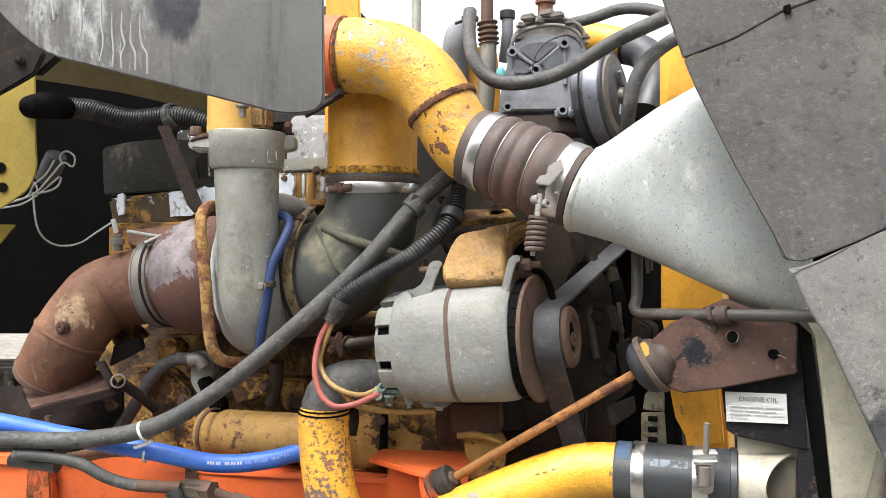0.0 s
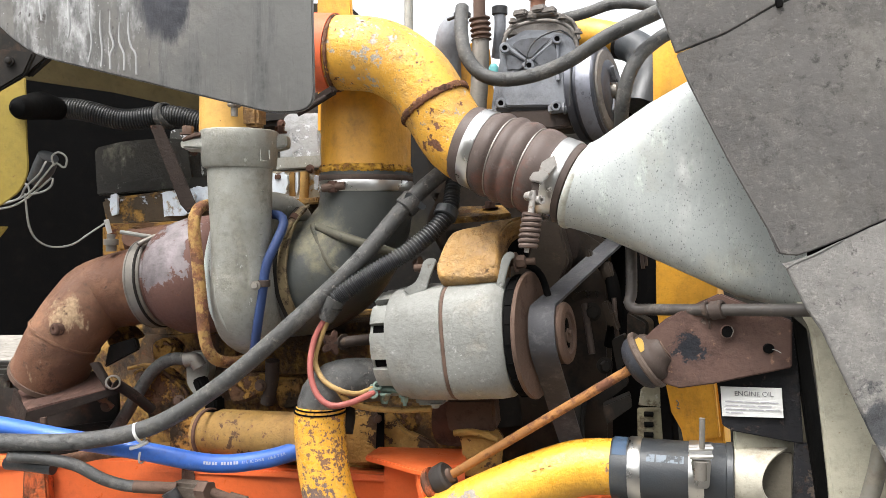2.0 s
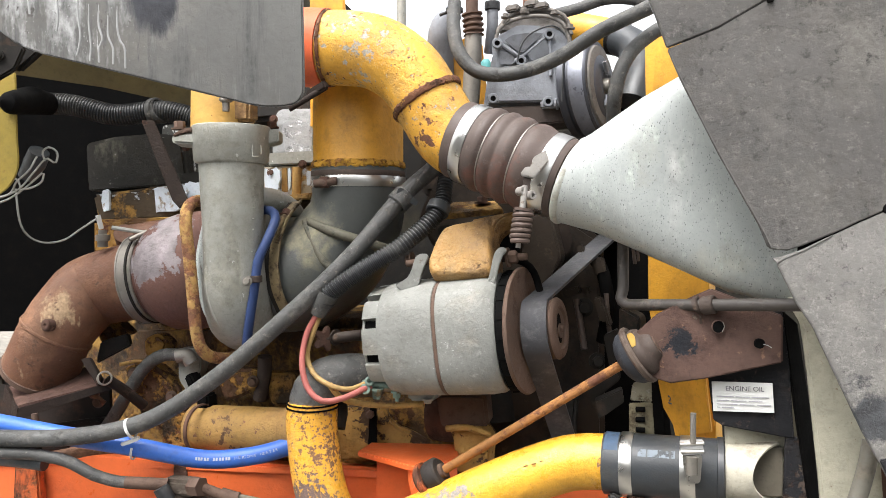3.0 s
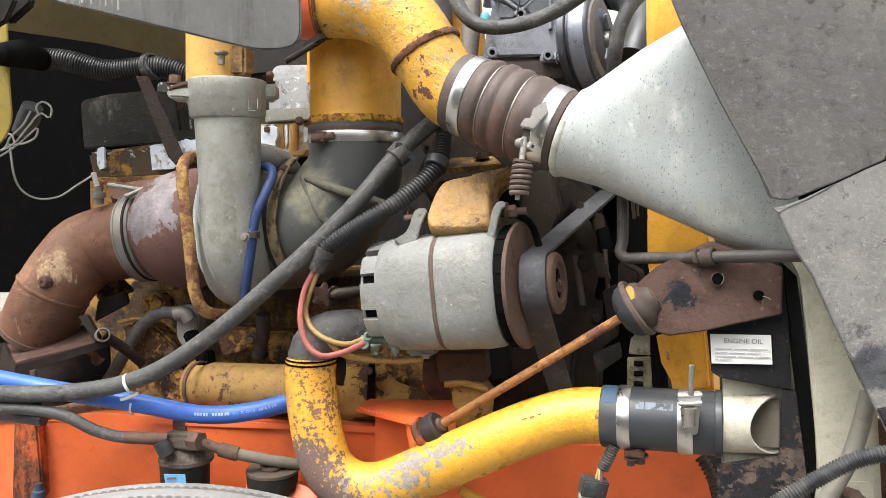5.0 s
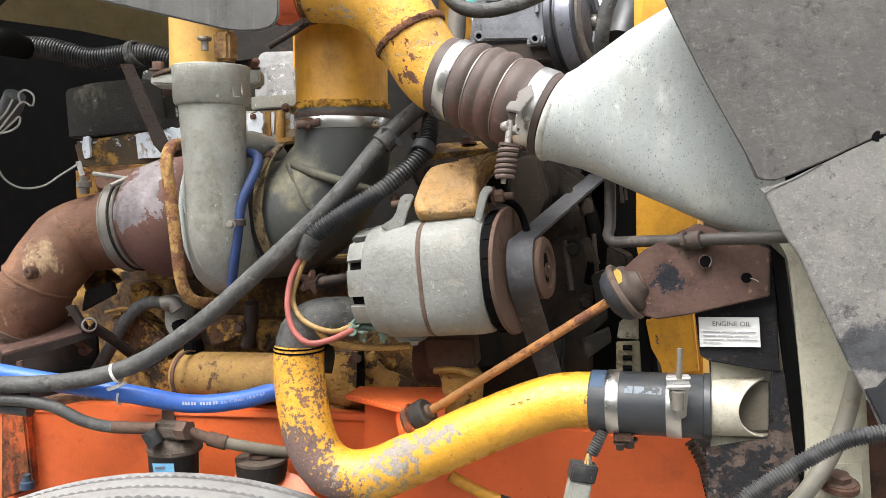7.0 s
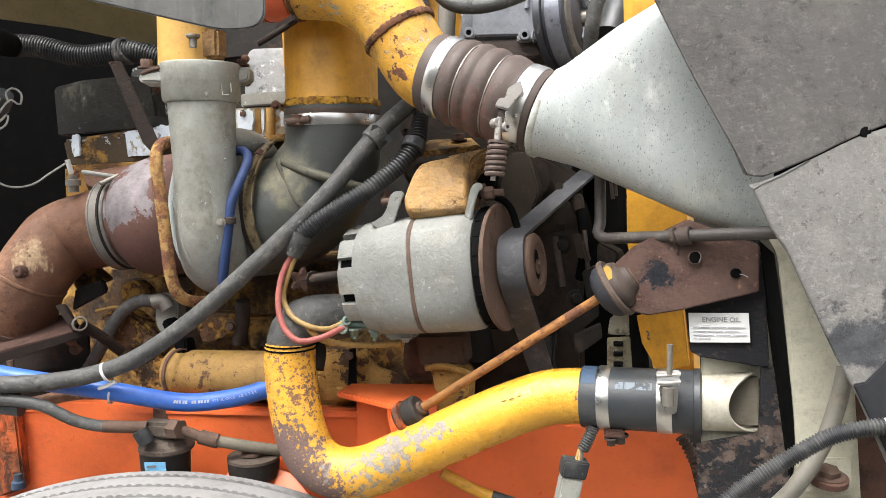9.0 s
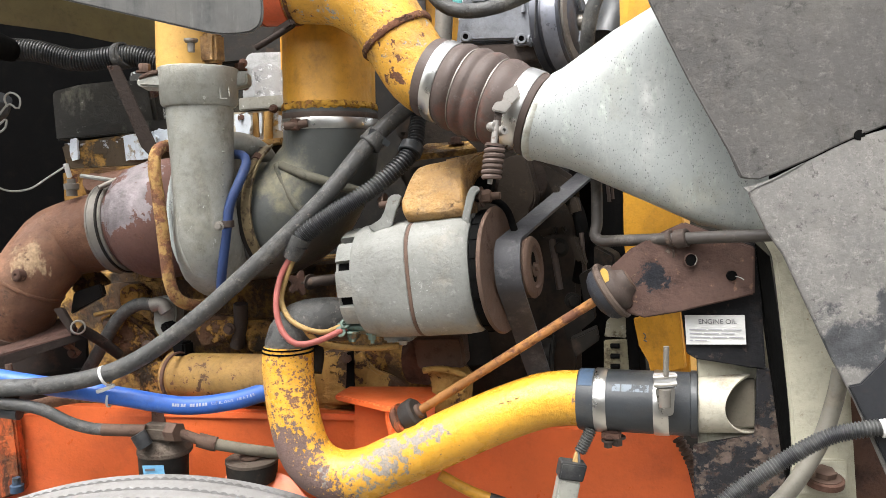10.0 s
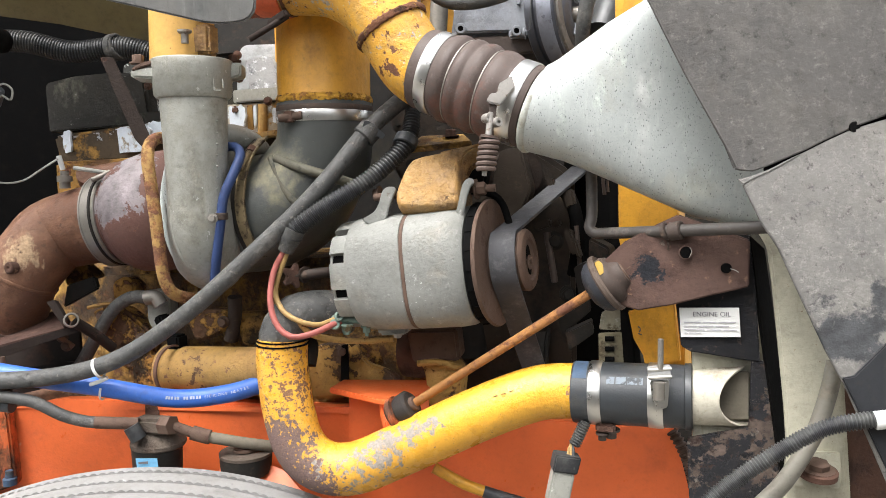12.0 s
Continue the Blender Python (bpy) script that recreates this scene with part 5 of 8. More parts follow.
pul = part("pulley", lathe([(-0.062, 0.02), (-0.061, 0.0605), (-0.0565, 0.0605), (-0.052, 0.050), (-0.008, 0.050), (-0.005, 0.051), (-0.001, 0.048), (0, 0.045), (0.001, 0.034), (-0.003, 0.031), (-0.0038, 0.0)], A1, AF, 48), rust_disc, alternator, "rusty grooved pulley")
part("hub_recess", slab([A1 - AF * 0.0022 + AU * (0.0245 * math.cos(t)) + AF.cross(AU) * (0.0105 * math.sin(t)) for t in (2 * math.pi * i / 20 for i in range(20))], 0.003, bevel=0, away=-AF), core_black, pul, "dark keyhole recess")
part("hub_boss", lathe([(-0.006, 0.0125), (-0.0012, 0.0120), (-0.0006, 0.010), (-0.0006, 0)], A1 - AU * 0.004, AF, 24), rust_disc, pul)
part("shaft_bolt", hexbolt(A1 - AF * 0.001 - AU * 0.001, AF, 0.0062, 0.005), rust_disc, pul)
part("mount_lug", slab([(-0.6005, 1.1531, 1.6318), (-0.5914, 1.1578, 1.6381), (-0.5824, 1.1624, 1.6444), (-0.5768, 1.1661, 1.6562), (-0.5738, 1.1689, 1.6699), (-0.5715, 1.1709, 1.6790), (-0.5649, 1.1743, 1.6844), (-0.5548, 1.1788, 1.6843), (-0.5513, 1.1799, 1.6806), (-0.5552, 1.1770, 1.6687), (-0.5606, 1.1727, 1.6505), (-0.5644, 1.1692, 1.6331), (-0.5691, 1.1657, 1.6195), (-0.5859, 1.1583, 1.6197)], 0.030, corner=0.004, bevel=0.005), alt_alu, alternator, "cast mounting lug with a sloping web")
part("mount_lug", slab([(-0.4487, 1.1761, 1.6298), (-0.4458, 1.1787, 1.6422), (-0.4430, 1.1816, 1.6581), (-0.4402, 1.1847, 1.6758), (-0.4372, 1.1873, 1.6882), (-0.4334, 1.1898, 1.6952), (-0.4269, 1.1929, 1.6978), (-0.4211, 1.1952, 1.6951), (-0.4201, 1.1949, 1.6888), (-0.4257, 1.1919, 1.6836), (-0.4294, 1.1888, 1.6694), (-0.4337, 1.1845, 1.6464), (-0.4380, 1.1803, 1.6243)], 0.028, corner=0.004, bevel=0.005), alt_alu, alternator, "cast mounting lug")
lb = part("long_bolt", tube([(-0.6000, 1.1942, 1.6659), (-0.5639, 1.2023, 1.6694), (-0.4320, 1.2256, 1.6789), (-0.3985, 1.2324, 1.6805)], 0.0062, n=12), rust_disc, alternator, "rusty mounting bolt")
part("fan_shield", tube([(-0.4377, 1.2613, 1.6734), (-0.4155, 1.2660, 1.6695), (-0.3984, 1.2678, 1.6527), (-0.3847, 1.2619, 1.6195)], 0.006, n=12), core_black, alternator)
part("nut", hexbolt((-0.4279, 1.2253, 1.6789), AA, 0.0115, 0.015), rust_disc, lb)
part("nut", hexbolt((-0.5987, 1.2104, 1.6708), -AA, 0.010, 0.010), rust_disc, lb)
part("foot_boss", slab([(-0.5954, 1.1793, 1.4535), (-0.5356, 1.1908, 1.4556), (-0.5420, 1.1871, 1.4386), (-0.5888, 1.1817, 1.4345)], 0.03, bevel=0.004), alt_alu, alternator)
part("foot_bolt", hexbolt((-0.5582, 1.1905, 1.4380), -UP, 0.007, 0.006), zinc, alternator)
part("terminal", lathe([(0, 0), (0, 0.016), (0.012, 0.016), (0.014, 0.010), (0.028, 0.006), (0.028, 0)], (-0.6462, 1.1726, 1.4630), -UP, 20), corroded, alternator, "green corroded terminal")

part("terminal_bar", tube([(-0.6637, 1.1567, 1.4623), (-0.6275, 1.1625, 1.4630), (-0.6002, 1.1718, 1.4602)], 0.0065, n=10), corroded, alternator, "green corroded terminal bar")
for q in ((-0.6345, 1.1556, 1.4540), (-0.6037, 1.1665, 1.4513)):
    part("terminal_nut", hexbolt(q, -UP, 0.007, 0.009, shank=0.006), corroded, alternator)
for q, r in (((-0.6535, 1.1468, 1.4556), 0.009), ((-0.6469, 1.1504, 1.4690), 0.008)):
    part("cable_lug", band(q, -FWD + UP * 0.4, r * 0.5, 0.008, r * 0.5, 16), corroded, alternator)

# belt round the pulley
PC = A1 - AA * 0.034
UE, LE = V((-0.3085, 1.5982, 1.6889)), V((-0.3770, 1.4630, 1.3130))
belt_pts = []
du, dl = (UE - PC).normalized(), (LE - PC).normalized()
nu, nl = AA.cross(du), dl.cross(AA)
if nu.dot(FWD) > 0:
    nu = -nu
if nl.dot(FWD) > 0:
    nl = -nl
belt_pts = [UE + nu * 0.0545, PC + nu * 0.0545]
for i in range(1, 10):
    t = i / 10
    belt_pts.append(PC + (nu * math.cos(t * math.pi / 2) + nl * math.sin(t * math.pi / 2)).normalized() * 0.0545)
belt_pts += [PC + nl * 0.0545, LE + nl * 0.0545]
rings = []
for i, p in enumerate(belt_pts):
    d = (belt_pts[min(i + 1, len(belt_pts) - 1)] - belt_pts[max(i - 1, 0)]).normalized()
    o = d.cross(AA).normalized() * 0.0025
    rings.append([p + o - AA * 0.021, p + o + AA * 0.021, p - o + AA * 0.021, p - o - AA * 0.021])
belt = thing("drive_belt", PC, "flat grey ribbed drive belt round the alternator pulley", "belt")
part("back", skin(bmesh.new(), rings), belt_black, belt)
for k in range(6):
    rib = []
    for a, b, c, d in rings:
        m0, m1 = d.lerp(c, (k + 0.12) / 6), d.lerp(c, (k + 0.88) / 6)
        inn = (d - a).normalized() * 0.0018
        rib.append([m0, m1, m1.lerp(m0, 0.3) + inn, m0.lerp(m1, 0.3) + inn])
    part("rib", skin(bmesh.new(), rib), belt_black, belt)
for c, r, w, m in ((LE + AA * -0.0 + FWD * 0.04, 0.095, 0.05, grime), (UE + FWD * 0.05, 0.06, 0.05, grime)):
    wh = thing("idler_pulley", c, "dark grimy belt pulley on the engine front", "pulley", group="engine pulleys")
    part("rim", lathe([(-w / 2, 0.02), (-w / 2, r), (-w / 2 + 0.004, r + 0.003), (-w / 2 + 0.008, r - 0.004), (w / 2 - 0.008, r - 0.004), (w / 2 - 0.004, r + 0.003), (w / 2, r), (w / 2, r - 0.014), (w / 2 - 0.012, r - 0.018), (w / 2 - 0.012, 0.03), (w / 2, 0.028), (w / 2, 0)], c, AA, 44), m, wh)
    part("hub_bolt", hexbolt(c + AA * (w / 2), AA, 0.014, 0.01), rust_dark, wh)

# bracket over the alternator
brk = thing("alternator_bracket", (-0.5165, 1.2589, 1.7037), "rusty ochre curved alternator mounting bracket", "bracket")
K = V((-0.5095, 1.2141, 1.6595))
part("saddle", puffed([(-0.5479, 1.1680, 1.6622), (-0.5523, 1.1753, 1.6747), (-0.5508, 1.1851, 1.6900), (-0.5479, 1.1967, 1.7083), (-0.5438, 1.2057, 1.7221), (-0.5374, 1.2121, 1.7313), (-0.5223, 1.2174, 1.7366), (-0.4900, 1.2252, 1.7425), (-0.4633, 1.2312, 1.7466), (-0.4567, 1.2244, 1.7345), (-0.4502, 1.2051, 1.7027), (-0.4404, 1.1823, 1.6656), (-0.4440, 1.1768, 1.6578), (-0.4637, 1.1730, 1.6552), (-0.4910, 1.1684, 1.6525), (-0.5236, 1.1636, 1.6507), (-0.5406, 1.1633, 1.6533)], 0.095, 0.016), bracket_ochre, brk)
part("saddle_lip", slab([(-0.4976, 1.2309, 1.7409), (-0.4666, 1.2392, 1.7478), (-0.4429, 1.2450, 1.7524), (-0.4275, 1.2488, 1.7554), (-0.4320, 1.2448, 1.7499), (-0.4438, 1.2395, 1.7436), (-0.4516, 1.2340, 1.7364), (-0.4552, 1.2278, 1.7272), (-0.4553, 1.2204, 1.7153), (-0.4502, 1.2072, 1.6936), (-0.4693, 1.2108, 1.7028), (-0.4844, 1.2233, 1.7258)], 0.085, bevel=0.004), bracket_ochre, brk, "flared upper lip over a dark hollow")
# Solid near-black slab in place of the shade below the lip.
part("hollow", slab([(-0.4882, 1.2941, 1.7407), (-0.4557, 1.3047, 1.7517), (-0.4322, 1.2904, 1.7205), (-0.4308, 1.2693, 1.6829), (-0.4755, 1.2612, 1.6785)], 0.03, bevel=0.004), core_black, brk, "near-black sheet painted for shade under the lip")
part("rear_web", block(K + (FWD - AA * FWD.dot(AA)) * 0.08 + UP * 0.04 - AA * 0.03, (0.05, 0.05, 0.07), AA), grime, brk)
part("top_plate", slab([(-0.5661, 1.2486, 1.7500), (-0.5763, 1.3329, 1.7713), (-0.4952, 1.3378, 1.7758), (-0.4604, 1.2871, 1.7581)], 0.01, away=-UP), block_dark, brk)
part("top_bolt", hexbolt((-0.5081, 1.3096, 1.7711), UP, 0.010, 0.010), rust_dark, brk)

# ---- charge pipe, coupling, oil panel ----
charge = thing("charge_air_pipe", (-0.6349, 1.1192, 1.2294), "bright yellow curved charge air pipe, chipped to grey at the bend", "pipe")
part("pipe", tube([(-0.7526, 1.1380, 1.4239), (-0.7500, 1.1319, 1.3782), (-0.7307, 1.1213, 1.2993), (-0.7064, 1.1195, 1.2439), (-0.6667, 1.1259, 1.2167), (-0.6145, 1.1392, 1.2174), (-0.5502, 1.1593, 1.2465), (-0.4125, 1.1931, 1.3176), (-0.3335, 1.2147, 1.3509), (-0.2939, 1.2224, 1.3593), (-0.2507, 1.2316, 1.3613)], 0.0435, n=40), charge_yellow, charge)
for a, b in (((-0.3779, 1.1592, 1.3581), (-0.3708, 1.1626, 1.3598)), ((-0.3668, 1.1645, 1.3615), (-0.3605, 1.1675, 1.3632)), ((-0.3550, 1.1703, 1.3658), (-0.3502, 1.1726, 1.3675)), ((-0.3439, 1.1757, 1.3701), (-0.3360, 1.1796, 1.3735))):
    part("print_bar", tube([a, b], 0.0011, n=6), fine_dark, charge, "small dark unreadable print")
part("top_clamp", band((-0.7526, 1.1378, 1.4191), UP, 0.0435, 0.003, 0.0022), core_black, charge, "black wire hose clamp")
part("top_clamp", band((-0.7526, 1.1381, 1.4259), UP, 0.0425, 0.003, 0.0022), core_black, charge, "black wire hose clamp")
single("grey_elbow_hose", tube([(-0.7526, 1.1377, 1.4161), (-0.7510, 1.1416, 1.4401), (-0.7361, 1.1581, 1.4607), (-0.7090, 1.1875, 1.4663), (-0.6727, 1.2319, 1.4610)], [0.0405, 0.0405, 0.041, 0.039, 0.037], n=32), rubber_grey, "smooth grey elbow hose under the alternator", "hose")
hose = thing("charge_air_hose", (-0.1772, 1.2383, 1.3617), "black rubber coupling hose with steel clamps", "hose")
H0, H1 = V((-0.2674, 1.2293, 1.3593)), V((-0.0893, 1.2463, 1.3643))
HA = (H1 - H0).normalized()
HL = (H1 - H0).length
part("sleeve", lathe([(0, 0.04), (0, 0.0465), (0.003, 0.048), (HL - 0.003, 0.048), (HL, 0.0465), (HL, 0.04)], H0, HA, 48), rubber_black, hose)
mark = []
for i in range(7):
    t = radians(38 + 62 * i / 6)
    d = UP * math.sin(t) - FWD * math.cos(t)
    d = (d - HA * d.dot(HA)).normalized()
    mark.append([H0 + HA * 0.003 + d * 0.0478, H0 + HA * 0.024 + d * 0.0478, H0 + HA * 0.024 + d * 0.0483, H0 + HA * 0.003 + d * 0.0483])
part("blue_mark", skin(bmesh.new(), mark), hose_blue, hose, "faded blue paint mark")
b1 = part("band_clamp", band(H0 + HA * 0.036, HA, 0.048, 0.019), steel, hose, "bright steel band clamp")
part("clamp_housing", block((-0.2126, 1.2089, 1.3135), (0.03, 0.014, 0.014), HA), rust_dark, b1)
b2 = part("tee_clamp", band(H0 + HA * 0.126, HA, 0.048, 0.022), steel, hose, "steel T-bolt clamp")
part("bridge", slab([(-0.1463, 1.1778, 1.4231), (-0.1156, 1.1867, 1.4262), (-0.1131, 1.1816, 1.4052), (-0.1436, 1.1728, 1.4028)], 0.01, corner=0.003, bevel=0.002), steel, b2)
part("trunnion", slab([(-0.1425, 1.1765, 1.4003), (-0.1148, 1.1829, 1.4030), (-0.1177, 1.1865, 1.3598), (-0.1360, 1.1801, 1.3579)], 0.012, corner=0.006, bevel=0.003), steel, b2)
part("trunnion_nut", tube([(-0.1292, 1.1745, 1.4020), (-0.1288, 1.1740, 1.3760)], 0.0085, n=12), zinc, b2)
part("tee_bolt", tube([(-0.1284, 1.1790, 1.4640), (-0.1282, 1.1790, 1.4200)], 0.0042, n=12), zinc, b2)
part("rolled_edge", tube([(-0.1459, 1.1756, 1.4178), (-0.1136, 1.1841, 1.4212)], 0.003, n=8), steel, b2)
part("rolled_edge", tube([(-0.1446, 1.1736, 1.4075), (-0.1132, 1.1817, 1.4102)], 0.003, n=8), steel, b2)
PN = UP.cross(HA).normalized()
if PN.dot(FWD) > 0:
    PN = -PN
for s0, s1 in ((0.054, 0.066), (0.068, 0.083), (0.085, 0.1), (0.102, 0.108)):
    rg = []
    for i in range(5):
        t = radians(32 + 14 * i / 4)
        d = UP * math.sin(t) + PN * math.cos(t)
        rg.append([H0 + HA * s0 + d * 0.0482, H0 + HA * s1 + d * 0.0482, H0 + HA * s1 + d * 0.0485, H0 + HA * s0 + d * 0.0485])
    part("print_bar", skin(bmesh.new(), rg), faded_print, hose, "faded pale printed mark")

st = thing("cooler_inlet_stub", (-0.0627, 1.2587, 1.3655), "cream painted pipe stub with a saddle-cut end", "pipe")
S0, S1 = V((-0.1154, 1.2506, 1.3621)), V((-0.0130, 1.2491, 1.3733))
SA = (S1 - S0).normalized()
SL = (S1 - S0).length
fr_ = (-FWD - SA * (-FWD).dot(SA)).normalized()
su = SA.cross(fr_)
rings = []
for s, r in ((0, 0.0435), (0.5, 0.0435), (1, 0.0435), (1, 0.0405), (0.3, 0.0405)):
    ring = []
    for i in range(48):
        t = 2 * math.pi * i / 48
        d = fr_ * math.cos(t) + su * math.sin(t)
        cut = SL - 0.035 * max(0.0, math.cos(t)) ** 1.2
        ring.append(S0 + SA * (cut * s) + d * r)
    rings.append(ring)
part("stub", skin(bmesh.new(), rings[:4], caps=False), stub_cream, st)
part("bore", skin(bmesh.new(), rings[3:], caps=False), throat, st, "dull olive bore")
part("back_plate", slab([(-0.0900, 1.2400, 1.4394), (-0.0046, 1.2605, 1.4232), (-0.0019, 1.2577, 1.3197), (-0.0681, 1.2445, 1.2911), (-0.0868, 1.2357, 1.2898)], 0.01, bevel=0.002), cream, st)
part("stub_throat", slab([(-0.0563, 1.2478, 1.4062), (-0.0109, 1.2504, 1.4097), (-0.0090, 1.2484, 1.3371), (-0.0546, 1.2458, 1.3326)], 0.006), throat, st, "dull olive throat")

part("hose_lip", band(H0 + HA * (HL - 0.006), HA, 0.0475, 0.01, 0.003, 48), rubber_black, hose, "rolled hose end")
part("grease_lump", join(hexbolt((-0.2056, 1.2174, 1.3072), -UP, 0.009, 0.012), hexbolt((-0.2183, 1.2113, 1.3022), -UP, 0.007, 0.010)), iron_brown, b1, "rusty clamp screw")
panel = thing("steel_guard", (-0.0540, 1.2223, 1.4611), "black painted steel panel with a white oil notice", "panel")
part("plate", slab([(-0.1171, 1.2258, 1.5995), (-0.0149, 1.2244, 1.6142), (-0.0038, 1.2262, 1.5295), (0.0039, 1.2261, 1.4318), (-0.0132, 1.2182, 1.4321), (-0.0918, 1.2259, 1.4389), (-0.1055, 1.2253, 1.4464), (-0.1137, 1.2239, 1.5073)], 0.008), black_paint, panel)
part("lower_plate", slab([(-0.0947, 1.2305, 1.3080), (-0.0086, 1.2219, 1.3317), (-0.0072, 1.2209, 1.4320), (0.0091, 1.2285, 1.4317), (0.0271, 1.2325, 1.3160), (0.0524, 1.2384, 1.1650), (-0.0861, 1.2228, 1.1466)], 0.008), black_peeling, panel)
# The dark gap beside the post is put into this flange's colour.
part("side_flange", slab([(-0.0105, 1.2264, 1.6142), (0.0023, 1.2756, 1.5898), (0.0486, 1.2863, 1.3057), (0.0767, 1.2932, 1.1447), (0.0486, 1.2367, 1.1651), (0.0271, 1.2325, 1.3160), (0.0022, 1.2278, 1.4970)], 0.004), core_black, panel, "near-black flange painted for the shaded gap")
lab = part("notice", slab([(-0.1082, 1.2186, 1.5043), (-0.0256, 1.2175, 1.5093), (-0.0223, 1.2174, 1.4669), (-0.1050, 1.2184, 1.4606)], 0.0012, bevel=0.0002), paper, panel, "white printed notice")
LR = (V((-0.0248, 1.2168, 1.5095)) - V((-0.1073, 1.2179, 1.5045))).normalized()
LU = (V((-0.1073, 1.2179, 1.5045)) - V((-0.1048, 1.2174, 1.4609))).normalized()
lettering("ENGINE OIL", V((-0.1073, 1.2184, 1.5044)).lerp(V((-0.0248, 1.2174, 1.5094)), 0.21) - LU * 0.0125 - FWD * 0.0016, LR, LU, 0.0098, ink, "notice_title", lab)
for v, parts_ in ((570, ((1209, 1240), (1243, 1268), (1271, 1302))), (577, ((1209, 1232), (1235, 1262), (1266, 1290))), (583.5, ((1209, 1246), (1250, 1276), (1280, 1304))), (589.5, ((1209, 1215), (1218, 1240)))):
    for a, b in parts_:
        fa, fb = (a - 1203) / 107, (b - 1203) / 107
        p0 = V((-0.1073, 1.2184, 1.5044)).lerp(V((-0.0248, 1.2174, 1.5094)), fa) - LU * ((v - 545) * 0.00082) - FWD * 0.0012
        p1 = V((-0.1073, 1.2184, 1.5044)).lerp(V((-0.0248, 1.2174, 1.5094)), fb) - LU * ((v - 545) * 0.00082) - FWD * 0.0012
        part("notice_line", slab([p0, p1, p1 - LU * 0.0016, p0 - LU * 0.0016], 0.0002, bevel=0), fine_ink, lab)

post = thing("cooler_post", (0.0658, 1.2111, 1.4405), "cream painted upright cooler frame post with a bolted foot", "post")
part("web", slab([(-0.0116, 1.2045, 1.6316), (-0.0003, 1.2091, 1.6133), (0.0096, 1.2130, 1.5958), (0.0185, 1.2147, 1.5323), (0.0376, 1.2174, 1.3716), (0.0431, 1.2175, 1.3064), (0.0372, 1.2097, 1.1752), (0.1319, 1.2320, 1.1824), (0.0944, 1.2098, 1.6329)], 0.03, corner=[0, 0.01, 0.02, 0.02, 0.02, 0.02, 0, 0, 0], bevel=0.005), cream, post)
ft = part("foot", slab([(0.0457, 1.1849, 1.2896), (0.0566, 1.2019, 1.3135), (0.1108, 1.2163, 1.3159), (0.1141, 1.2055, 1.2817), (0.1103, 1.2031, 1.2675), (0.0477, 1.1850, 1.2681)], 0.02, corner=0.004, bevel=0.003), cream, post)
part("foot_washer", lathe([(-0.004, 0.0), (-0.004, 0.026), (0.004, 0.026), (0.006, 0.022), (0.006, 0)], (0.0819, 1.1930, 1.2911), UP - FWD * 0.18, 28), rust_dark, ft, "rusty washer")
part("foot_bolt", hexbolt((0.0815, 1.1915, 1.2975), UP - FWD * 0.18, 0.0155, 0.010), rust_disc, ft, "rusty bolt")
single("drain_tube", tube([(0.0986, 1.1991, 1.4461), (0.0925, 1.1893, 1.4090), (0.0746, 1.1731, 1.3492), (0.0414, 1.1498, 1.2900), (0.0076, 1.1326, 1.2521)], 0.0115, n=16), drain_plastic, "pale dirty plastic drain tube", "hose")
single("loom_conduit", tube([(-0.0648, 1.0551, 1.2642), (-0.0257, 1.0748, 1.3019), (0.0267, 1.0898, 1.3437), (0.0779, 1.0985, 1.3791), (0.1217, 1.1030, 1.3946), (0.1951, 1.1156, 1.4072)], 0.0099, ridge=(0.0042, 0.0010)), conduit_black, "black corrugated loom conduit", "conduit")
single("loom_tape", tube([(0.1389, 1.1033, 1.3972), (0.1647, 1.1089, 1.4021)], 0.0115, n=18), paper, "white tape band round the conduit", "tape")
single("rear_guard", slab([(0.1102, 1.2522, 1.3943), (0.1897, 1.2673, 1.3984), (0.1978, 1.2627, 1.1807), (0.1338, 1.2546, 1.1726)], 0.01), rust_dark, "dark rusty guard plate behind the rubber", "plate")

# ---- stay bracket, rod, tube ----
sb = thing("stay_bracket", (-0.0925, 1.1972, 1.5619), "dark rusted steel stay bracket", "bracket")
part("plate", slab([(-0.2204, 1.1874, 1.5665), (-0.1847, 1.1944, 1.6021), (-0.1367, 1.1957, 1.6294), (-0.1090, 1.1926, 1.6430), (-0.0131, 1.2029, 1.6080), (-0.0122, 1.2008, 1.5424), (-0.1150, 1.1958, 1.5118), (-0.1622, 1.1900, 1.5016), (-0.1946, 1.1862, 1.5088)], 0.008, bevel=0.002), bracket_rust, sb)
part("hole_rim", band((-0.0975, 1.1887, 1.5894), FWD, 0.0085, 0.004, 0.001, 24), bracket_rust, sb, "worn round hole rim")
part("bright_edge", tube([(-0.0912, 1.1859, 1.5971), (-0.0889, 1.1867, 1.5907), (-0.0916, 1.1852, 1.5827)], 0.0006, n=6), zinc, sb, "bare bright hole edge")
part("scratch", tube([(-0.0376, 1.1943, 1.5676), (-0.0317, 1.1948, 1.5662), (-0.0264, 1.1949, 1.5632)], 0.0006, n=6), wire_white, sb, "pale scratch")
part("hole", lathe([(-0.001, 0.0), (-0.001, 0.0085), (0.004, 0.0085), (0.004, 0)], (-0.0975, 1.1887, 1.5894), FWD, 20), core_black, sb)
part("hole", lathe([(-0.001, 0.0), (-0.001, 0.007), (0.004, 0.007), (0.004, 0)], (-0.0423, 1.1966, 1.5680), FWD, 20), core_black, sb)
R0, R1 = V((-0.5445, 1.1804, 1.3119)), V((-0.2129, 1.2008, 1.5379))
RA_ = (R1 - R0).normalized()
rod = thing("stay_rod", R0.copy(), "rusty brown stay rod to the radiator", "rod")
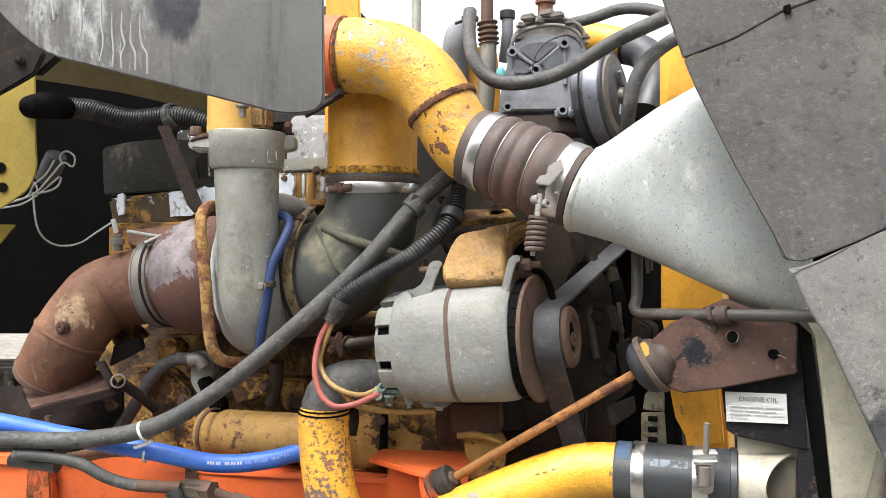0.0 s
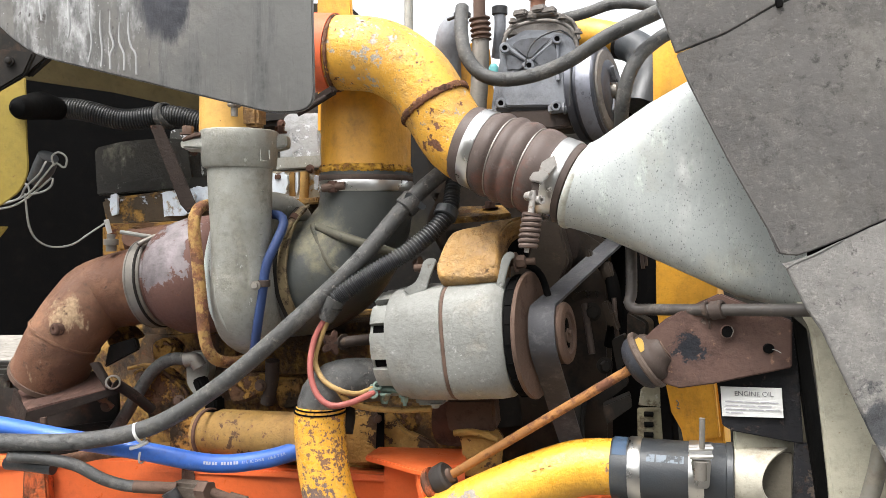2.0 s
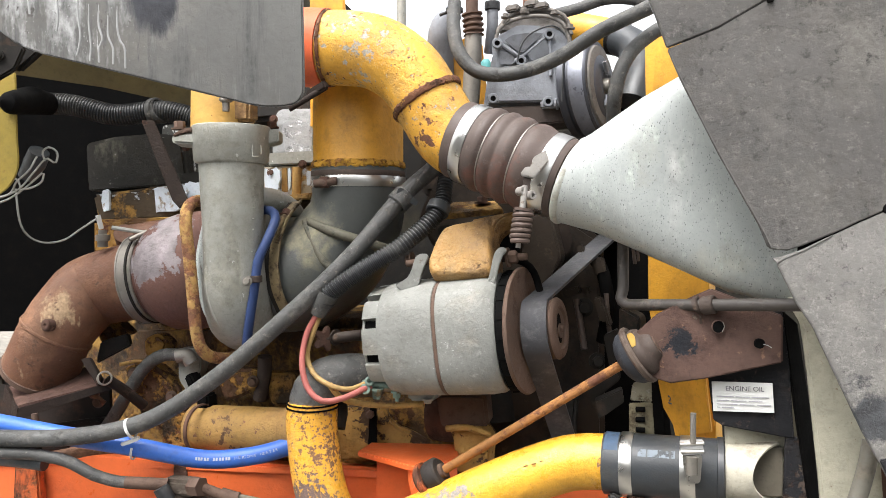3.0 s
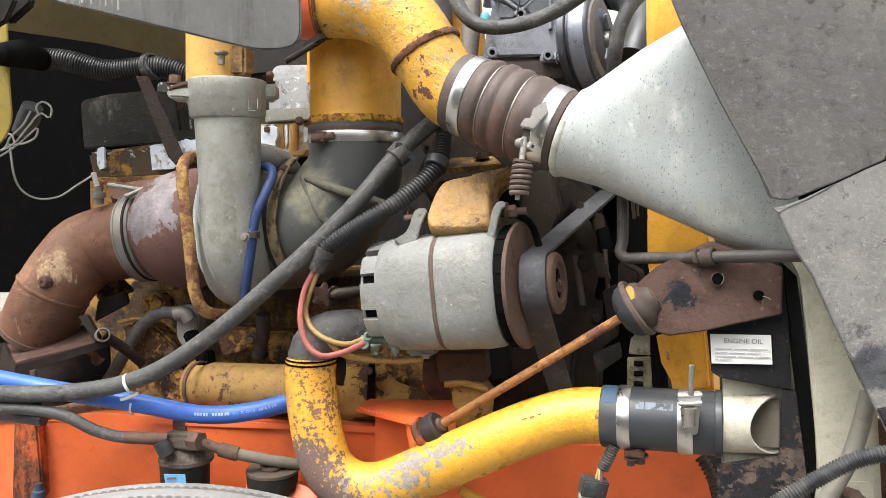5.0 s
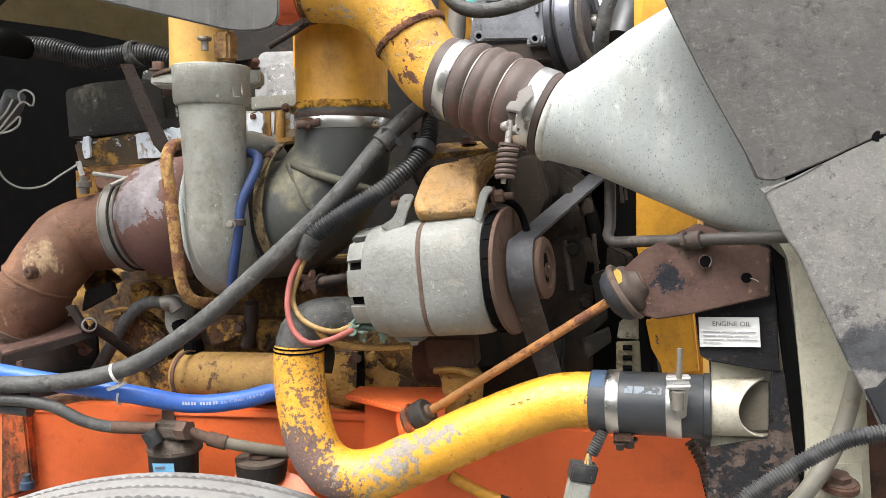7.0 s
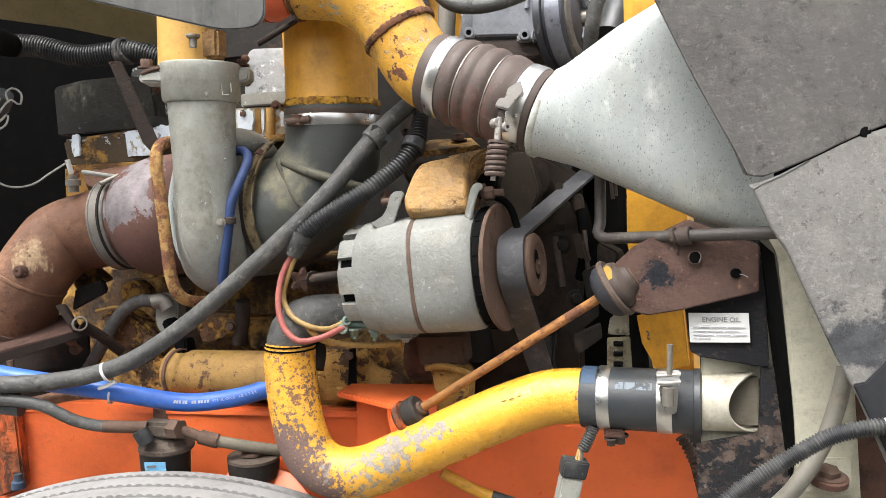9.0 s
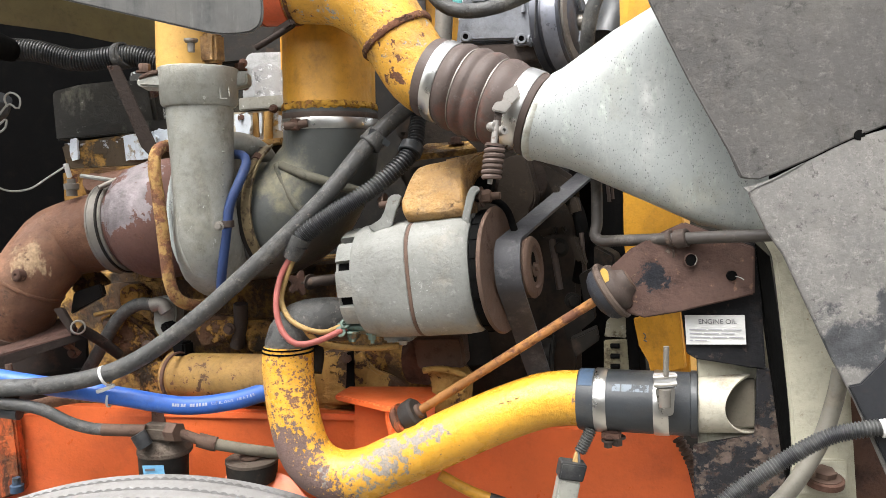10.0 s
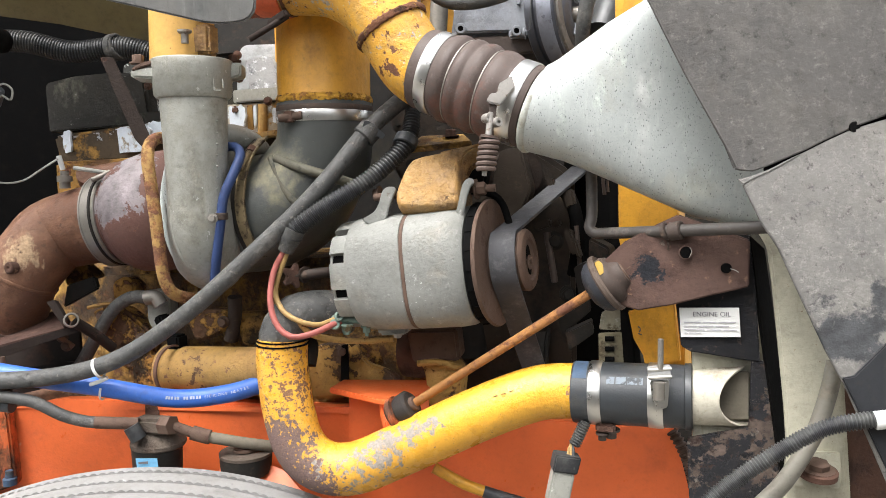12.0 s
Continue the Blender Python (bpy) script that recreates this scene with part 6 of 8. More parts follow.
part("shaft", tube([R0, R0.lerp(R1, 0.5), R1], 0.0074, n=18), rod_paint, rod, "rust-brown painted shaft")
part("rubber_bush", lathe([(-0.014, 0.006), (-0.014, 0.0243), (-0.008, 0.027), (0.008, 0.027), (0.012, 0.023), (0.012, 0.006)], R0.lerp(R1, 0.02), RA_, 36), bush_rubber, rod, "black rubber bush")
part("rubber_bush", lathe([(-0.026, 0.006), (-0.026, 0.024), (-0.021, 0.034), (-0.013, 0.0405), (-0.004, 0.0425), (-0.004, 0.006)], R1, RA_, 40), bush_dark, rod, "blue-black rubber bush")
part("seat_washer", lathe([(-0.030, 0.006), (-0.030, 0.026), (-0.024, 0.031), (-0.016, 0.030), (-0.014, 0.006)], R0.lerp(R1, 0.02), RA_, 32), orange_rust, rod, "chipped orange seat washer")
part("sleeve_nut", lathe([(0.010, 0.006), (0.010, 0.013), (0.018, 0.012), (0.020, 0.006)], R0.lerp(R1, 0.02), RA_, 16), rust_disc, rod)
part("cup_washer", lathe([(-0.004, 0.01), (-0.004, 0.0435), (-0.001, 0.0462), (0.004, 0.0462), (0.0065, 0.0435), (0.0045, 0.040), (0.0045, 0.01)], R1, RA_, 48), cup_brown, rod, "rusty brown cup washer")
part("outer_bush", lathe([(0.004, 0.01), (0.004, 0.037), (0.012, 0.0375), (0.019, 0.034), (0.022, 0.028), (0.028, 0.025), (0.034, 0.022), (0.036, 0.012), (0.036, 0.006)], R1, RA_, 40), iron_brown, rod, "dirty brown rubber bush")
part("stud", tube([R1, R1 + RA_ * 0.066], 0.0075, n=14), rust_disc, rod)
part("nut", hexbolt(R1 + RA_ * 0.036, RA_, 0.013, 0.012), rust_disc, rod)
md = V((-0.2187, 1.1688, 1.5711)) - R1
md = (md - RA_ * md.dot(RA_)).normalized()
part("yellow_mark", skin(bmesh.new(), [[R1 + RA_ * h + (md * math.cos(t) + RA_.cross(md) * math.sin(t)) * r for h, r in ((0.0065, 0.0376), (0.0065, 0.0381), (0.012 + 0.005 * math.cos(t * 4), 0.0384), (0.012 + 0.005 * math.cos(t * 4), 0.0374))] for t in (0.36 * (i - 5) / 5 for i in range(11))]), mark_yellow, rod, "dab of dull yellow paint")
tl = thing("dark_pipe_line", (-0.1159, 1.1885, 1.6189), "bent dark steel pipe line with a rusty clip", "pipe")
part("pipe", tube([(-0.2469, 1.2471, 1.7173), (-0.2443, 1.2411, 1.6739), (-0.2427, 1.2349, 1.6349), (-0.2449, 1.2299, 1.6203), (-0.2358, 1.2283, 1.6111), (-0.2110, 1.2212, 1.6121), (-0.1159, 1.1885, 1.6197), (0.0114, 1.1434, 1.6306)], 0.0088, n=18, step=0.006), pipe_brown, tl)
PX = (V((0.0114, 1.1434, 1.6306)) - V((-0.2110, 1.2212, 1.6121))).normalized()
cl = part("saddle_clip", band(V((-0.1159, 1.1885, 1.6197)) + PX * 0.006, PX + UP * 0.12, 0.0092, 0.019, 0.0042, 24), iron_brown, tl, "rusty saddle clip")
part("clip_strap", band(V((-0.1159, 1.1885, 1.6197)) - PX * 0.010, PX + UP * 0.35, 0.0092, 0.008, 0.0034, 24), iron_brown, cl)
part("clip_tab", slab([(-0.1313, 1.2169, 1.6130), (-0.1115, 1.2253, 1.6102), (-0.1157, 1.2219, 1.5954), (-0.1339, 1.2140, 1.5957)], 0.004, bevel=0.001), iron_brown, cl)
part("clip_bolt", tube([(-0.1334, 1.1985, 1.6037), (-0.1257, 1.2009, 1.5939), (-0.1310, 1.2071, 1.5699)], [0.006, 0.0055, 0.0035], n=10), cup_brown, cl)
part("clip_nut", hexbolt((-0.1213, 1.2033, 1.5987), AX, 0.008, 0.008), cup_brown, cl)

rad = thing("radiator", (-0.2107, 1.4241, 1.7172), "yellow painted radiator side", "radiator")
part("sheet", slab([(-0.2520, 1.4408, 2.0777), (-0.2222, 1.4209, 2.0611), (-0.1612, 1.4168, 2.0741), (-0.1155, 1.3888, 1.3699), (-0.1853, 1.4000, 1.3575), (-0.2360, 1.4293, 1.5861)], 0.03), yellow_plain, rad)
for a, b, c in (((-0.1981, 1.4019, 1.4362), (-0.1935, 1.4035, 1.4322), (-0.1960, 1.4018, 1.4264)), ((-0.1969, 1.4012, 1.4245), (-0.1932, 1.4026, 1.4225), (-0.1897, 1.4043, 1.4234))):
    part("stencil_stroke", tube([a, b, c], 0.0012, n=6), ink, rad, "small dark stencil stroke")
part("fold", slab([(-0.2233, 1.4095, 2.0637), (-0.1805, 1.4098, 1.9835), (-0.1764, 1.4108, 1.9594), (-0.2326, 1.4004, 1.9416)], 0.006), yellow_plain, rad)
part("crossbar", slab([(-0.2201, 1.4100, 1.4593), (-0.1315, 1.3639, 1.4887), (-0.1252, 1.3630, 1.3894), (-0.1752, 1.4053, 1.3654), (-0.2084, 1.4136, 1.4111)], 0.006), yellow_plain, rad)
# Near-black strip in place of the dark gap beside the yellow sheet.
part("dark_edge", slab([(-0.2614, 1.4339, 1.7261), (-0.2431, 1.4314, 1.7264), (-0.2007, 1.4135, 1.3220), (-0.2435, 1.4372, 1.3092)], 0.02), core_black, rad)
# Added sheet: its near-black covers the lit far wall where shade belongs.
sh = thing("front_dark_sheet", (-0.2957, 1.5139, 1.6385), "added near-black sheet for the dark engine front, with hoses", "shroud")
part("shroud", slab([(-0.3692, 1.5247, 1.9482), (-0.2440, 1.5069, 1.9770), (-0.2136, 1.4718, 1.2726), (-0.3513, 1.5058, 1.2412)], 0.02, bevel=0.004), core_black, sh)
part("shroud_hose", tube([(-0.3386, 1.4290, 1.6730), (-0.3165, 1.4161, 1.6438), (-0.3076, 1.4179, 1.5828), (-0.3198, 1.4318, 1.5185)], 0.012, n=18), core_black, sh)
part("shroud_bar", slab([(-0.3025, 1.3634, 1.5394), (-0.2810, 1.3628, 1.5509), (-0.2712, 1.3659, 1.5121), (-0.2921, 1.3660, 1.4826)], 0.02, corner=0.004, bevel=0.003), grime, sh)
part("shroud_bar", slab([(-0.3293, 1.3584, 1.4486), (-0.2758, 1.3627, 1.4847), (-0.2735, 1.3629, 1.4633), (-0.3214, 1.3610, 1.4210)], 0.02, corner=0.004, bevel=0.003), grime, sh)
part("shroud_bolt", hexbolt((-0.3166, 1.3770, 1.4914), -FWD, 0.010, 0.012), grime, sh)
part("shroud_bolt", hexbolt((-0.3472, 1.3994, 1.5823), -FWD, 0.012, 0.012), grime, sh)
pb = thing("slotted_bracket", (-0.2184, 1.2882, 1.4356), "tan slotted steel bracket", "bracket")
part("strip", slab([(-0.2412, 1.2834, 1.4442), (-0.2051, 1.2893, 1.4475), (-0.1999, 1.2892, 1.3812), (-0.2394, 1.2817, 1.3793)], 0.005), slot_tan, pb)
part("upper_strip", slab([(-0.2254, 1.2339, 1.4858), (-0.2160, 1.2389, 1.4944), (-0.1991, 1.2459, 1.4906), (-0.1975, 1.2434, 1.4593), (-0.2280, 1.2302, 1.4615)], 0.005, bevel=0.001), slot_cream, pb, "flaking cream upper plate")
for c in ((-0.2226, 1.2819, 1.4366), (-0.2223, 1.2814, 1.4201), (-0.2220, 1.2808, 1.4035)):
    part("slot", tube([V(c) - AX * 0.007, V(c) + AX * 0.007], 0.0042, n=12), core_black, pb)

# ---- orange frame ----
ch = thing("chassis_frame", (-0.8066, 1.2035, 1.1971), "orange painted machine chassis with dirt and rust", "chassis")
part("side_plate", slab([(-1.5655, 0.9739, 1.2728), (-1.2151, 1.1046, 1.2832), (-0.8744, 1.1973, 1.2854), (-0.6883, 1.2508, 1.2800), (-0.1320, 1.3990, 1.2596), (-0.0779, 1.4154, 1.0304), (-1.5765, 0.9567, 0.9588)], 0.03), orange_paint, ch)
part("top_flange", slab([(-1.7614, 1.0908, 1.2319), (-0.9724, 1.3815, 1.2336), (-0.7581, 1.4153, 1.2375), (-0.6833, 1.2421, 1.2809), (-0.8682, 1.1891, 1.2840), (-1.2070, 1.0973, 1.2817), (-1.5553, 0.9676, 1.2712)], 0.012, away=-UP), orange_paint, ch)
part("mount_shelf", slab([(-0.7119, 1.2178, 1.3237), (-0.7175, 1.2768, 1.3237), (-0.5654, 1.3346, 1.3237), (-0.5316, 1.2599, 1.3237), (-0.5667, 1.1850, 1.3237), (-0.5927, 1.1854, 1.3237)], 0.010, corner=[0.004, 0, 0, 0, 0.02, 0.02], away=-UP, bevel=0.002), orange_paint, ch)
part("shelf_web", slab([(-0.6843, 1.2399, 1.3123), (-0.6203, 1.2668, 1.3012), (-0.6181, 1.2588, 1.2147), (-0.6818, 1.2310, 1.2156)], 0.012, bevel=0.002), orange_paint, ch)
part("shelf_gusset", slab([(-0.5976, 1.1984, 1.3186), (-0.5771, 1.2051, 1.3169), (-0.5352, 1.2678, 1.3222), (-0.5254, 1.2440, 1.2623), (-0.5487, 1.1884, 1.2475), (-0.5756, 1.1794, 1.2745), (-0.5888, 1.1874, 1.3019)], 0.016, corner=0.006, bevel=0.003), orange_paint, ch)
part("mount_gusset", slab([(-0.8732, 1.0947, 1.1862), (-0.8763, 1.1383, 1.2098), (-0.7660, 1.1449, 1.1917), (-0.6854, 1.1253, 1.1409), (-0.8431, 1.0843, 1.1266)], 0.02, corner=0.01, bevel=0.004), orange_paint, ch)
part("rear_stiffener", slab([(-1.3431, 1.0116, 1.2776), (-1.3034, 1.0299, 1.2714), (-1.2920, 1.0295, 1.1246), (-1.3480, 1.0026, 1.1041)], 0.03, corner=0.01, bevel=0.004), orange_rust, ch, "rust-streaked stiffener")
part("riser", slab([(-1.0697, 1.1401, 1.3042), (-1.0467, 1.1508, 1.3037), (-1.0322, 1.1334, 1.2504), (-1.0550, 1.1228, 1.2509)], 0.01), rust_dark, ch, "rusty riser strap")

single("blue_plug", lathe([(0, 0.0), (0, 0.012), (0.012, 0.012), (0.014, 0.008), (0.026, 0.007), (0.026, 0)], (-1.2476, 0.9849, 1.1504), UP, 16), hose_blue, "small blue plug on the frame", "plug")
can = thing("fuel_strainer", (-0.9805, 1.0680, 1.2196), "black canister strainer with a grimy metal head", "filter")
part("bowl", lathe([(0, 0.0), (0, 0.036), (0.012, 0.0415), (0.064, 0.043), (0.066, 0)], (-0.9723, 1.0644, 1.1704), UP, 40), grime, can)
part("head", lathe([(0.0, 0.0), (0.0, 0.045), (0.003, 0.0475), (0.009, 0.0475), (0.012, 0.044), (0.022, 0.038), (0.032, 0.026), (0.036, 0.016), (0.036, 0)], (-0.9712, 1.0674, 1.2334), UP, 40), dust_brown, can, "dusty brown domed lid")
part("port_block", block((-0.9640, 1.0503, 1.2763), (0.070, 0.034, 0.028), AX, bevel=0.006), dust_brown, can)
part("elbow_nut", lathe([(0, 0.017), (0.022, 0.017), (0.022, 0.01)], (-0.9391, 1.0455, 1.2807), AX, 6), rust_disc, can)
part("vent_cap", tube([(-0.9803, 1.0153, 1.2820), (-0.9687, 1.0199, 1.2593)], 0.0135, n=16), conduit_black, can, "black vent cap")
part("sticker", slab([(-0.9707, 1.0122, 1.2279), (-0.9386, 1.0282, 1.2268), (-0.9372, 1.0282, 1.2091), (-0.9684, 1.0126, 1.2102)], 0.001, bevel=0), label_blue, can, "pale blue sticker")
part("sticker_line", slab([(-0.9650, 1.0124, 1.2226), (-0.9503, 1.0193, 1.2233), (-0.9504, 1.0191, 1.2194), (-0.9650, 1.0123, 1.2187)], 0.0006, bevel=0), ink, can)
rm = thing("rubber_mount", (-0.8238, 1.1188, 1.2132), "round black rubber engine mount with a bolt", "mount")
part("rubber", lathe([(-0.035, 0.0), (-0.035, 0.036), (-0.03, 0.043), (-0.008, 0.045), (0, 0.045), (0, 0)], (-0.8300, 1.1270, 1.2147), UP, 36), grime, rm)
part("cap_plate", lathe([(0, 0.0), (0, 0.046), (0.005, 0.046), (0.007, 0.03), (0.007, 0)], (-0.8300, 1.1270, 1.2157), UP, 36), dust_brown, rm, "dirty steel cap plate")
part("washer", lathe([(0, 0), (0, 0.02), (0.004, 0.02), (0.004, 0)], (-0.8286, 1.1225, 1.2246), UP, 24), rust_disc, rm)
part("bolt", hexbolt((-0.8286, 1.1227, 1.2297), UP, 0.013, 0.014), rust_disc, rm)
single("fuel_line", tube([(-0.9287, 1.0504, 1.2805), (-0.8983, 1.0640, 1.2680), (-0.8897, 1.0679, 1.2638)], 0.009, n=14), rust_disc, "rusty fuel line fitting", "pipe")
single("fuel_line", tube([(-0.8940, 1.0660, 1.2659), (-0.8748, 1.0747, 1.2596), (-0.8661, 1.0786, 1.2574)], 0.0125, n=14), rust_disc, "rusty crimped fuel line ferrule", "pipe")
single("fuel_line", tube([(-0.8722, 1.0758, 1.2585), (-0.8160, 1.1179, 1.2400), (-0.7592, 1.1713, 1.2216), (-0.6507, 1.2434, 1.2077)], 0.0098, n=16), throat, "olive-brown fuel line behind the pipe", "pipe")
single("fuel_line", tube([(-1.2387, 0.9080, 1.3381), (-1.1873, 0.9319, 1.3351), (-1.1315, 0.9520, 1.3257), (-1.0891, 0.9709, 1.3023), (-1.0589, 0.9900, 1.2893), (-1.0329, 1.0020, 1.2867)], 0.010, n=16), rubber_grey, "dusty grey fuel hose", "hose")
single("fuel_line", tube([(-1.0416, 0.9980, 1.2869), (-1.0113, 1.0120, 1.2853), (-0.9803, 1.0319, 1.2819)], 0.0105, n=16), rust_disc, "rusty fuel hose end", "pipe")
single("black_hose", tube([(-1.2768, 0.9335, 1.3151), (-1.2231, 0.9366, 1.3180), (-1.1777, 0.9466, 1.3152)], 0.012, n=16), rubber_black, "dusty hose stub along the frame", "hose")
single("brown_hose", tube([(-1.2509, 0.9893, 1.3024), (-1.2051, 1.0109, 1.3097), (-1.1591, 1.0328, 1.3212), (-1.1108, 1.0773, 1.3186), (-1.0438, 1.1192, 1.3080)], 0.0115, n=16), rust_pipe, "rust-brown hose behind the blue one", "hose")
single("sensor_line", tube([(-0.5046, 1.2122, 1.2070), (-0.4573, 1.2277, 1.1804), (-0.4188, 1.2395, 1.1659)], 0.0095, n=14), yellow_plain, "thin yellow pipe line under the charge pipe", "pipe")
single("sensor_line", tube([(-0.4241, 1.2372, 1.1680), (-0.3841, 1.2498, 1.1555), (-0.3304, 1.2688, 1.1407)], 0.0102, n=14), rubber_black, "black sleeve on the thin yellow line", "hose")
single("frame_hose", tube([(-0.1258, 1.3091, 1.2866), (-0.1114, 1.3094, 1.2639), (-0.0973, 1.3145, 1.2266), (-0.0842, 1.3181, 1.1611)], 0.0085, ridge=(0.008, 0.0014)), rust_disc, "brown ribbed hose beside the black panel", "hose")
plug = thing("wire_plug", (-0.2766, 1.1763, 1.2416), "hanging wire plug with a pale grey shell", "connector")
part("conduit", tube([(-0.2435, 1.2058, 1.3215), (-0.2512, 1.2015, 1.3012), (-0.2590, 1.1972, 1.2836)], 0.0088, ridge=(0.0042, 0.0010)), conduit_black, plug)
for k, m in ((0, wire_tan), (5, wire_tan), (10, conduit_black)):
    part("wire", tube([(-0.2622, 1.1959, 1.2890), V((-0.2656, 1.1882, 1.2749)) + AX * (0.0008 * k), V((-0.2672, 1.1812, 1.2546)) + AX * (0.001 * k)], 0.0022, n=8), m, plug)
part("socket", slab([(-0.2790, 1.1654, 1.2755), (-0.2429, 1.1821, 1.2694), (-0.2488, 1.1783, 1.2431), (-0.2834, 1.1624, 1.2492)], 0.03, corner=0.004, bevel=0.003), conduit_black, plug)
part("shell", slab([(-0.2824, 1.1651, 1.2502), (-0.2524, 1.1788, 1.2424), (-0.2612, 1.1727, 1.1914), (-0.2913, 1.1590, 1.1992)], 0.026, corner=0.004, bevel=0.003), cast_alu, plug, "pale grey shell")

# ---- engine behind ----
en = thing("engine_block", (-0.9875, 1.4566, 1.3608), "rusty yellow engine block caked in grime", "engine")
part("crankcase", block((-1.0976, 1.5247, 1.3092), (1.1, 0.34, 0.42), AX, bevel=0.02), block_dark, en)
for outline, mat_ in (([(-1.2465, 1.1842, 1.4353), (-1.2156, 1.1990, 1.4473), (-1.1816, 1.2037, 1.4428), (-1.1283, 1.2158, 1.3995), (-1.1253, 1.2148, 1.3368), (-1.1561, 1.1995, 1.3123), (-1.2040, 1.1891, 1.3358), (-1.2231, 1.1930, 1.3821)], block_flake),
                      ([(-1.1447, 1.1836, 1.3354), (-1.1070, 1.1910, 1.3573), (-1.0622, 1.2006, 1.3522), (-1.0512, 1.2033, 1.2895), (-1.0832, 1.1880, 1.2790), (-1.1418, 1.1828, 1.2789)], block_flake),
                      ([(-1.0472, 1.2324, 1.4235), (-1.0229, 1.2445, 1.4432), (-0.9664, 1.2598, 1.4418), (-0.9589, 1.2619, 1.4060), (-0.9769, 1.2532, 1.3973), (-1.0037, 1.2513, 1.3845), (-1.0298, 1.2388, 1.3782)], block_flake),
                      ([(-0.9629, 1.2721, 1.4332), (-0.8986, 1.2911, 1.4339), (-0.8992, 1.2885, 1.3735), (-0.9455, 1.2778, 1.3699)], block_flake),
                      ([(-0.7957, 1.2705, 1.3722), (-0.7666, 1.2844, 1.3825), (-0.7286, 1.2912, 1.3840), (-0.7152, 1.2968, 1.3666), (-0.7211, 1.2927, 1.3322), (-0.7193, 1.2917, 1.2836), (-0.7914, 1.2689, 1.2789)], peel_yellow),
                      ([(-0.7275, 1.3570, 1.3591), (-0.6787, 1.3692, 1.3716), (-0.6304, 1.3801, 1.3575), (-0.6423, 1.3728, 1.3112), (-0.7236, 1.3566, 1.3007)], block_flake),
                      ([(-1.3185, 1.1866, 1.5100), (-1.2911, 1.2003, 1.5350), (-1.2548, 1.2050, 1.5034), (-1.3129, 1.1881, 1.4821)], block_flake),
                      ([(-1.2397, 1.2335, 1.4887), (-1.2123, 1.2468, 1.5023), (-1.1863, 1.2472, 1.4835), (-1.1952, 1.2418, 1.4522), (-1.2362, 1.2338, 1.4536)], block_flake),
                      # This pad is dark, not yellow: the black gap below the exhaust, painted.
                      ([(-1.4008, 1.1187, 1.3174), (-1.2978, 1.1673, 1.3327), (-1.2593, 1.1734, 1.3114), (-1.2522, 1.1640, 1.2679), (-1.4023, 1.1157, 1.2593)], grime),
                      ([(-1.2358, 1.1502, 1.2848), (-1.0560, 1.1902, 1.2925), (-0.8857, 1.2476, 1.2947), (-0.8859, 1.2464, 1.2661), (-1.2364, 1.1488, 1.2552)], block_paint)):
    part("casting_pad", slab(outline, 0.05, corner=0.01, bevel=0.006), mat_, en, "flaking yellow casting")
part("casting_pad", slab([(-0.7239, 1.3111, 1.3737), (-0.7103, 1.3177, 1.3799), (-0.6999, 1.3202, 1.3605), (-0.6857, 1.3248, 1.3442), (-0.6559, 1.3367, 1.3331), (-0.6339, 1.3451, 1.3210), (-0.6335, 1.3437, 1.3060), (-0.7321, 1.3007, 1.3074), (-0.7293, 1.3063, 1.3502)], 0.06, corner=0.008, bevel=0.008), peel_yellow, en, "flaking yellow casting")
part("casting_pad", slab([(-0.7163, 1.3370, 1.3798), (-0.6844, 1.3513, 1.3837), (-0.6657, 1.3566, 1.3552), (-0.6833, 1.3471, 1.3381), (-0.7054, 1.3382, 1.3449)], 0.05, corner=0.006, bevel=0.006), block_flake, en, "flaking yellow casting")
# Flat near-black sheets paint the shade between the castings.
part("dark_gap", slab([(-0.6711, 1.3681, 1.3834), (-0.5988, 1.4003, 1.3889), (-0.5887, 1.3962, 1.3058), (-0.6591, 1.3655, 1.3068)], 0.01, bevel=0), core_black, en, "near-black sheet for shade between castings")
part("dark_gap", slab([(-0.7242, 1.2848, 1.3858), (-0.7135, 1.2897, 1.3878), (-0.7097, 1.2837, 1.3140), (-0.7243, 1.2774, 1.3143)], 0.01, bevel=0), core_black, en, "near-black strip between castings")
part("outlet_elbow", tube([(-0.7518, 1.1947, 1.4274), (-0.7383, 1.1874, 1.4055), (-0.7374, 1.1738, 1.3753)], [0.016, 0.022, 0.024], n=20), grime, en, "dark hose elbow in shadow")
part("grey_housing", slab([(-1.1272, 1.2139, 1.4806), (-1.0834, 1.2288, 1.4807), (-1.0800, 1.2289, 1.4424), (-1.0991, 1.2178, 1.3841), (-1.1243, 1.2127, 1.4151)], 0.04, corner=0.01, bevel=0.006), cast_alu, en, "grey cast housing")
part("dark_lug", block((-1.0479, 1.2084, 1.3808), (0.03, 0.03, 0.035), AX, bevel=0.004), core_black, en)
part("dark_lug", block((-1.0781, 1.2069, 1.4215), (0.02, 0.03, 0.028), AX + V((0, 0, 0.5)), bevel=0.004), core_black, en)
part("cross_rail", slab([(-1.2798, 1.1597, 1.4910), (-1.2319, 1.1827, 1.5072), (-1.2254, 1.1848, 1.4822), (-1.2869, 1.1547, 1.4458)], 0.02, bevel=0.003), grime, en)
part("gasket_edge", tube([(-1.2353, 1.1677, 1.4467), (-1.1999, 1.1845, 1.4540), (-1.1721, 1.1918, 1.4487)], 0.004, n=8), cooler_paint, en)
oc = part("oil_cooler", lathe([(-0.10, 0.0), (-0.10, 0.046), (-0.095, 0.05), (-0.085, 0.05), (-0.08, 0.045), (0.19, 0.045), (0.20, 0.03), (0.20, 0)], (-0.9731, 1.2084, 1.3348), AX, 40), cooler_paint, en, "ochre oil cooler tube with rust spots")
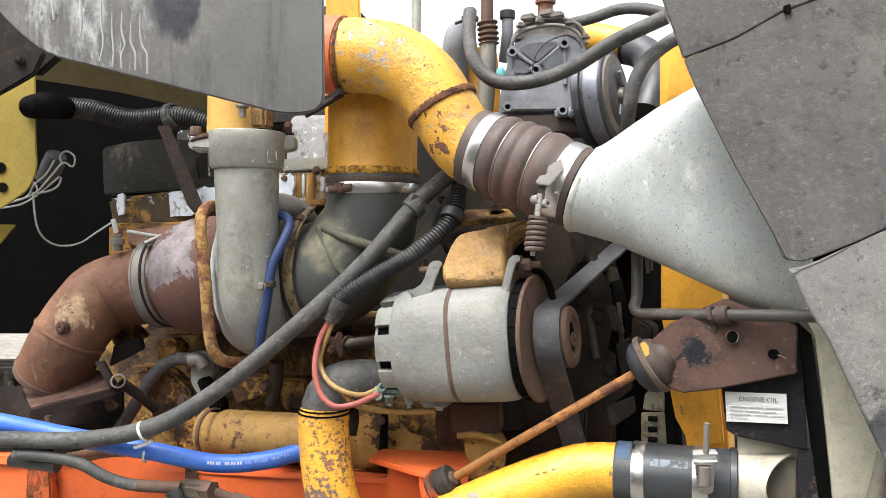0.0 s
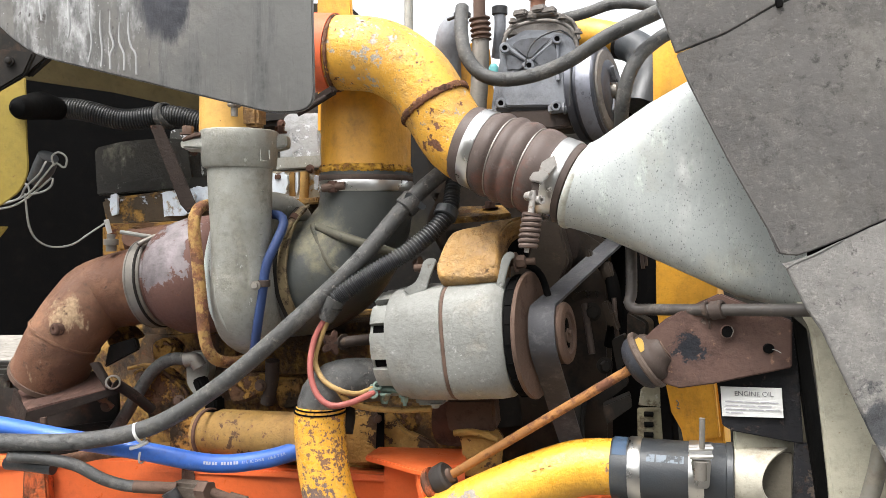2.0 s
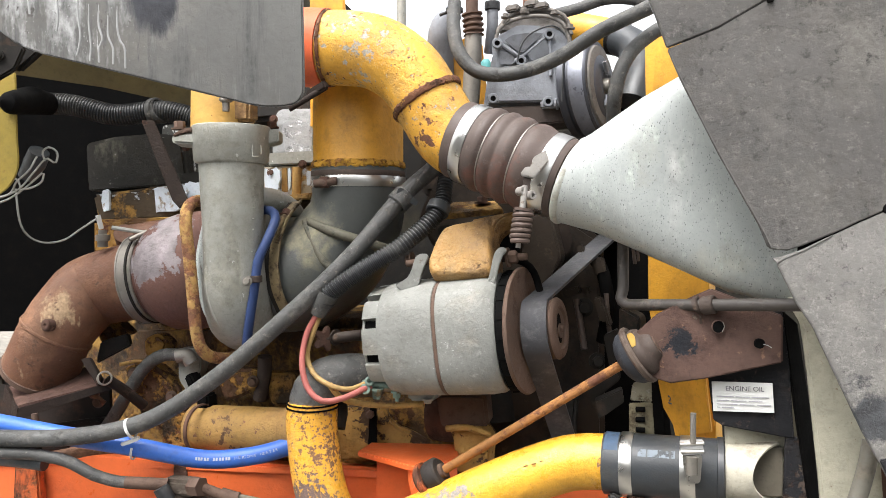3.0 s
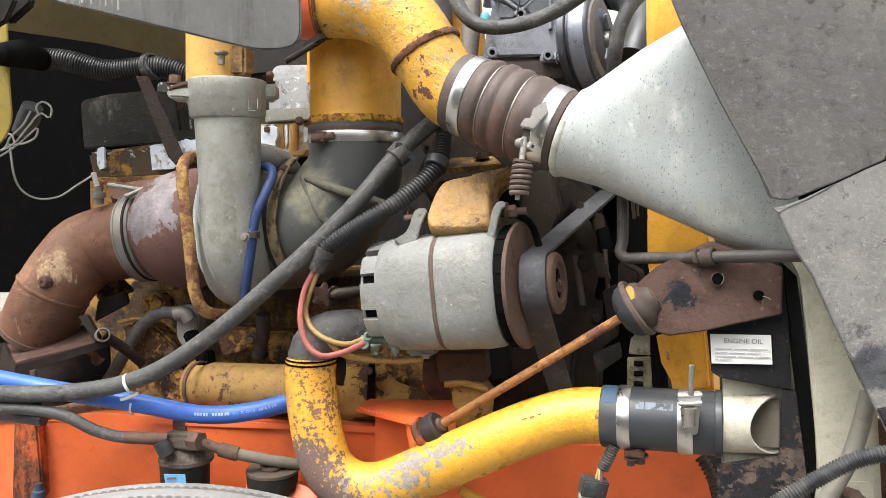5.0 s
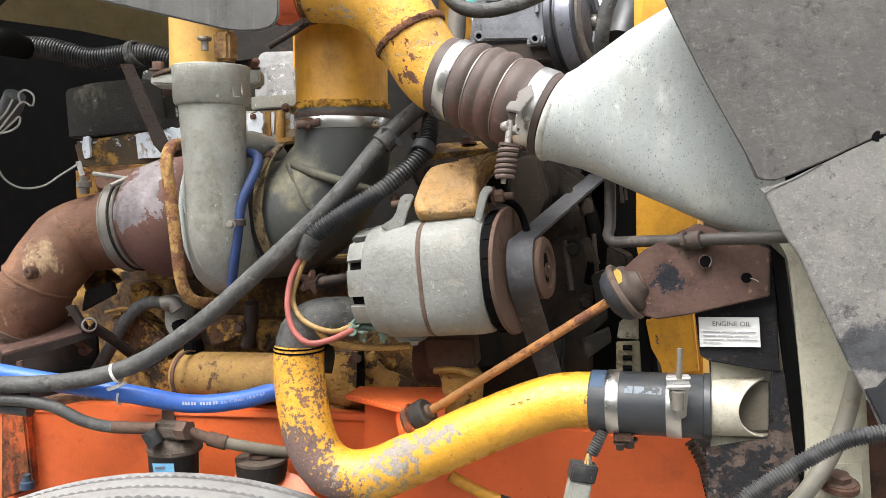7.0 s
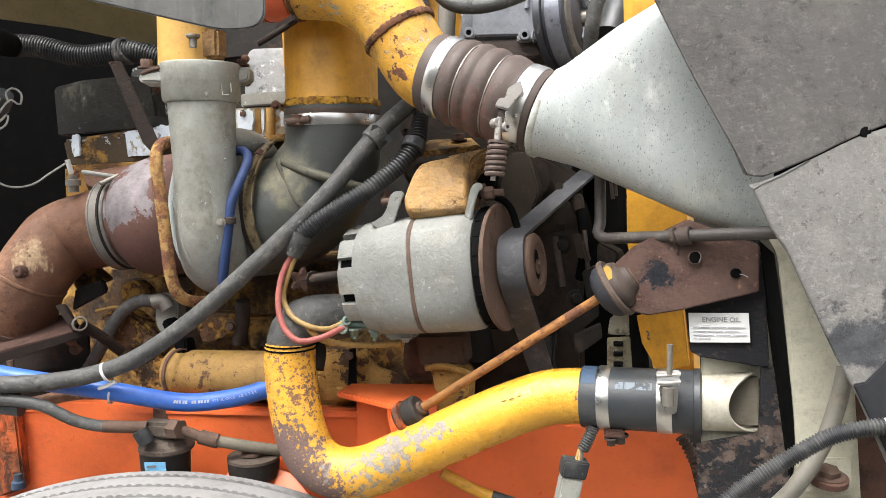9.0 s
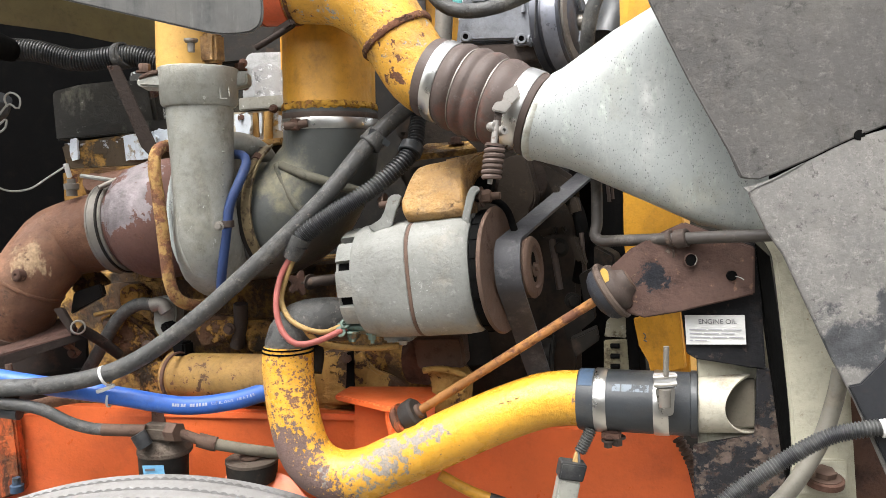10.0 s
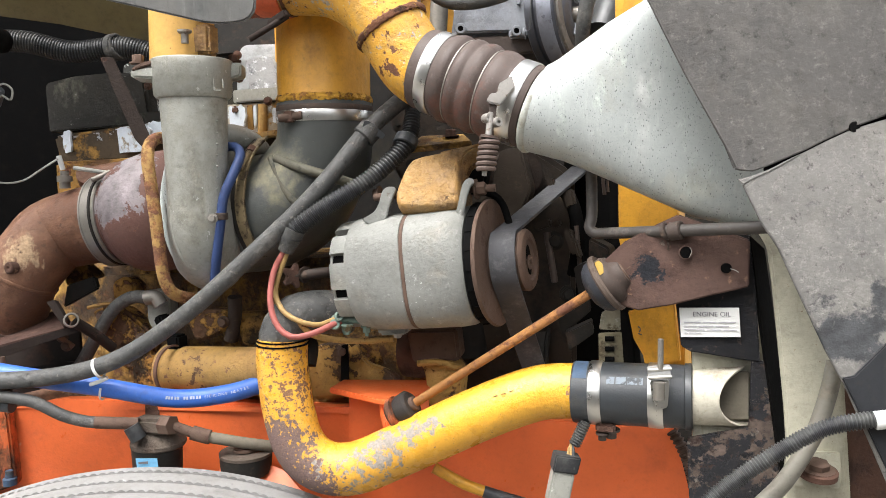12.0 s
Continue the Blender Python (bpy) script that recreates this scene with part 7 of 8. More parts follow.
part("cooler_band", band(V((-1.0353, 1.1794, 1.3361)), AX, 0.045, 0.008, 0.003), rust_dark, oc)
part("support_bracket", slab([(-0.5658, 1.2892, 1.3682), (-0.5045, 1.2958, 1.3720), (-0.4880, 1.3027, 1.3513), (-0.4932, 1.2980, 1.2903), (-0.5490, 1.2939, 1.2853), (-0.5565, 1.2927, 1.3474)], 0.05, corner=0.006, bevel=0.004), peel_yellow, en, "ochre support bracket")
part("support_lip", tube([(-0.5600, 1.2711, 1.3689), (-0.5233, 1.2762, 1.3738), (-0.4806, 1.2846, 1.3635)], 0.0058, n=12), peel_yellow, en, "folded upper lip")
part("pump_body", lathe([(0, 0.0), (0, 0.05), (0.03, 0.052), (0.09, 0.045), (0.1, 0)], (-0.6285, 1.3703, 1.3656), AX, 32), rust_dark, en)
part("pump_cover", slab([(-0.5878, 1.2812, 1.4262), (-0.4975, 1.3014, 1.4299), (-0.4914, 1.3019, 1.3718), (-0.5769, 1.2839, 1.3653)], 0.06, corner=0.01, bevel=0.006), rust_disc, en)
part("drain_pipe", tube([(-0.9526, 1.2673, 1.4687), (-0.9596, 1.2732, 1.4218), (-0.9730, 1.2764, 1.3800)], 0.014, n=16), iron_brown, en)
part("drain_pipe", tube([(-0.5847, 1.4874, 1.5818), (-0.5641, 1.4706, 1.4708), (-0.5434, 1.4532, 1.3403)], 0.05, n=20), grime, en)
for q in ((-1.2184, 1.1859, 1.4275), (-1.1370, 1.2056, 1.3837), (-1.2736, 1.1367, 1.3907), (-0.9704, 1.2516, 1.4205), (-0.7241, 1.2874, 1.3744), (-0.7086, 1.3545, 1.3522), (-1.2494, 1.1254, 1.3779), (-1.0687, 1.1917, 1.3414)):
    part("case_bolt", hexbolt(q, -FWD, 0.008, 0.010), rust_disc, en, "rusty case bolt")

hd = thing("cylinder_head", (-1.0909, 1.4263, 1.8241), "engine cylinder head with peeling pale paint and rust", "engine")
part("head_casting", slab([(-1.3640, 1.2203, 1.7903), (-1.1967, 1.2771, 1.8120), (-0.8832, 1.3799, 1.8339), (-0.7728, 1.4202, 1.8278), (-0.7710, 1.4183, 1.7585), (-0.8811, 1.3778, 1.7525), (-1.3515, 1.2239, 1.7325)], 0.2, bevel=0.006), head_paint, hd)
part("manifold_ledge", slab([(-1.3422, 1.2007, 1.7349), (-0.8702, 1.3609, 1.7547), (-0.7614, 1.4008, 1.7595), (-0.7633, 1.4066, 1.6482), (-1.3586, 1.2150, 1.5875)], 0.2, bevel=0.006), block_paint, hd, "rust-brown manifold side")
part("valve_cover", slab([(-1.4108, 1.2470, 1.9024), (-1.3448, 1.2562, 1.9159), (-1.2618, 1.2952, 1.9231), (-1.2062, 1.3209, 1.9177), (-1.1949, 1.3226, 1.8262), (-1.4083, 1.2445, 1.8085)], 0.18, corner=0.012, bevel=0.012), cover_dark, hd, "dark grimy valve cover")
part("cover_ledge", slab([(-1.3819, 1.2243, 1.8232), (-1.1719, 1.3007, 1.8368), (-0.8838, 1.3805, 1.8549), (-0.8833, 1.3800, 1.8362), (-1.1712, 1.3000, 1.8128), (-1.3812, 1.2237, 1.7989)], 0.05, bevel=0.003), cover_dark, hd)
part("valve_cover", slab([(-0.9925, 1.3443, 1.9455), (-0.9892, 1.3688, 1.9683), (-0.8447, 1.4033, 1.9740), (-0.8314, 1.3832, 1.8632), (-0.9779, 1.3255, 1.8529)], 0.16, corner=0.012, bevel=0.012), cover_grey, hd, "blue-grey valve cover with a flaked silver patch")
part("valve_cover", slab([(-1.2672, 1.3243, 1.9437), (-1.2152, 1.3711, 1.9563), (-1.2033, 1.3663, 1.8358), (-1.2387, 1.3269, 1.8222), (-1.2582, 1.3078, 1.8312)], 0.12, corner=0.01, bevel=0.01), flake_dark, hd, "dark valve cover flecked with silver paint")
# Added dark filler: closes a bright sky gap above the valve covers.
part("gap_filler", slab([(-1.1843, 1.3846, 2.1601), (-0.9464, 1.4734, 2.1581), (-0.9304, 1.4513, 1.9640), (-1.1650, 1.3632, 1.9427)], 0.1, corner=0.02, bevel=0.01), grime, hd, "dark box added to close the gap above the head")
part("flaked_patch", slab([(-0.9604, 1.3334, 1.9314), (-0.9366, 1.3449, 1.9433), (-0.9027, 1.3560, 1.9340), (-0.8962, 1.3532, 1.8704), (-0.9485, 1.3331, 1.8667)], 0.006, corner=0.01, bevel=0.002), silver_flake, hd, "pale flaked patch")
part("cover_flange", slab([(-0.9776, 1.3154, 1.8728), (-0.8866, 1.3469, 1.8777), (-0.8860, 1.3463, 1.8526), (-0.9769, 1.3147, 1.8476)], 0.04, corner=0.004, bevel=0.003), cast_alu, hd)
for q in ((-1.1788, 1.2995, 1.8907), (-0.9657, 1.3218, 1.8960), (-0.9811, 1.3385, 1.9444), (-0.9030, 1.3272, 1.8494), (-0.9713, 1.3168, 1.8338), (-1.0861, 1.3068, 1.8184)):
    part("cover_bolt", hexbolt(q, -FWD, 0.006, 0.007), rust_dark, hd)
rng = random.Random(21)
for c, w, h in (((-1.2050, 1.2640, 1.7800), 0.125, 0.056), ((-1.1443, 1.2787, 1.7940), 0.05, 0.045), ((-1.3321, 1.2259, 1.7784), 0.022, 0.045), ((-0.9714, 1.3140, 1.8195), 0.046, 0.046), ((-0.9372, 1.3300, 1.8213), 0.007, 0.044), ((-0.8972, 1.3399, 1.8226), 0.010, 0.03), ((-1.0620, 1.3063, 1.8006), 0.06, 0.04)):
    edge = []
    for i in range(30):
        t = 2 * math.pi * i / 30
        k = rng.uniform(0.86, 1.10)
        edge.append(V(c) + AX * (0.5 * w * k * math.copysign(abs(math.cos(t)) ** 0.55, math.cos(t))) + UP * (0.5 * h * k * math.copysign(abs(math.sin(t)) ** 0.55, math.sin(t))))
    part("peeled_patch", slab(edge, 0.005, bevel=0), peel, hd, "pale blue-white flaking paint")
part("port_face", slab([(-0.9968, 1.3108, 1.8446), (-0.8948, 1.3531, 1.8499), (-0.8952, 1.3505, 1.7877), (-0.9975, 1.3082, 1.7846)], 0.02, bevel=0.002), tan_paint, hd, "dirty beige painted port face")
part("ochre_post", tube([(-0.9241, 1.3392, 1.8435), (-0.9225, 1.3356, 1.8167), (-0.9228, 1.3343, 1.7878)], 0.0095, n=14), cooler_paint, hd, "ochre painted stud post")
part("ochre_strip", slab([(-0.9511, 1.3244, 1.8436), (-0.9420, 1.3286, 1.8435), (-0.9394, 1.3279, 1.7947), (-0.9505, 1.3228, 1.7949)], 0.006, bevel=0.001), cooler_paint, hd)
part("port_ledge", block((-0.9286, 1.3236, 1.7821), (0.11, 0.03, 0.012), AX, bevel=0.003), cooler_paint, hd)
part("intake_runner", tube([(-0.9428, 1.2022, 1.7767), (-0.9169, 1.2142, 1.7798), (-0.9002, 1.2434, 1.7741), (-0.9042, 1.2951, 1.7549), (-0.9404, 1.3642, 1.7243)], 0.0205, n=24), cast_alu, hd, "grey cast runner")
part("manifold", tube([(-1.2770, 1.2300, 1.6860), (-1.1972, 1.2614, 1.6989), (-1.0832, 1.3039, 1.7065)], 0.04, n=20), rust_pipe, hd, "rusty exhaust manifold")
part("manifold_port", tube([(-1.2394, 1.1870, 1.7107), (-1.2722, 1.2260, 1.6860)], 0.02, n=14), rust_pipe, hd)
part("front_cover", slab([(-0.6138, 1.4423, 1.9099), (-0.4255, 1.4583, 1.7658), (-0.3362, 1.4975, 1.7025), (-0.3248, 1.4854, 1.2514), (-0.5471, 1.4362, 1.2318), (-0.5896, 1.4402, 1.5633), (-0.6944, 1.4203, 1.7409)], 0.05, corner=0.02, bevel=0.01), front_grease, hd, "greasy brown front cover")
# Boss coloured near-black for the dark hollow beneath the bellows.
part("front_boss", lathe([(0, 0), (0, 0.05), (0.05, 0.045), (0.055, 0)], (-0.4385, 1.4497, 1.7011), -FWD, 28), bracket_dark, hd)
part("front_arm", slab([(-0.4421, 1.3724, 1.7439), (-0.4022, 1.3802, 1.7495), (-0.3809, 1.3651, 1.6744), (-0.4123, 1.3698, 1.6017), (-0.4618, 1.3711, 1.6611)], 0.03, corner=0.01, bevel=0.006), front_grease, hd)
part("front_arm", slab([(-0.3070, 1.3240, 1.4316), (-0.2630, 1.3344, 1.4541), (-0.2592, 1.3353, 1.4329), (-0.2996, 1.3263, 1.4004)], 0.03, corner=0.004, bevel=0.005), grime, hd)
part("front_arm", slab([(-0.2719, 1.3356, 1.5956), (-0.2330, 1.3311, 1.5781), (-0.2424, 1.3347, 1.5014), (-0.2731, 1.3431, 1.5180)], 0.03, corner=0.01, bevel=0.006), grime, hd)

for q, size in (((-0.3230, 1.4135, 1.6571), (0.022, 0.02, 0.03)), ((-0.3704, 1.4117, 1.6100), (0.03, 0.02, 0.014)), ((-0.3134, 1.3931, 1.5821), (0.014, 0.02, 0.045)), ((-0.3463, 1.4120, 1.6124), (0.016, 0.016, 0.012)), ((-0.3017, 1.3870, 1.5709), (0.008, 0.02, 0.035)), ((-0.3590, 1.4307, 1.6791), (0.012, 0.02, 0.03))):
    part("front_lug", block(q, size, AX + V((0, 0, 0.25)), bevel=0.003), front_grease, hd, "oily brown lug")
for a, b, r in (((-0.3591, 1.3944, 1.5971), (-0.3398, 1.3780, 1.5103), 0.006), ((-0.3065, 1.3974, 1.6099), (-0.2977, 1.3878, 1.5410), 0.004), ((-0.2510, 1.3494, 1.6992), (-0.2471, 1.3500, 1.6662), 0.003), ((-0.2441, 1.3525, 1.6972), (-0.2420, 1.3525, 1.6708), 0.0025)):
    part("front_stay", tube([a, b], r, n=10), iron_brown, hd)

rh = thing("rear_housing", (-1.7653, 1.2568, 1.2906), "dark rear housing behind the exhaust outlet", "engine part")
part("body", slab([(-2.0906, 1.1086, 1.3815), (-1.7931, 1.2482, 1.4021), (-1.6814, 1.3002, 1.4009), (-1.6567, 1.2799, 1.1482), (-2.0619, 1.0907, 1.1422)], 0.08, corner=0.01, bevel=0.008), grime, rh)
part("cover", slab([(-1.8032, 1.1986, 1.3859), (-1.6916, 1.2509, 1.3915), (-1.6867, 1.2497, 1.3007), (-1.8007, 1.1963, 1.2938)], 0.05, corner=0.02, bevel=0.01), cover_dark, rh, "grey-olive cover plate")
part("flange", slab([(-1.7906, 1.1895, 1.2816), (-1.6628, 1.2494, 1.2901), (-1.6597, 1.2498, 1.2635), (-1.7899, 1.1887, 1.2537)], 0.04, corner=0.004, bevel=0.004), front_grease, rh)
for q in ((-1.7345, 1.2270, 1.3754), (-1.6981, 1.2439, 1.3760), (-1.6966, 1.2425, 1.3200), (-1.7040, 1.2274, 1.2740), (-1.6727, 1.2421, 1.2771)):
    part("bolt", hexbolt(q, -FWD, 0.009, 0.009), grime, rh)

# ---- hoses and wires ----
ch2 = thing("coolant_hose", (-0.8986, 1.0550, 1.4672), "long dusty grey rubber coolant hose", "hose")
part("hose", tube([(-1.3320, 0.8655, 1.3642), (-1.2609, 0.8987, 1.3633), (-1.1277, 0.9608, 1.3652), (-1.0056, 1.0078, 1.3949), (-0.8986, 1.0550, 1.4672), (-0.7930, 1.1025, 1.5658), (-0.6937, 1.1585, 1.6727), (-0.6247, 1.2223, 1.7787), (-0.5808, 1.2782, 1.8374)], 0.0148), rubber_grey, ch2)
part("rubber_clip", band((-0.6247, 1.2223, 1.7757), V((-0.5808, 1.2782, 1.8374)) - V((-0.6937, 1.1585, 1.6727)), 0.0155, 0.026, 0.005, 28), rubber_grey, ch2, "rubber-lined clip")
part("clip_tail", slab([(-0.6277, 1.2007, 1.7684), (-0.6213, 1.2047, 1.7947), (-0.6142, 1.2079, 1.7938), (-0.5925, 1.2260, 1.7710), (-0.5976, 1.2233, 1.7631), (-0.6152, 1.2102, 1.7764)], 0.006, corner=0.003, bevel=0.002), rubber_black, ch2)
heat = thing("heater_hose", (-0.9500, 1.0859, 1.3149), "bright blue silicone heater hose with white print", "hose")
HEATER_PTS = [(-1.3526, 0.8792, 1.3963), (-1.2849, 0.9159, 1.3861), (-1.1886, 0.9764, 1.3597), (-1.0525, 1.0280, 1.3393), (-0.9500, 1.0859, 1.3149), (-0.8743, 1.1324, 1.3181), (-0.8221, 1.1793, 1.3315)]
part("hose", tube(HEATER_PTS, 0.0165), blue_hose, heat)
HOSE_LINE = spline(HEATER_PTS, 400)[0]


def on_hose(x):
    """Where the print runs: the point, the way along and the way out of the hose, for a place along its length."""
    k = min(range(1, 399), key=lambda m: abs(HOSE_LINE[m].x - x))
    along = (HOSE_LINE[k + 1] - HOSE_LINE[k - 1]).normalized()
    out = (UP * 0.30 - FWD)
    out = (out - along * out.dot(along)).normalized()
    return HOSE_LINE[k] + out * 0.0167, along, out


def hose_print(text, x0, x1):
    wide = [0.45 if c == "I" else 1.0 for c in text]
    for k, c in enumerate(text):
        q, along, out = on_hose(x0 + (x1 - x0) * sum(wide[:k]) / sum(wide))
        lettering(c, q - out.cross(along) * 0.003, along, out.cross(along), 0.0068, white_print, "print", heat, "white hose print")


hose_print("SILICONE", -0.9020, -0.8690)
hose_print("HEATER", -0.8665, -0.8420)
for k in (0, 1, 2, 3, 4, 6, 7, 8, 9, 10, 11):
    q, along, out = on_hose(-0.9600 + 0.0550 * k / 12)
    up_ = out.cross(along)
    part("print_bar", slab([q - up_ * 0.0028, q + along * 0.0034 - up_ * 0.0028, q + along * 0.0034 + up_ * 0.0025, q + up_ * 0.0025], 0.0003, bevel=0, away=out), white_print, heat, "unreadable white print")
tie = thing("cable_tie", (-1.0369, 1.0137, 1.3506), "white plastic cable tie joining two hoses", "cable tie")
part("loop", band((-1.0299, 0.9983, 1.3826), V((-0.8986, 1.0550, 1.4672)) - V((-1.1277, 0.9608, 1.3652)), 0.0165, 0.005, 0.0014, 28), paper, tie)
part("loop", band((-1.0527, 1.0288, 1.3351), V((-0.9500, 1.0859, 1.3149)) - V((-1.1886, 0.9764, 1.3597)), 0.0172, 0.004, 0.0012, 28), paper, tie)
part("tail", tube([(-1.0489, 0.9971, 1.3527), (-1.0345, 0.9985, 1.3577), (-1.0165, 1.0039, 1.3659)], 0.0034, n=8), paper, tie)
con = thing("wire_conduit", (-0.6791, 1.1532, 1.6466), "black corrugated wire conduit with taped end", "conduit")
part("sleeve", tube([(-0.7275, 1.1377, 1.6001), (-0.7193, 1.1389, 1.6168), (-0.6791, 1.1532, 1.6466), (-0.6131, 1.1913, 1.6933), (-0.5727, 1.2284, 1.7371), (-0.5611, 1.2515, 1.7667), (-0.5649, 1.2732, 1.8020), (-0.5710, 1.2935, 1.8282)], [0.0168, 0.0162, 0.0142, 0.0138, 0.0140, 0.0136, 0.0125, 0.0122], ridge=(0.0060, 0.0015)), conduit_black, con)
part("tape_wrap", tube([(-0.7391, 1.1348, 1.5774), (-0.7309, 1.1360, 1.5952), (-0.7210, 1.1380, 1.6149)], [0.013, 0.017, 0.0188], n=20), rubber_grey, con, "grey tape wrap")
part("clip", band((-0.5642, 1.2443, 1.7588), V((-0.5647, 1.2731, 1.7970)) - V((-0.5727, 1.2284, 1.7371)), 0.0165, 0.018, 0.004, 28), rubber_black, con)
single("alternator_cable", tube([(-0.7400, 1.1344, 1.5793), (-0.7524, 1.1208, 1.5471), (-0.7504, 1.1034, 1.5017), (-0.7331, 1.0934, 1.4623), (-0.7049, 1.0947, 1.4415), (-0.6754, 1.1141, 1.4455), (-0.6578, 1.1392, 1.4547), (-0.6437, 1.1682, 1.4622)], 0.0052, n=12), wire_red, "red battery cable to the alternator", "cable")
single("alternator_cable", tube([(-0.7356, 1.1364, 1.5774), (-0.7472, 1.1285, 1.5417), (-0.7542, 1.1239, 1.5078), (-0.7318, 1.1113, 1.4811), (-0.7010, 1.1107, 1.4652), (-0.6725, 1.1270, 1.4574), (-0.6587, 1.1557, 1.4630)], 0.0046, n=12), wire_tan, "tan wire to the alternator", "cable")
single("alternator_cable", tube([(-0.7043, 1.1158, 1.4658), (-0.6876, 1.1249, 1.4420), (-0.6604, 1.1536, 1.4285), (-0.6195, 1.1889, 1.4218), (-0.5735, 1.2050, 1.4265)], 0.0052, n=12), cooler_paint, "brown wire under the alternator", "cable")
single("oil_feed_line", tube([(-1.0114, 1.1851, 1.7667), (-1.0017, 1.1458, 1.7743), (-0.9924, 1.1056, 1.7651), (-0.9840, 1.0863, 1.7366), (-0.9743, 1.0830, 1.6766), (-0.9670, 1.0837, 1.6065), (-0.9632, 1.0883, 1.5358), (-0.9573, 1.1008, 1.5021), (-0.9540, 1.1348, 1.4869), (-0.9518, 1.1799, 1.4822)], 0.0108, n=16), oil_line, "yellow oil feed pipe flaking to rust", "pipe")
bl = thing("blue_line", (-0.8616, 1.1293, 1.6583), "thin dark blue rubber line with a clip", "hose")
part("line", tube([(-0.9079, 1.1887, 1.7546), (-0.8748, 1.1822, 1.7568), (-0.8550, 1.1743, 1.7425), (-0.8540, 1.1514, 1.7081), (-0.8632, 1.1345, 1.6681), (-0.8691, 1.1298, 1.6179), (-0.8782, 1.1291, 1.5671), (-0.8968, 1.1403, 1.5084)], 0.0085, n=16), blue_dark, bl)
part("clip", band((-0.8668, 1.1315, 1.6350), UP, 0.0085, 0.012, 0.003, 20), iron_brown, bl)
part("clip_screw", hexbolt((-0.8677, 1.1089, 1.6324), -FWD, 0.006, 0.006), zinc, bl)
single("breather_hose", tube([(-1.2754, 1.1545, 1.3023), (-1.2426, 1.1604, 1.3454), (-1.2092, 1.1727, 1.4039), (-1.1806, 1.1821, 1.4451), (-1.1467, 1.1933, 1.4679), (-1.1103, 1.2048, 1.4693)], 0.0128, n=16), rubber_grey, "dusty grey breather hose on the block", "hose")
single("breather_fitting", tube([(-1.1138, 1.1976, 1.4678), (-1.0965, 1.2057, 1.4703), (-1.0859, 1.2101, 1.4547)], 0.0145, n=12), zinc, "dull steel hose fitting", "fitting")
up = thing("upper_conduit", (-1.2930, 1.1716, 1.9574), "black corrugated conduit tied under the hood", "conduit")
part("sleeve", tube([(-1.3979, 1.1232, 1.9733), (-1.3351, 1.1523, 1.9683), (-1.2614, 1.1860, 1.9497), (-1.1989, 1.2153, 1.9551), (-1.1572, 1.2348, 1.9556), (-1.1046, 1.2587, 1.9402)], 0.0205, ridge=(0.0056, 0.0013)), conduit_black, up)
part("end_boot", tube([(-1.1438, 0.8535, 1.9269), (-1.1451, 0.8728, 1.9260), (-1.2408, 0.9831, 1.9499), (-1.3822, 1.1305, 1.9712)], [0.006, 0.018, 0.025, 0.0225], n=32), core_black, up, "smooth rubber boot")
part("tie_wrap", band((-1.1843, 1.2222, 1.9576), AX, 0.0225, 0.014, 0.004, 24), rubber_grey, up, "grey cloth tie")
part("tie_wrap", band((-1.1781, 1.2251, 1.9577), AX + V((0, 0, 0.3)), 0.0225, 0.012, 0.004, 24), rubber_grey, up, "grey cloth tie")
single("flat_strut", slab([(-1.1958, 1.1940, 1.9364), (-1.1731, 1.2046, 1.9367), (-1.0810, 1.1973, 1.7777), (-1.0945, 1.1902, 1.7598), (-1.1091, 1.1841, 1.7774)], 0.006), bracket_dark, "flat dark brown steel strut", "strut")
lw = thing("loose_wires", (-1.2815, 1.0055, 1.8058), "tangle of pale loose wires tied in loops", "wires")
part("boot", tube([(-1.3043, 1.0173, 1.8171), (-1.2799, 1.0187, 1.8431), (-1.2641, 1.0158, 1.8634)], [0.014, 0.02, 0.018], n=16), rubber_black, lw, "dark taped bundle")
for pts in ([(-1.3652, 0.9318, 1.7663), (-1.3097, 0.9580, 1.7752), (-1.2712, 0.9766, 1.7921), (-1.2461, 0.9895, 1.8230), (-1.2263, 0.9997, 1.8478), (-1.2113, 1.0064, 1.8398), (-1.2081, 1.0086, 1.8582), (-1.2213, 1.0028, 1.8683), (-1.2322, 0.9974, 1.8600), (-1.2281, 0.9987, 1.8437)],
            [(-1.3747, 0.9382, 1.7603), (-1.3095, 0.9689, 1.7694), (-1.2764, 0.9851, 1.7893), (-1.2412, 0.9914, 1.8129), (-1.2303, 0.9969, 1.8232), (-1.2327, 0.9951, 1.8069), (-1.2472, 0.9880, 1.7965), (-1.2675, 0.9783, 1.7921)],
            [(-1.3846, 0.9450, 1.7728), (-1.3096, 0.9804, 1.7821), (-1.2825, 0.9830, 1.8068), (-1.2536, 0.9861, 1.8270), (-1.2501, 0.9998, 1.8524)],
            [(-1.2750, 0.9749, 1.7941), (-1.2679, 0.9761, 1.7380), (-1.2630, 0.9883, 1.7103), (-1.2548, 1.0137, 1.6966), (-1.2472, 1.0505, 1.7003), (-1.2518, 1.0933, 1.7202), (-1.2488, 1.1286, 1.7402)],
            [(-1.2827, 0.9717, 1.8042), (-1.2773, 0.9745, 1.8124), (-1.2698, 0.9778, 1.8064), (-1.2674, 0.9782, 1.7890), (-1.2747, 0.9746, 1.7838)]):
    part("wire", tube(pts, 0.0018, n=8, step=0.006), wire_white, lw)
tv = thing("temperature_sender", (-1.2570, 1.1457, 1.7108), "small steel sender with a pale wire boot", "sensor")
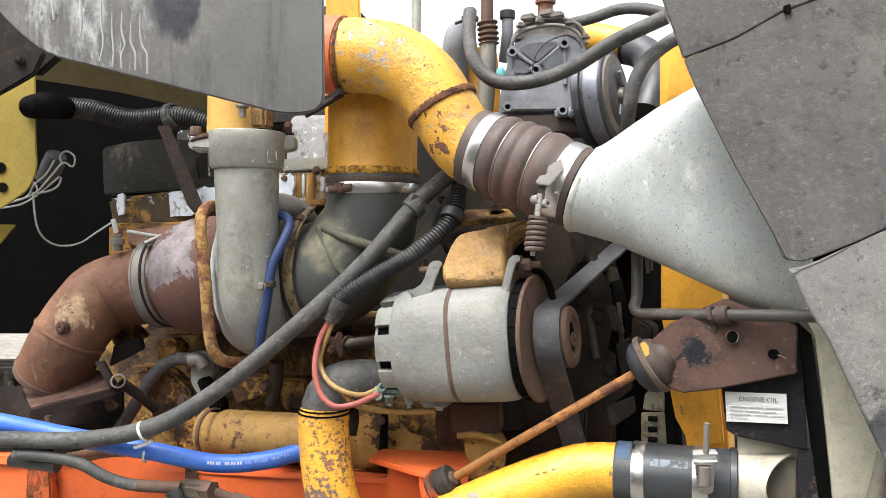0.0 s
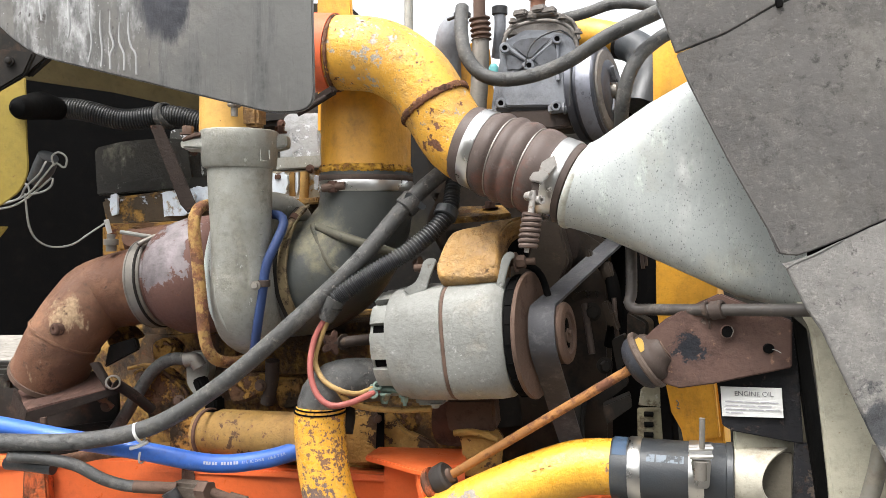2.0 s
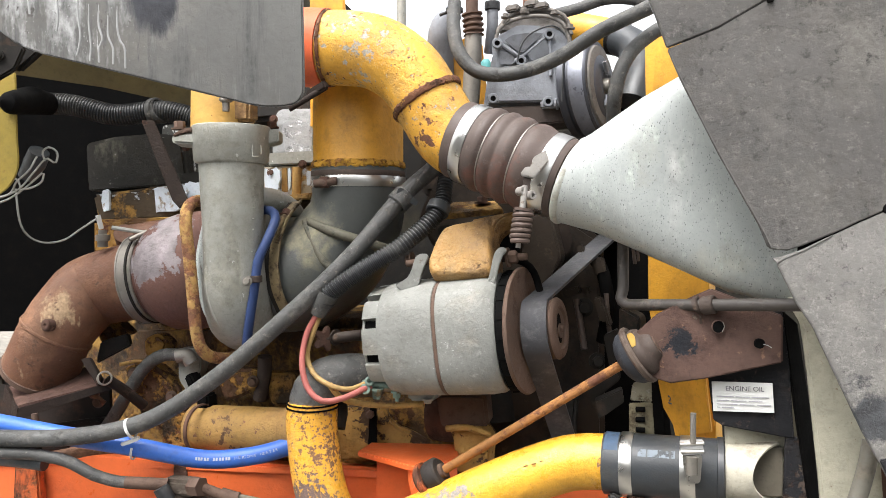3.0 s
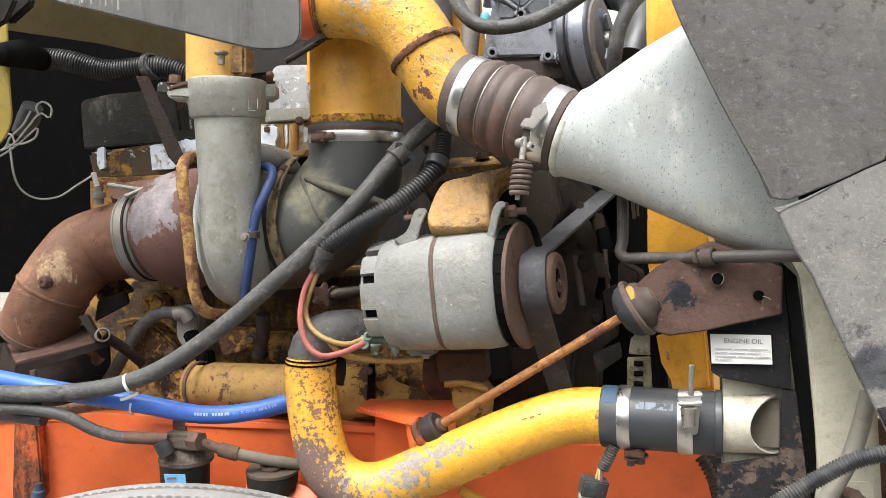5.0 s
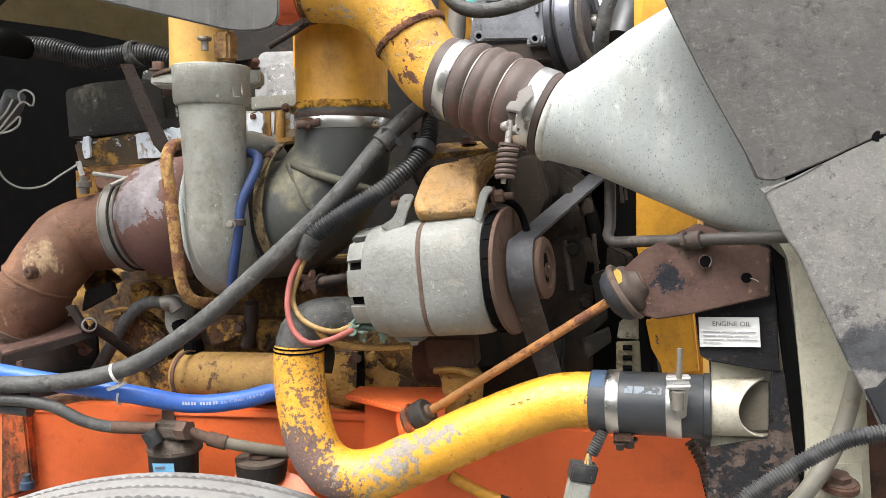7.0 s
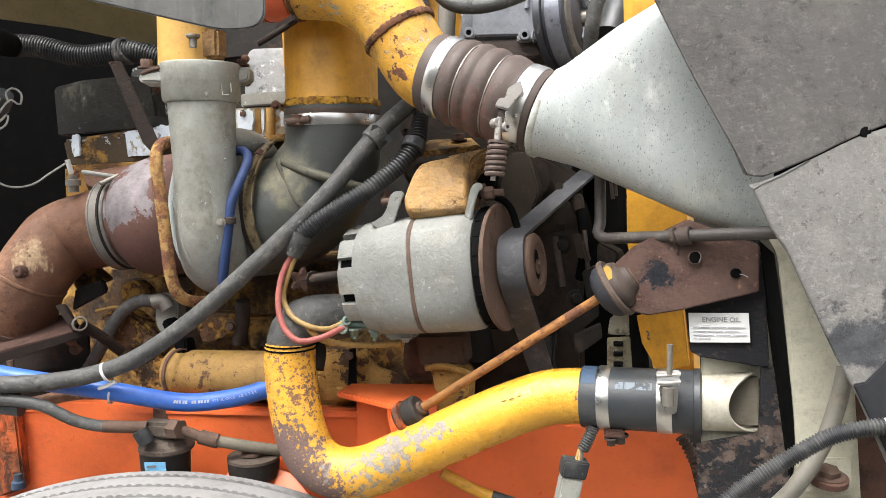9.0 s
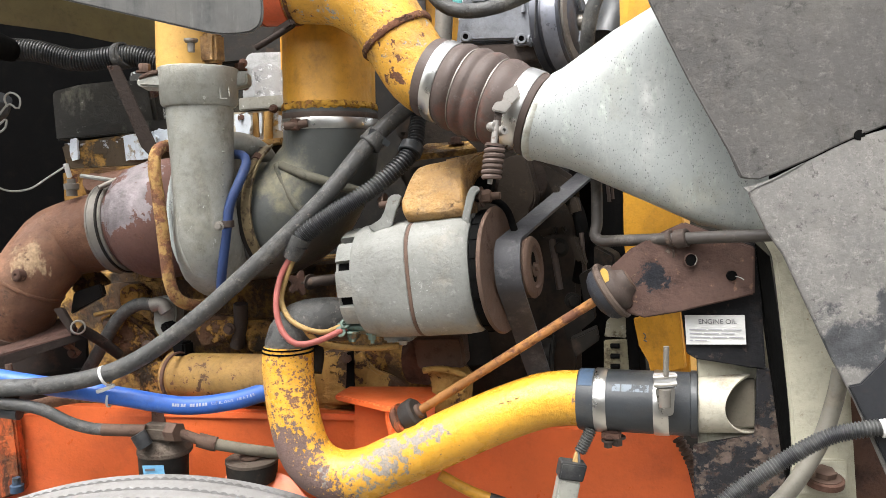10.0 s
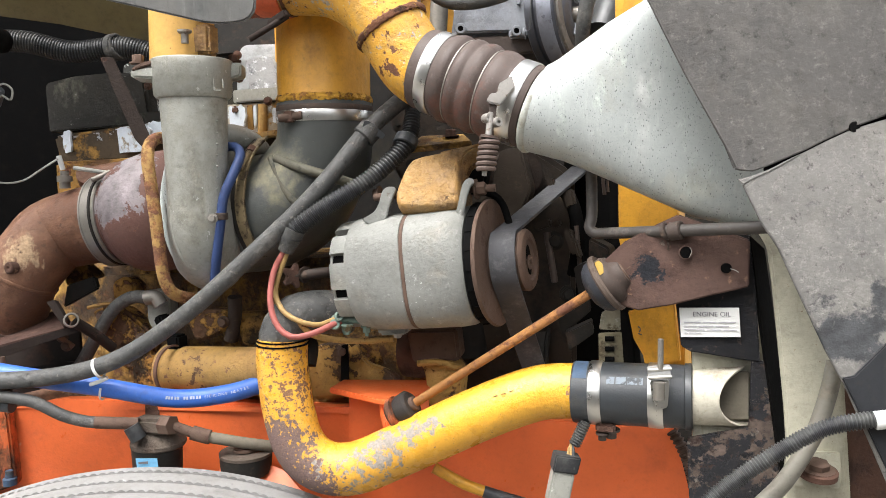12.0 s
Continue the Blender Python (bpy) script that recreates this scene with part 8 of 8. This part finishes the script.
part("stem", lathe([(0, 0.010), (0.012, 0.010), (0.013, 0.014), (0.024, 0.014), (0.025, 0.008), (0.034, 0.008), (0.034, 0)], (-1.2532, 1.1464, 1.6838), UP, 12), zinc, tv)
part("boot", tube([(-1.2562, 1.1464, 1.7199), (-1.2591, 1.1406, 1.7469)], 0.0048, n=10), paper, tv, "white wire boot")
single("clamp_bolt", tube([(-1.2131, 1.1335, 1.7229), (-1.1778, 1.1497, 1.7167), (-1.1601, 1.1689, 1.7124)], 0.004, n=8), wire_white, "pale bolt beside the turbo band", "bolt")

# ---- compressor and what stands above the engine ----
ac = thing("refrigerant_compressor", (-0.4558, 1.3993, 2.0351), "grimy dark grey compressor with a belt pulley", "compressor")
part("crankcase", slab([(-0.5229, 1.3668, 2.0031), (-0.5087, 1.3762, 2.0740), (-0.4762, 1.3922, 2.0974), (-0.3971, 1.4069, 2.0934), (-0.3814, 1.4130, 2.0628), (-0.3767, 1.4108, 1.9499), (-0.5289, 1.3618, 1.9457)], 0.13, corner=0.012, bevel=0.01), dark_alu, ac)
part("cylinder_head", slab([(-0.5125, 1.3860, 2.0889), (-0.4943, 1.3957, 2.1206), (-0.4662, 1.4094, 2.1356), (-0.4177, 1.4097, 2.1308), (-0.3892, 1.4224, 2.1146), (-0.3787, 1.4256, 2.0713), (-0.4072, 1.4130, 2.0895), (-0.4760, 1.3920, 2.0890)], 0.12, corner=0.012, bevel=0.008), dust_grey, ac)
part("side_cover", slab([(-0.5126, 1.3606, 2.0609), (-0.5017, 1.3662, 2.0755), (-0.4712, 1.3777, 2.0917), (-0.4011, 1.3992, 2.0860), (-0.3822, 1.4011, 2.0503), (-0.3852, 1.3959, 1.9525), (-0.5003, 1.3588, 1.9532)], 0.014, corner=0.008, bevel=0.003), dark_alu, ac, "ribbed side cover")
# Flat plates on the cover; only their darker grey makes them look recessed.
for outline in ([(-0.4903, 1.3663, 2.0638), (-0.4764, 1.3716, 2.0731), (-0.4497, 1.3809, 2.0764), (-0.4237, 1.3897, 2.0751), (-0.4570, 1.3757, 2.0400), (-0.4688, 1.3720, 2.0442)], [(-0.4512, 1.3774, 2.0363), (-0.4194, 1.3903, 2.0649), (-0.4136, 1.3910, 2.0477), (-0.4141, 1.3897, 2.0323), (-0.4414, 1.3798, 2.0240)], [(-0.4992, 1.3621, 2.0496), (-0.4725, 1.3700, 2.0339), (-0.4734, 1.3686, 2.0192), (-0.4976, 1.3604, 2.0197)]):
    part("recess", slab([V(q) - FWD * 0.006 for q in outline], 0.002, corner=0.004, bevel=0.0005, away=FWD), pocket_shade, ac, "flat plate with pocket shade in its colour")
for a, b in (((-0.4967, 1.3591, 2.0593), (-0.4600, 1.3730, 2.0327)), ((-0.4600, 1.3730, 2.0327), (-0.4153, 1.3909, 2.0713)), ((-0.4134, 1.3917, 2.0692), (-0.4086, 1.3868, 1.9990)), ((-0.4619, 1.3721, 2.0326), (-0.4914, 1.3619, 2.0105))):
    part("rib", tube([a, b], 0.004, n=8), dark_alu, ac)
for q in ((-0.4997, 1.3555, 2.0578), (-0.4123, 1.3879, 2.0724), (-0.4585, 1.3690, 2.0257), (-0.4085, 1.3718, 1.9504), (-0.5052, 1.3512, 1.9586), (-0.3808, 1.3871, 1.9551)):
    boss = part("bolt_boss", lathe([(0, 0.0095), (0.005, 0.0095), (0.006, 0.0085), (0.006, 0.005), (0.001, 0.005)], q, -FWD, 20), dark_alu, ac)
    part("bolt_hole", lathe([(0, 0), (0, 0.005), (0.003, 0.005), (0.003, 0)], q, -FWD, 16), core_black, boss, "dark bolt socket")
part("cover_ear", block((-0.4012, 1.3828, 1.9485), (0.045, 0.02, 0.016), AX), dark_alu, ac)
for q in ((-0.4817, 1.3908, 2.1264), (-0.4492, 1.4007, 2.1338), (-0.4316, 1.4031, 2.1285)):
    part("head_lug", block(q, (0.026, 0.02, 0.012), AX), dust_grey, ac)
part("service_spigot", lathe([(0, 0.014), (0.02, 0.014), (0.022, 0.019), (0.05, 0.019), (0.05, 0)], (-0.4598, 1.4234, 2.1363), UP, 16), rust_pipe, ac, "rusty service fitting")
ACX = (AA - FWD * 0.22).normalized()
acp = part("pulley", lathe([(-0.015, 0.02), (-0.015, 0.082), (-0.012, 0.086), (0.0, 0.086), (0.002, 0.082), (0.006, 0.082), (0.008, 0.087), (0.036, 0.087), (0.04, 0.084), (0.041, 0.06), (0.045, 0.058), (0.05, 0.05), (0.052, 0.028), (0.046, 0.02), (0.046, 0)], (-0.3676, 1.4382, 1.9759), ACX, 56), pulley_steel, ac, "dark grooved clutch pulley")
part("pulley_rim", band(V((-0.3676, 1.4382, 1.9759)) + ACX * 0.022, ACX, 0.0868, 0.026, 0.0012, 56), rim_silver, acp, "worn grooved rim")
part("clutch_face", lathe([(0.040, 0.03), (0.040, 0.076), (0.044, 0.074), (0.046, 0.062), (0.044, 0.03)], (-0.3676, 1.4382, 1.9759), ACX, 48), dust_grey, acp)
part("clutch_hub", lathe([(0.046, 0.0), (0.046, 0.016), (0.058, 0.014), (0.058, 0)], (-0.3676, 1.4382, 1.9759), ACX, 20), zinc, acp)
for k in range(3):
    t = 2.1 * k + 0.5
    part("hub_spoke", block(V((-0.3676, 1.4382, 1.9759)) + ACX * 0.051 + (UP * math.cos(t) + AO * math.sin(t)) * 0.034, (0.006, 0.014, 0.03), ACX, UP * math.cos(t) + AO * math.sin(t)), dark_alu, acp)
part("head_rim", tube([(-0.5032, 1.3561, 2.0592), (-0.4964, 1.3603, 2.0860), (-0.4699, 1.3733, 2.1028), (-0.4205, 1.3854, 2.1059), (-0.3874, 1.3947, 2.0898), (-0.3750, 1.3936, 2.0543)], 0.0035, n=10), dust_grey, ac)
part("head_rim", tube([(-0.5080, 1.3769, 2.0845), (-0.4935, 1.3846, 2.1096), (-0.4712, 1.3955, 2.1224), (-0.4250, 1.4061, 2.1234), (-0.3914, 1.4156, 2.1091), (-0.3780, 1.4150, 2.0752)], 0.0035, n=10), dust_grey, ac)
for q in ((-0.4859, 1.3604, 2.1054), (-0.4546, 1.3753, 2.1140), (-0.4026, 1.3884, 2.1100), (-0.3748, 1.3947, 2.0827)):
    part("head_bolt", hexbolt(q, UP, 0.0055, 0.006), dust_grey, ac)
part("oil_plug", hexbolt((-0.3905, 1.3711, 1.9454), AX, 0.007, 0.012, shank=0.006), dark_alu, ac)
part("foot", slab([(-0.5159, 1.3568, 1.9445), (-0.3704, 1.4027, 1.9486), (-0.3732, 1.4001, 1.9159), (-0.5056, 1.3602, 1.9084)], 0.10, corner=0.006, bevel=0.006), iron_brown, ac, "dark mounting foot")
part("thin_wire", tube([(-0.4594, 1.3529, 2.0209), (-0.4547, 1.3562, 2.0493), (-0.4396, 1.3641, 2.0718), (-0.4079, 1.3795, 2.0863), (-0.3894, 1.3878, 2.0784), (-0.3778, 1.3923, 2.0563), (-0.3752, 1.3536, 2.0165), (-0.3723, 1.3354, 1.9433)], 0.0016, n=6), conduit_black, ac)
single("refrigerant_hose", tube([(-0.5671, 1.3179, 2.1297), (-0.5598, 1.2975, 2.0840), (-0.5434, 1.2812, 2.0347), (-0.5146, 1.2823, 2.0004), (-0.4751, 1.2892, 1.9893), (-0.4235, 1.3024, 1.9958), (-0.3659, 1.3080, 2.0157), (-0.2995, 1.3072, 2.0514), (-0.2174, 1.3025, 2.0809)], 0.0122, n=18), rubber_grey, "grey refrigerant hose looping in front of the compressor", "hose")
single("refrigerant_hose", tube([(-0.4251, 1.4725, 2.1297), (-0.3811, 1.4711, 2.1357), (-0.3336, 1.4716, 2.1466), (-0.2829, 1.4508, 2.1372), (-0.2330, 1.4513, 2.1202)], 0.0105, n=16), rubber_grey, "thin dark hose over the compressor", "hose")
single("radiator_hose", tube([(-0.1984, 1.3548, 2.0620), (-0.2233, 1.3426, 2.0467), (-0.2522, 1.3280, 2.0184), (-0.2690, 1.3188, 1.9837), (-0.2786, 1.3238, 1.9431), (-0.2873, 1.3512, 1.8995), (-0.2924, 1.3798, 1.8440)], 0.0118, n=18), rubber_grey, "grey hose bending down beside the pulley", "hose")
gp = thing("upright_tube", (-0.6234, 1.3775, 2.0648), "grey upright tube with a wire clip", "pipe")
part("tube", tube([(-0.6380, 1.4214, 1.9474), (-0.6303, 1.3957, 2.0472), (-0.6232, 1.3787, 2.0917), (-0.6150, 1.3834, 2.1166), (-0.5959, 1.3930, 2.1341)], [0.025, 0.025, 0.024, 0.021, 0.016], n=24), dark_alu, gp)
part("clip_ring", band((-0.5667, 1.3176, 2.1154), UP, 0.0125, 0.008, 0.003, 20), conduit_black, gp)
part("clip_wire", tube([(-0.5947, 1.3153, 2.1095), (-0.5723, 1.3150, 2.1153), (-0.5641, 1.3190, 2.1215)], 0.003, n=8), conduit_black, gp)
rf = thing("brown_fitting", (-0.5578, 1.3867, 2.0825), "rust-brown ribbed rubber fitting on a grey pipe", "fitting")
part("upper_pipe", tube([(-0.5646, 1.3893, 2.2313), (-0.5629, 1.3876, 2.1675), (-0.5616, 1.3862, 2.1165)], 0.0115, n=16), rust_disc, rf)
part("ribbed_boot", tube([(-0.5618, 1.3865, 2.1250), (-0.5593, 1.3868, 2.1037), (-0.5579, 1.3867, 2.0846)], 0.018, n=18, ridge=(0.010, 0.002)), rust_disc, rf)
part("lower_pipe", tube([(-0.5589, 1.3863, 2.0867), (-0.5591, 1.3836, 2.0187), (-0.5634, 1.3780, 1.9230)], [0.016, 0.0165, 0.0165], n=18), zinc, rf, "grey lower pipe")
cs = thing("small_hose", (-0.5343, 1.4216, 2.1305), "short grey hose with a black clip", "hose")
part("hose", tube([(-0.5348, 1.4220, 2.1477), (-0.5338, 1.4210, 2.1090), (-0.5455, 1.4357, 2.0592)], 0.011, n=16), dark_alu, cs)
part("clip", band((-0.5347, 1.4219, 2.1445), UP, 0.011, 0.016, 0.004, 24), conduit_black, cs)
single("teal_cap", lathe([(0, 0.0), (0, 0.008), (0.012, 0.009), (0.018, 0.005), (0.018, 0)], (-0.5141, 1.3380, 2.0100), UP, 14), teal_cap, "small teal plastic cap", "cap")
single("top_bracket", slab([(-0.6113, 1.4168, 2.0769), (-0.5918, 1.4265, 2.0937), (-0.5616, 1.4401, 2.0808), (-0.5483, 1.4413, 1.9514), (-0.6179, 1.4088, 1.9505)], 0.02, corner=0.006, bevel=0.003), yellow_plain, "yellow bracket behind the hoses", "bracket")
single("rear_casting", slab([(-0.7180, 1.4622, 1.9675), (-0.5841, 1.5024, 1.9664), (-0.5526, 1.4895, 1.8222), (-0.6940, 1.4443, 1.7869)], 0.12, corner=0.02, bevel=0.01), grime, "dark casting behind the bellows hose", "engine part")
single("cleaner_panel", slab([(-0.9189, 1.3791, 2.3789), (-0.8644, 1.4053, 2.3792), (-0.8467, 1.4035, 2.1238), (-0.8427, 1.3974, 1.9264), (-0.9098, 1.3652, 1.9260)], 0.02, bevel=0.004), yellow_plain, "yellow sheet panel behind the elbow pipe", "panel")
single("exhaust_post", tube([(-0.7437, 1.4501, 2.0547), (-0.7470, 1.4551, 2.2172), (-0.7493, 1.4587, 2.3333)], 0.0095, n=16), cast_alu, "pale grey upright post behind the elbow", "post")
yp = thing("rear_yellow_pipe", (-0.3649, 1.5883, 2.1137), "yellow pipe end with a dark clamp", "pipe")
part("pipe", tube([(-0.4646, 1.6091, 2.1419), (-0.4034, 1.6039, 2.1261), (-0.3442, 1.5977, 2.1083)], 0.032, n=24), yellow_plain, yp)
part("clamp", band((-0.3349, 1.5964, 2.1050), V((-0.3442, 1.5977, 2.1083)) - V((-0.4646, 1.6091, 2.1419)), 0.032, 0.03, 0.006, 28), grime, yp)
single("dark_hose", tube([(-0.3338, 1.5913, 2.1016), (-0.2927, 1.5650, 2.0699), (-0.2722, 1.5171, 2.0117), (-0.2814, 1.4886, 1.9555)], 0.033, n=20), rubber_black, "black radiator hose behind the pulley", "hose")
rv = thing("drain_valve", (-0.7605, 1.1936, 1.5291), "small rusty drain valve with a star handle", "valve")
HX = V((0.8, -0.5, 0.1)).normalized()
HY = UP.cross(HX).normalized()
part("handle", slab([V((-0.7596, 1.1884, 1.5278)) + (0.0185 + 0.0055 * math.cos(5 * t)) * (HY * math.cos(t) + HX.cross(HY) * math.sin(t)) for t in (2 * math.pi * i / 40 for i in range(40))], 0.007, bevel=0.002, away=-HX), rust_dark, rv, "rusty star handle")
part("stem", tube([(-0.7623, 1.1927, 1.5271), (-0.7493, 1.2098, 1.5278)], 0.005, n=10), iron_brown, rv)
part("packing_nut", hexbolt((-0.7511, 1.2089, 1.5278), (-0.9, 0.3, 0), 0.010, 0.010), iron_brown, rv)
single("drain_cock", tube([(-0.7548, 1.2071, 1.5257), (-0.7290, 1.2193, 1.5301), (-0.7082, 1.2401, 1.5310)], 0.010, n=12), iron_brown, "dark valve body behind the alternator", "valve")

# ---- wheel ----
WC = V((-0.9018, 0.9075, 1.2593))
WR = 0.75
WC.z = WR - 0.288
wheel = thing("wheel", (WC.x, WC.y, -0.288), "large dusty tyre with ribbed tread below the engine bay", "wheel")
WA = (FWD - UP * FWD.dot(UP)).normalized()
WS = WA.cross(UP)
prof = [(-0.10, 0.36, 0), (-0.15, 0.47, 0), (-0.16, 0.58, 0), (-0.155, 0.68, 0), (-0.145, 0.728, 0), (-0.132, WR - 0.006, 0)]
for g in (-0.105, -0.062, -0.02, 0.022, 0.064, 0.106):
    prof += [(g - 0.017, WR + 0.001, 0), (g - 0.006, WR, 0), (g - 0.004, WR - 0.016, 0), (g + 0.004, WR - 0.016, 0), (g + 0.006, WR, 1), (g + 0.017, WR + 0.001, 0)]
prof += [(0.132, WR - 0.004, 0), (0.15, 0.718, 0), (0.16, 0.60, 0), (0.15, 0.47, 0), (0.10, 0.36, 0)]
rings = []
for s0, r, zig in prof:
    ring = []
    for i in range(900):
        t = 2 * math.pi * i / 900
        ring.append(WC + WA * s0 + (r - (0.003 if i % 3 == 0 else 0.0) * zig) * (math.cos(t) * WS + math.sin(t) * UP))
    rings.append(ring)
tyre = part("tyre", skin(bmesh.new(), rings, caps=False), tyre_rubber, wheel)
part("rim", lathe([(-0.06, 0.0), (-0.06, 0.32), (-0.10, 0.35), (-0.11, 0.366), (0.11, 0.366), (0.1, 0)], WC, WA, 48), yellow_plain, wheel)
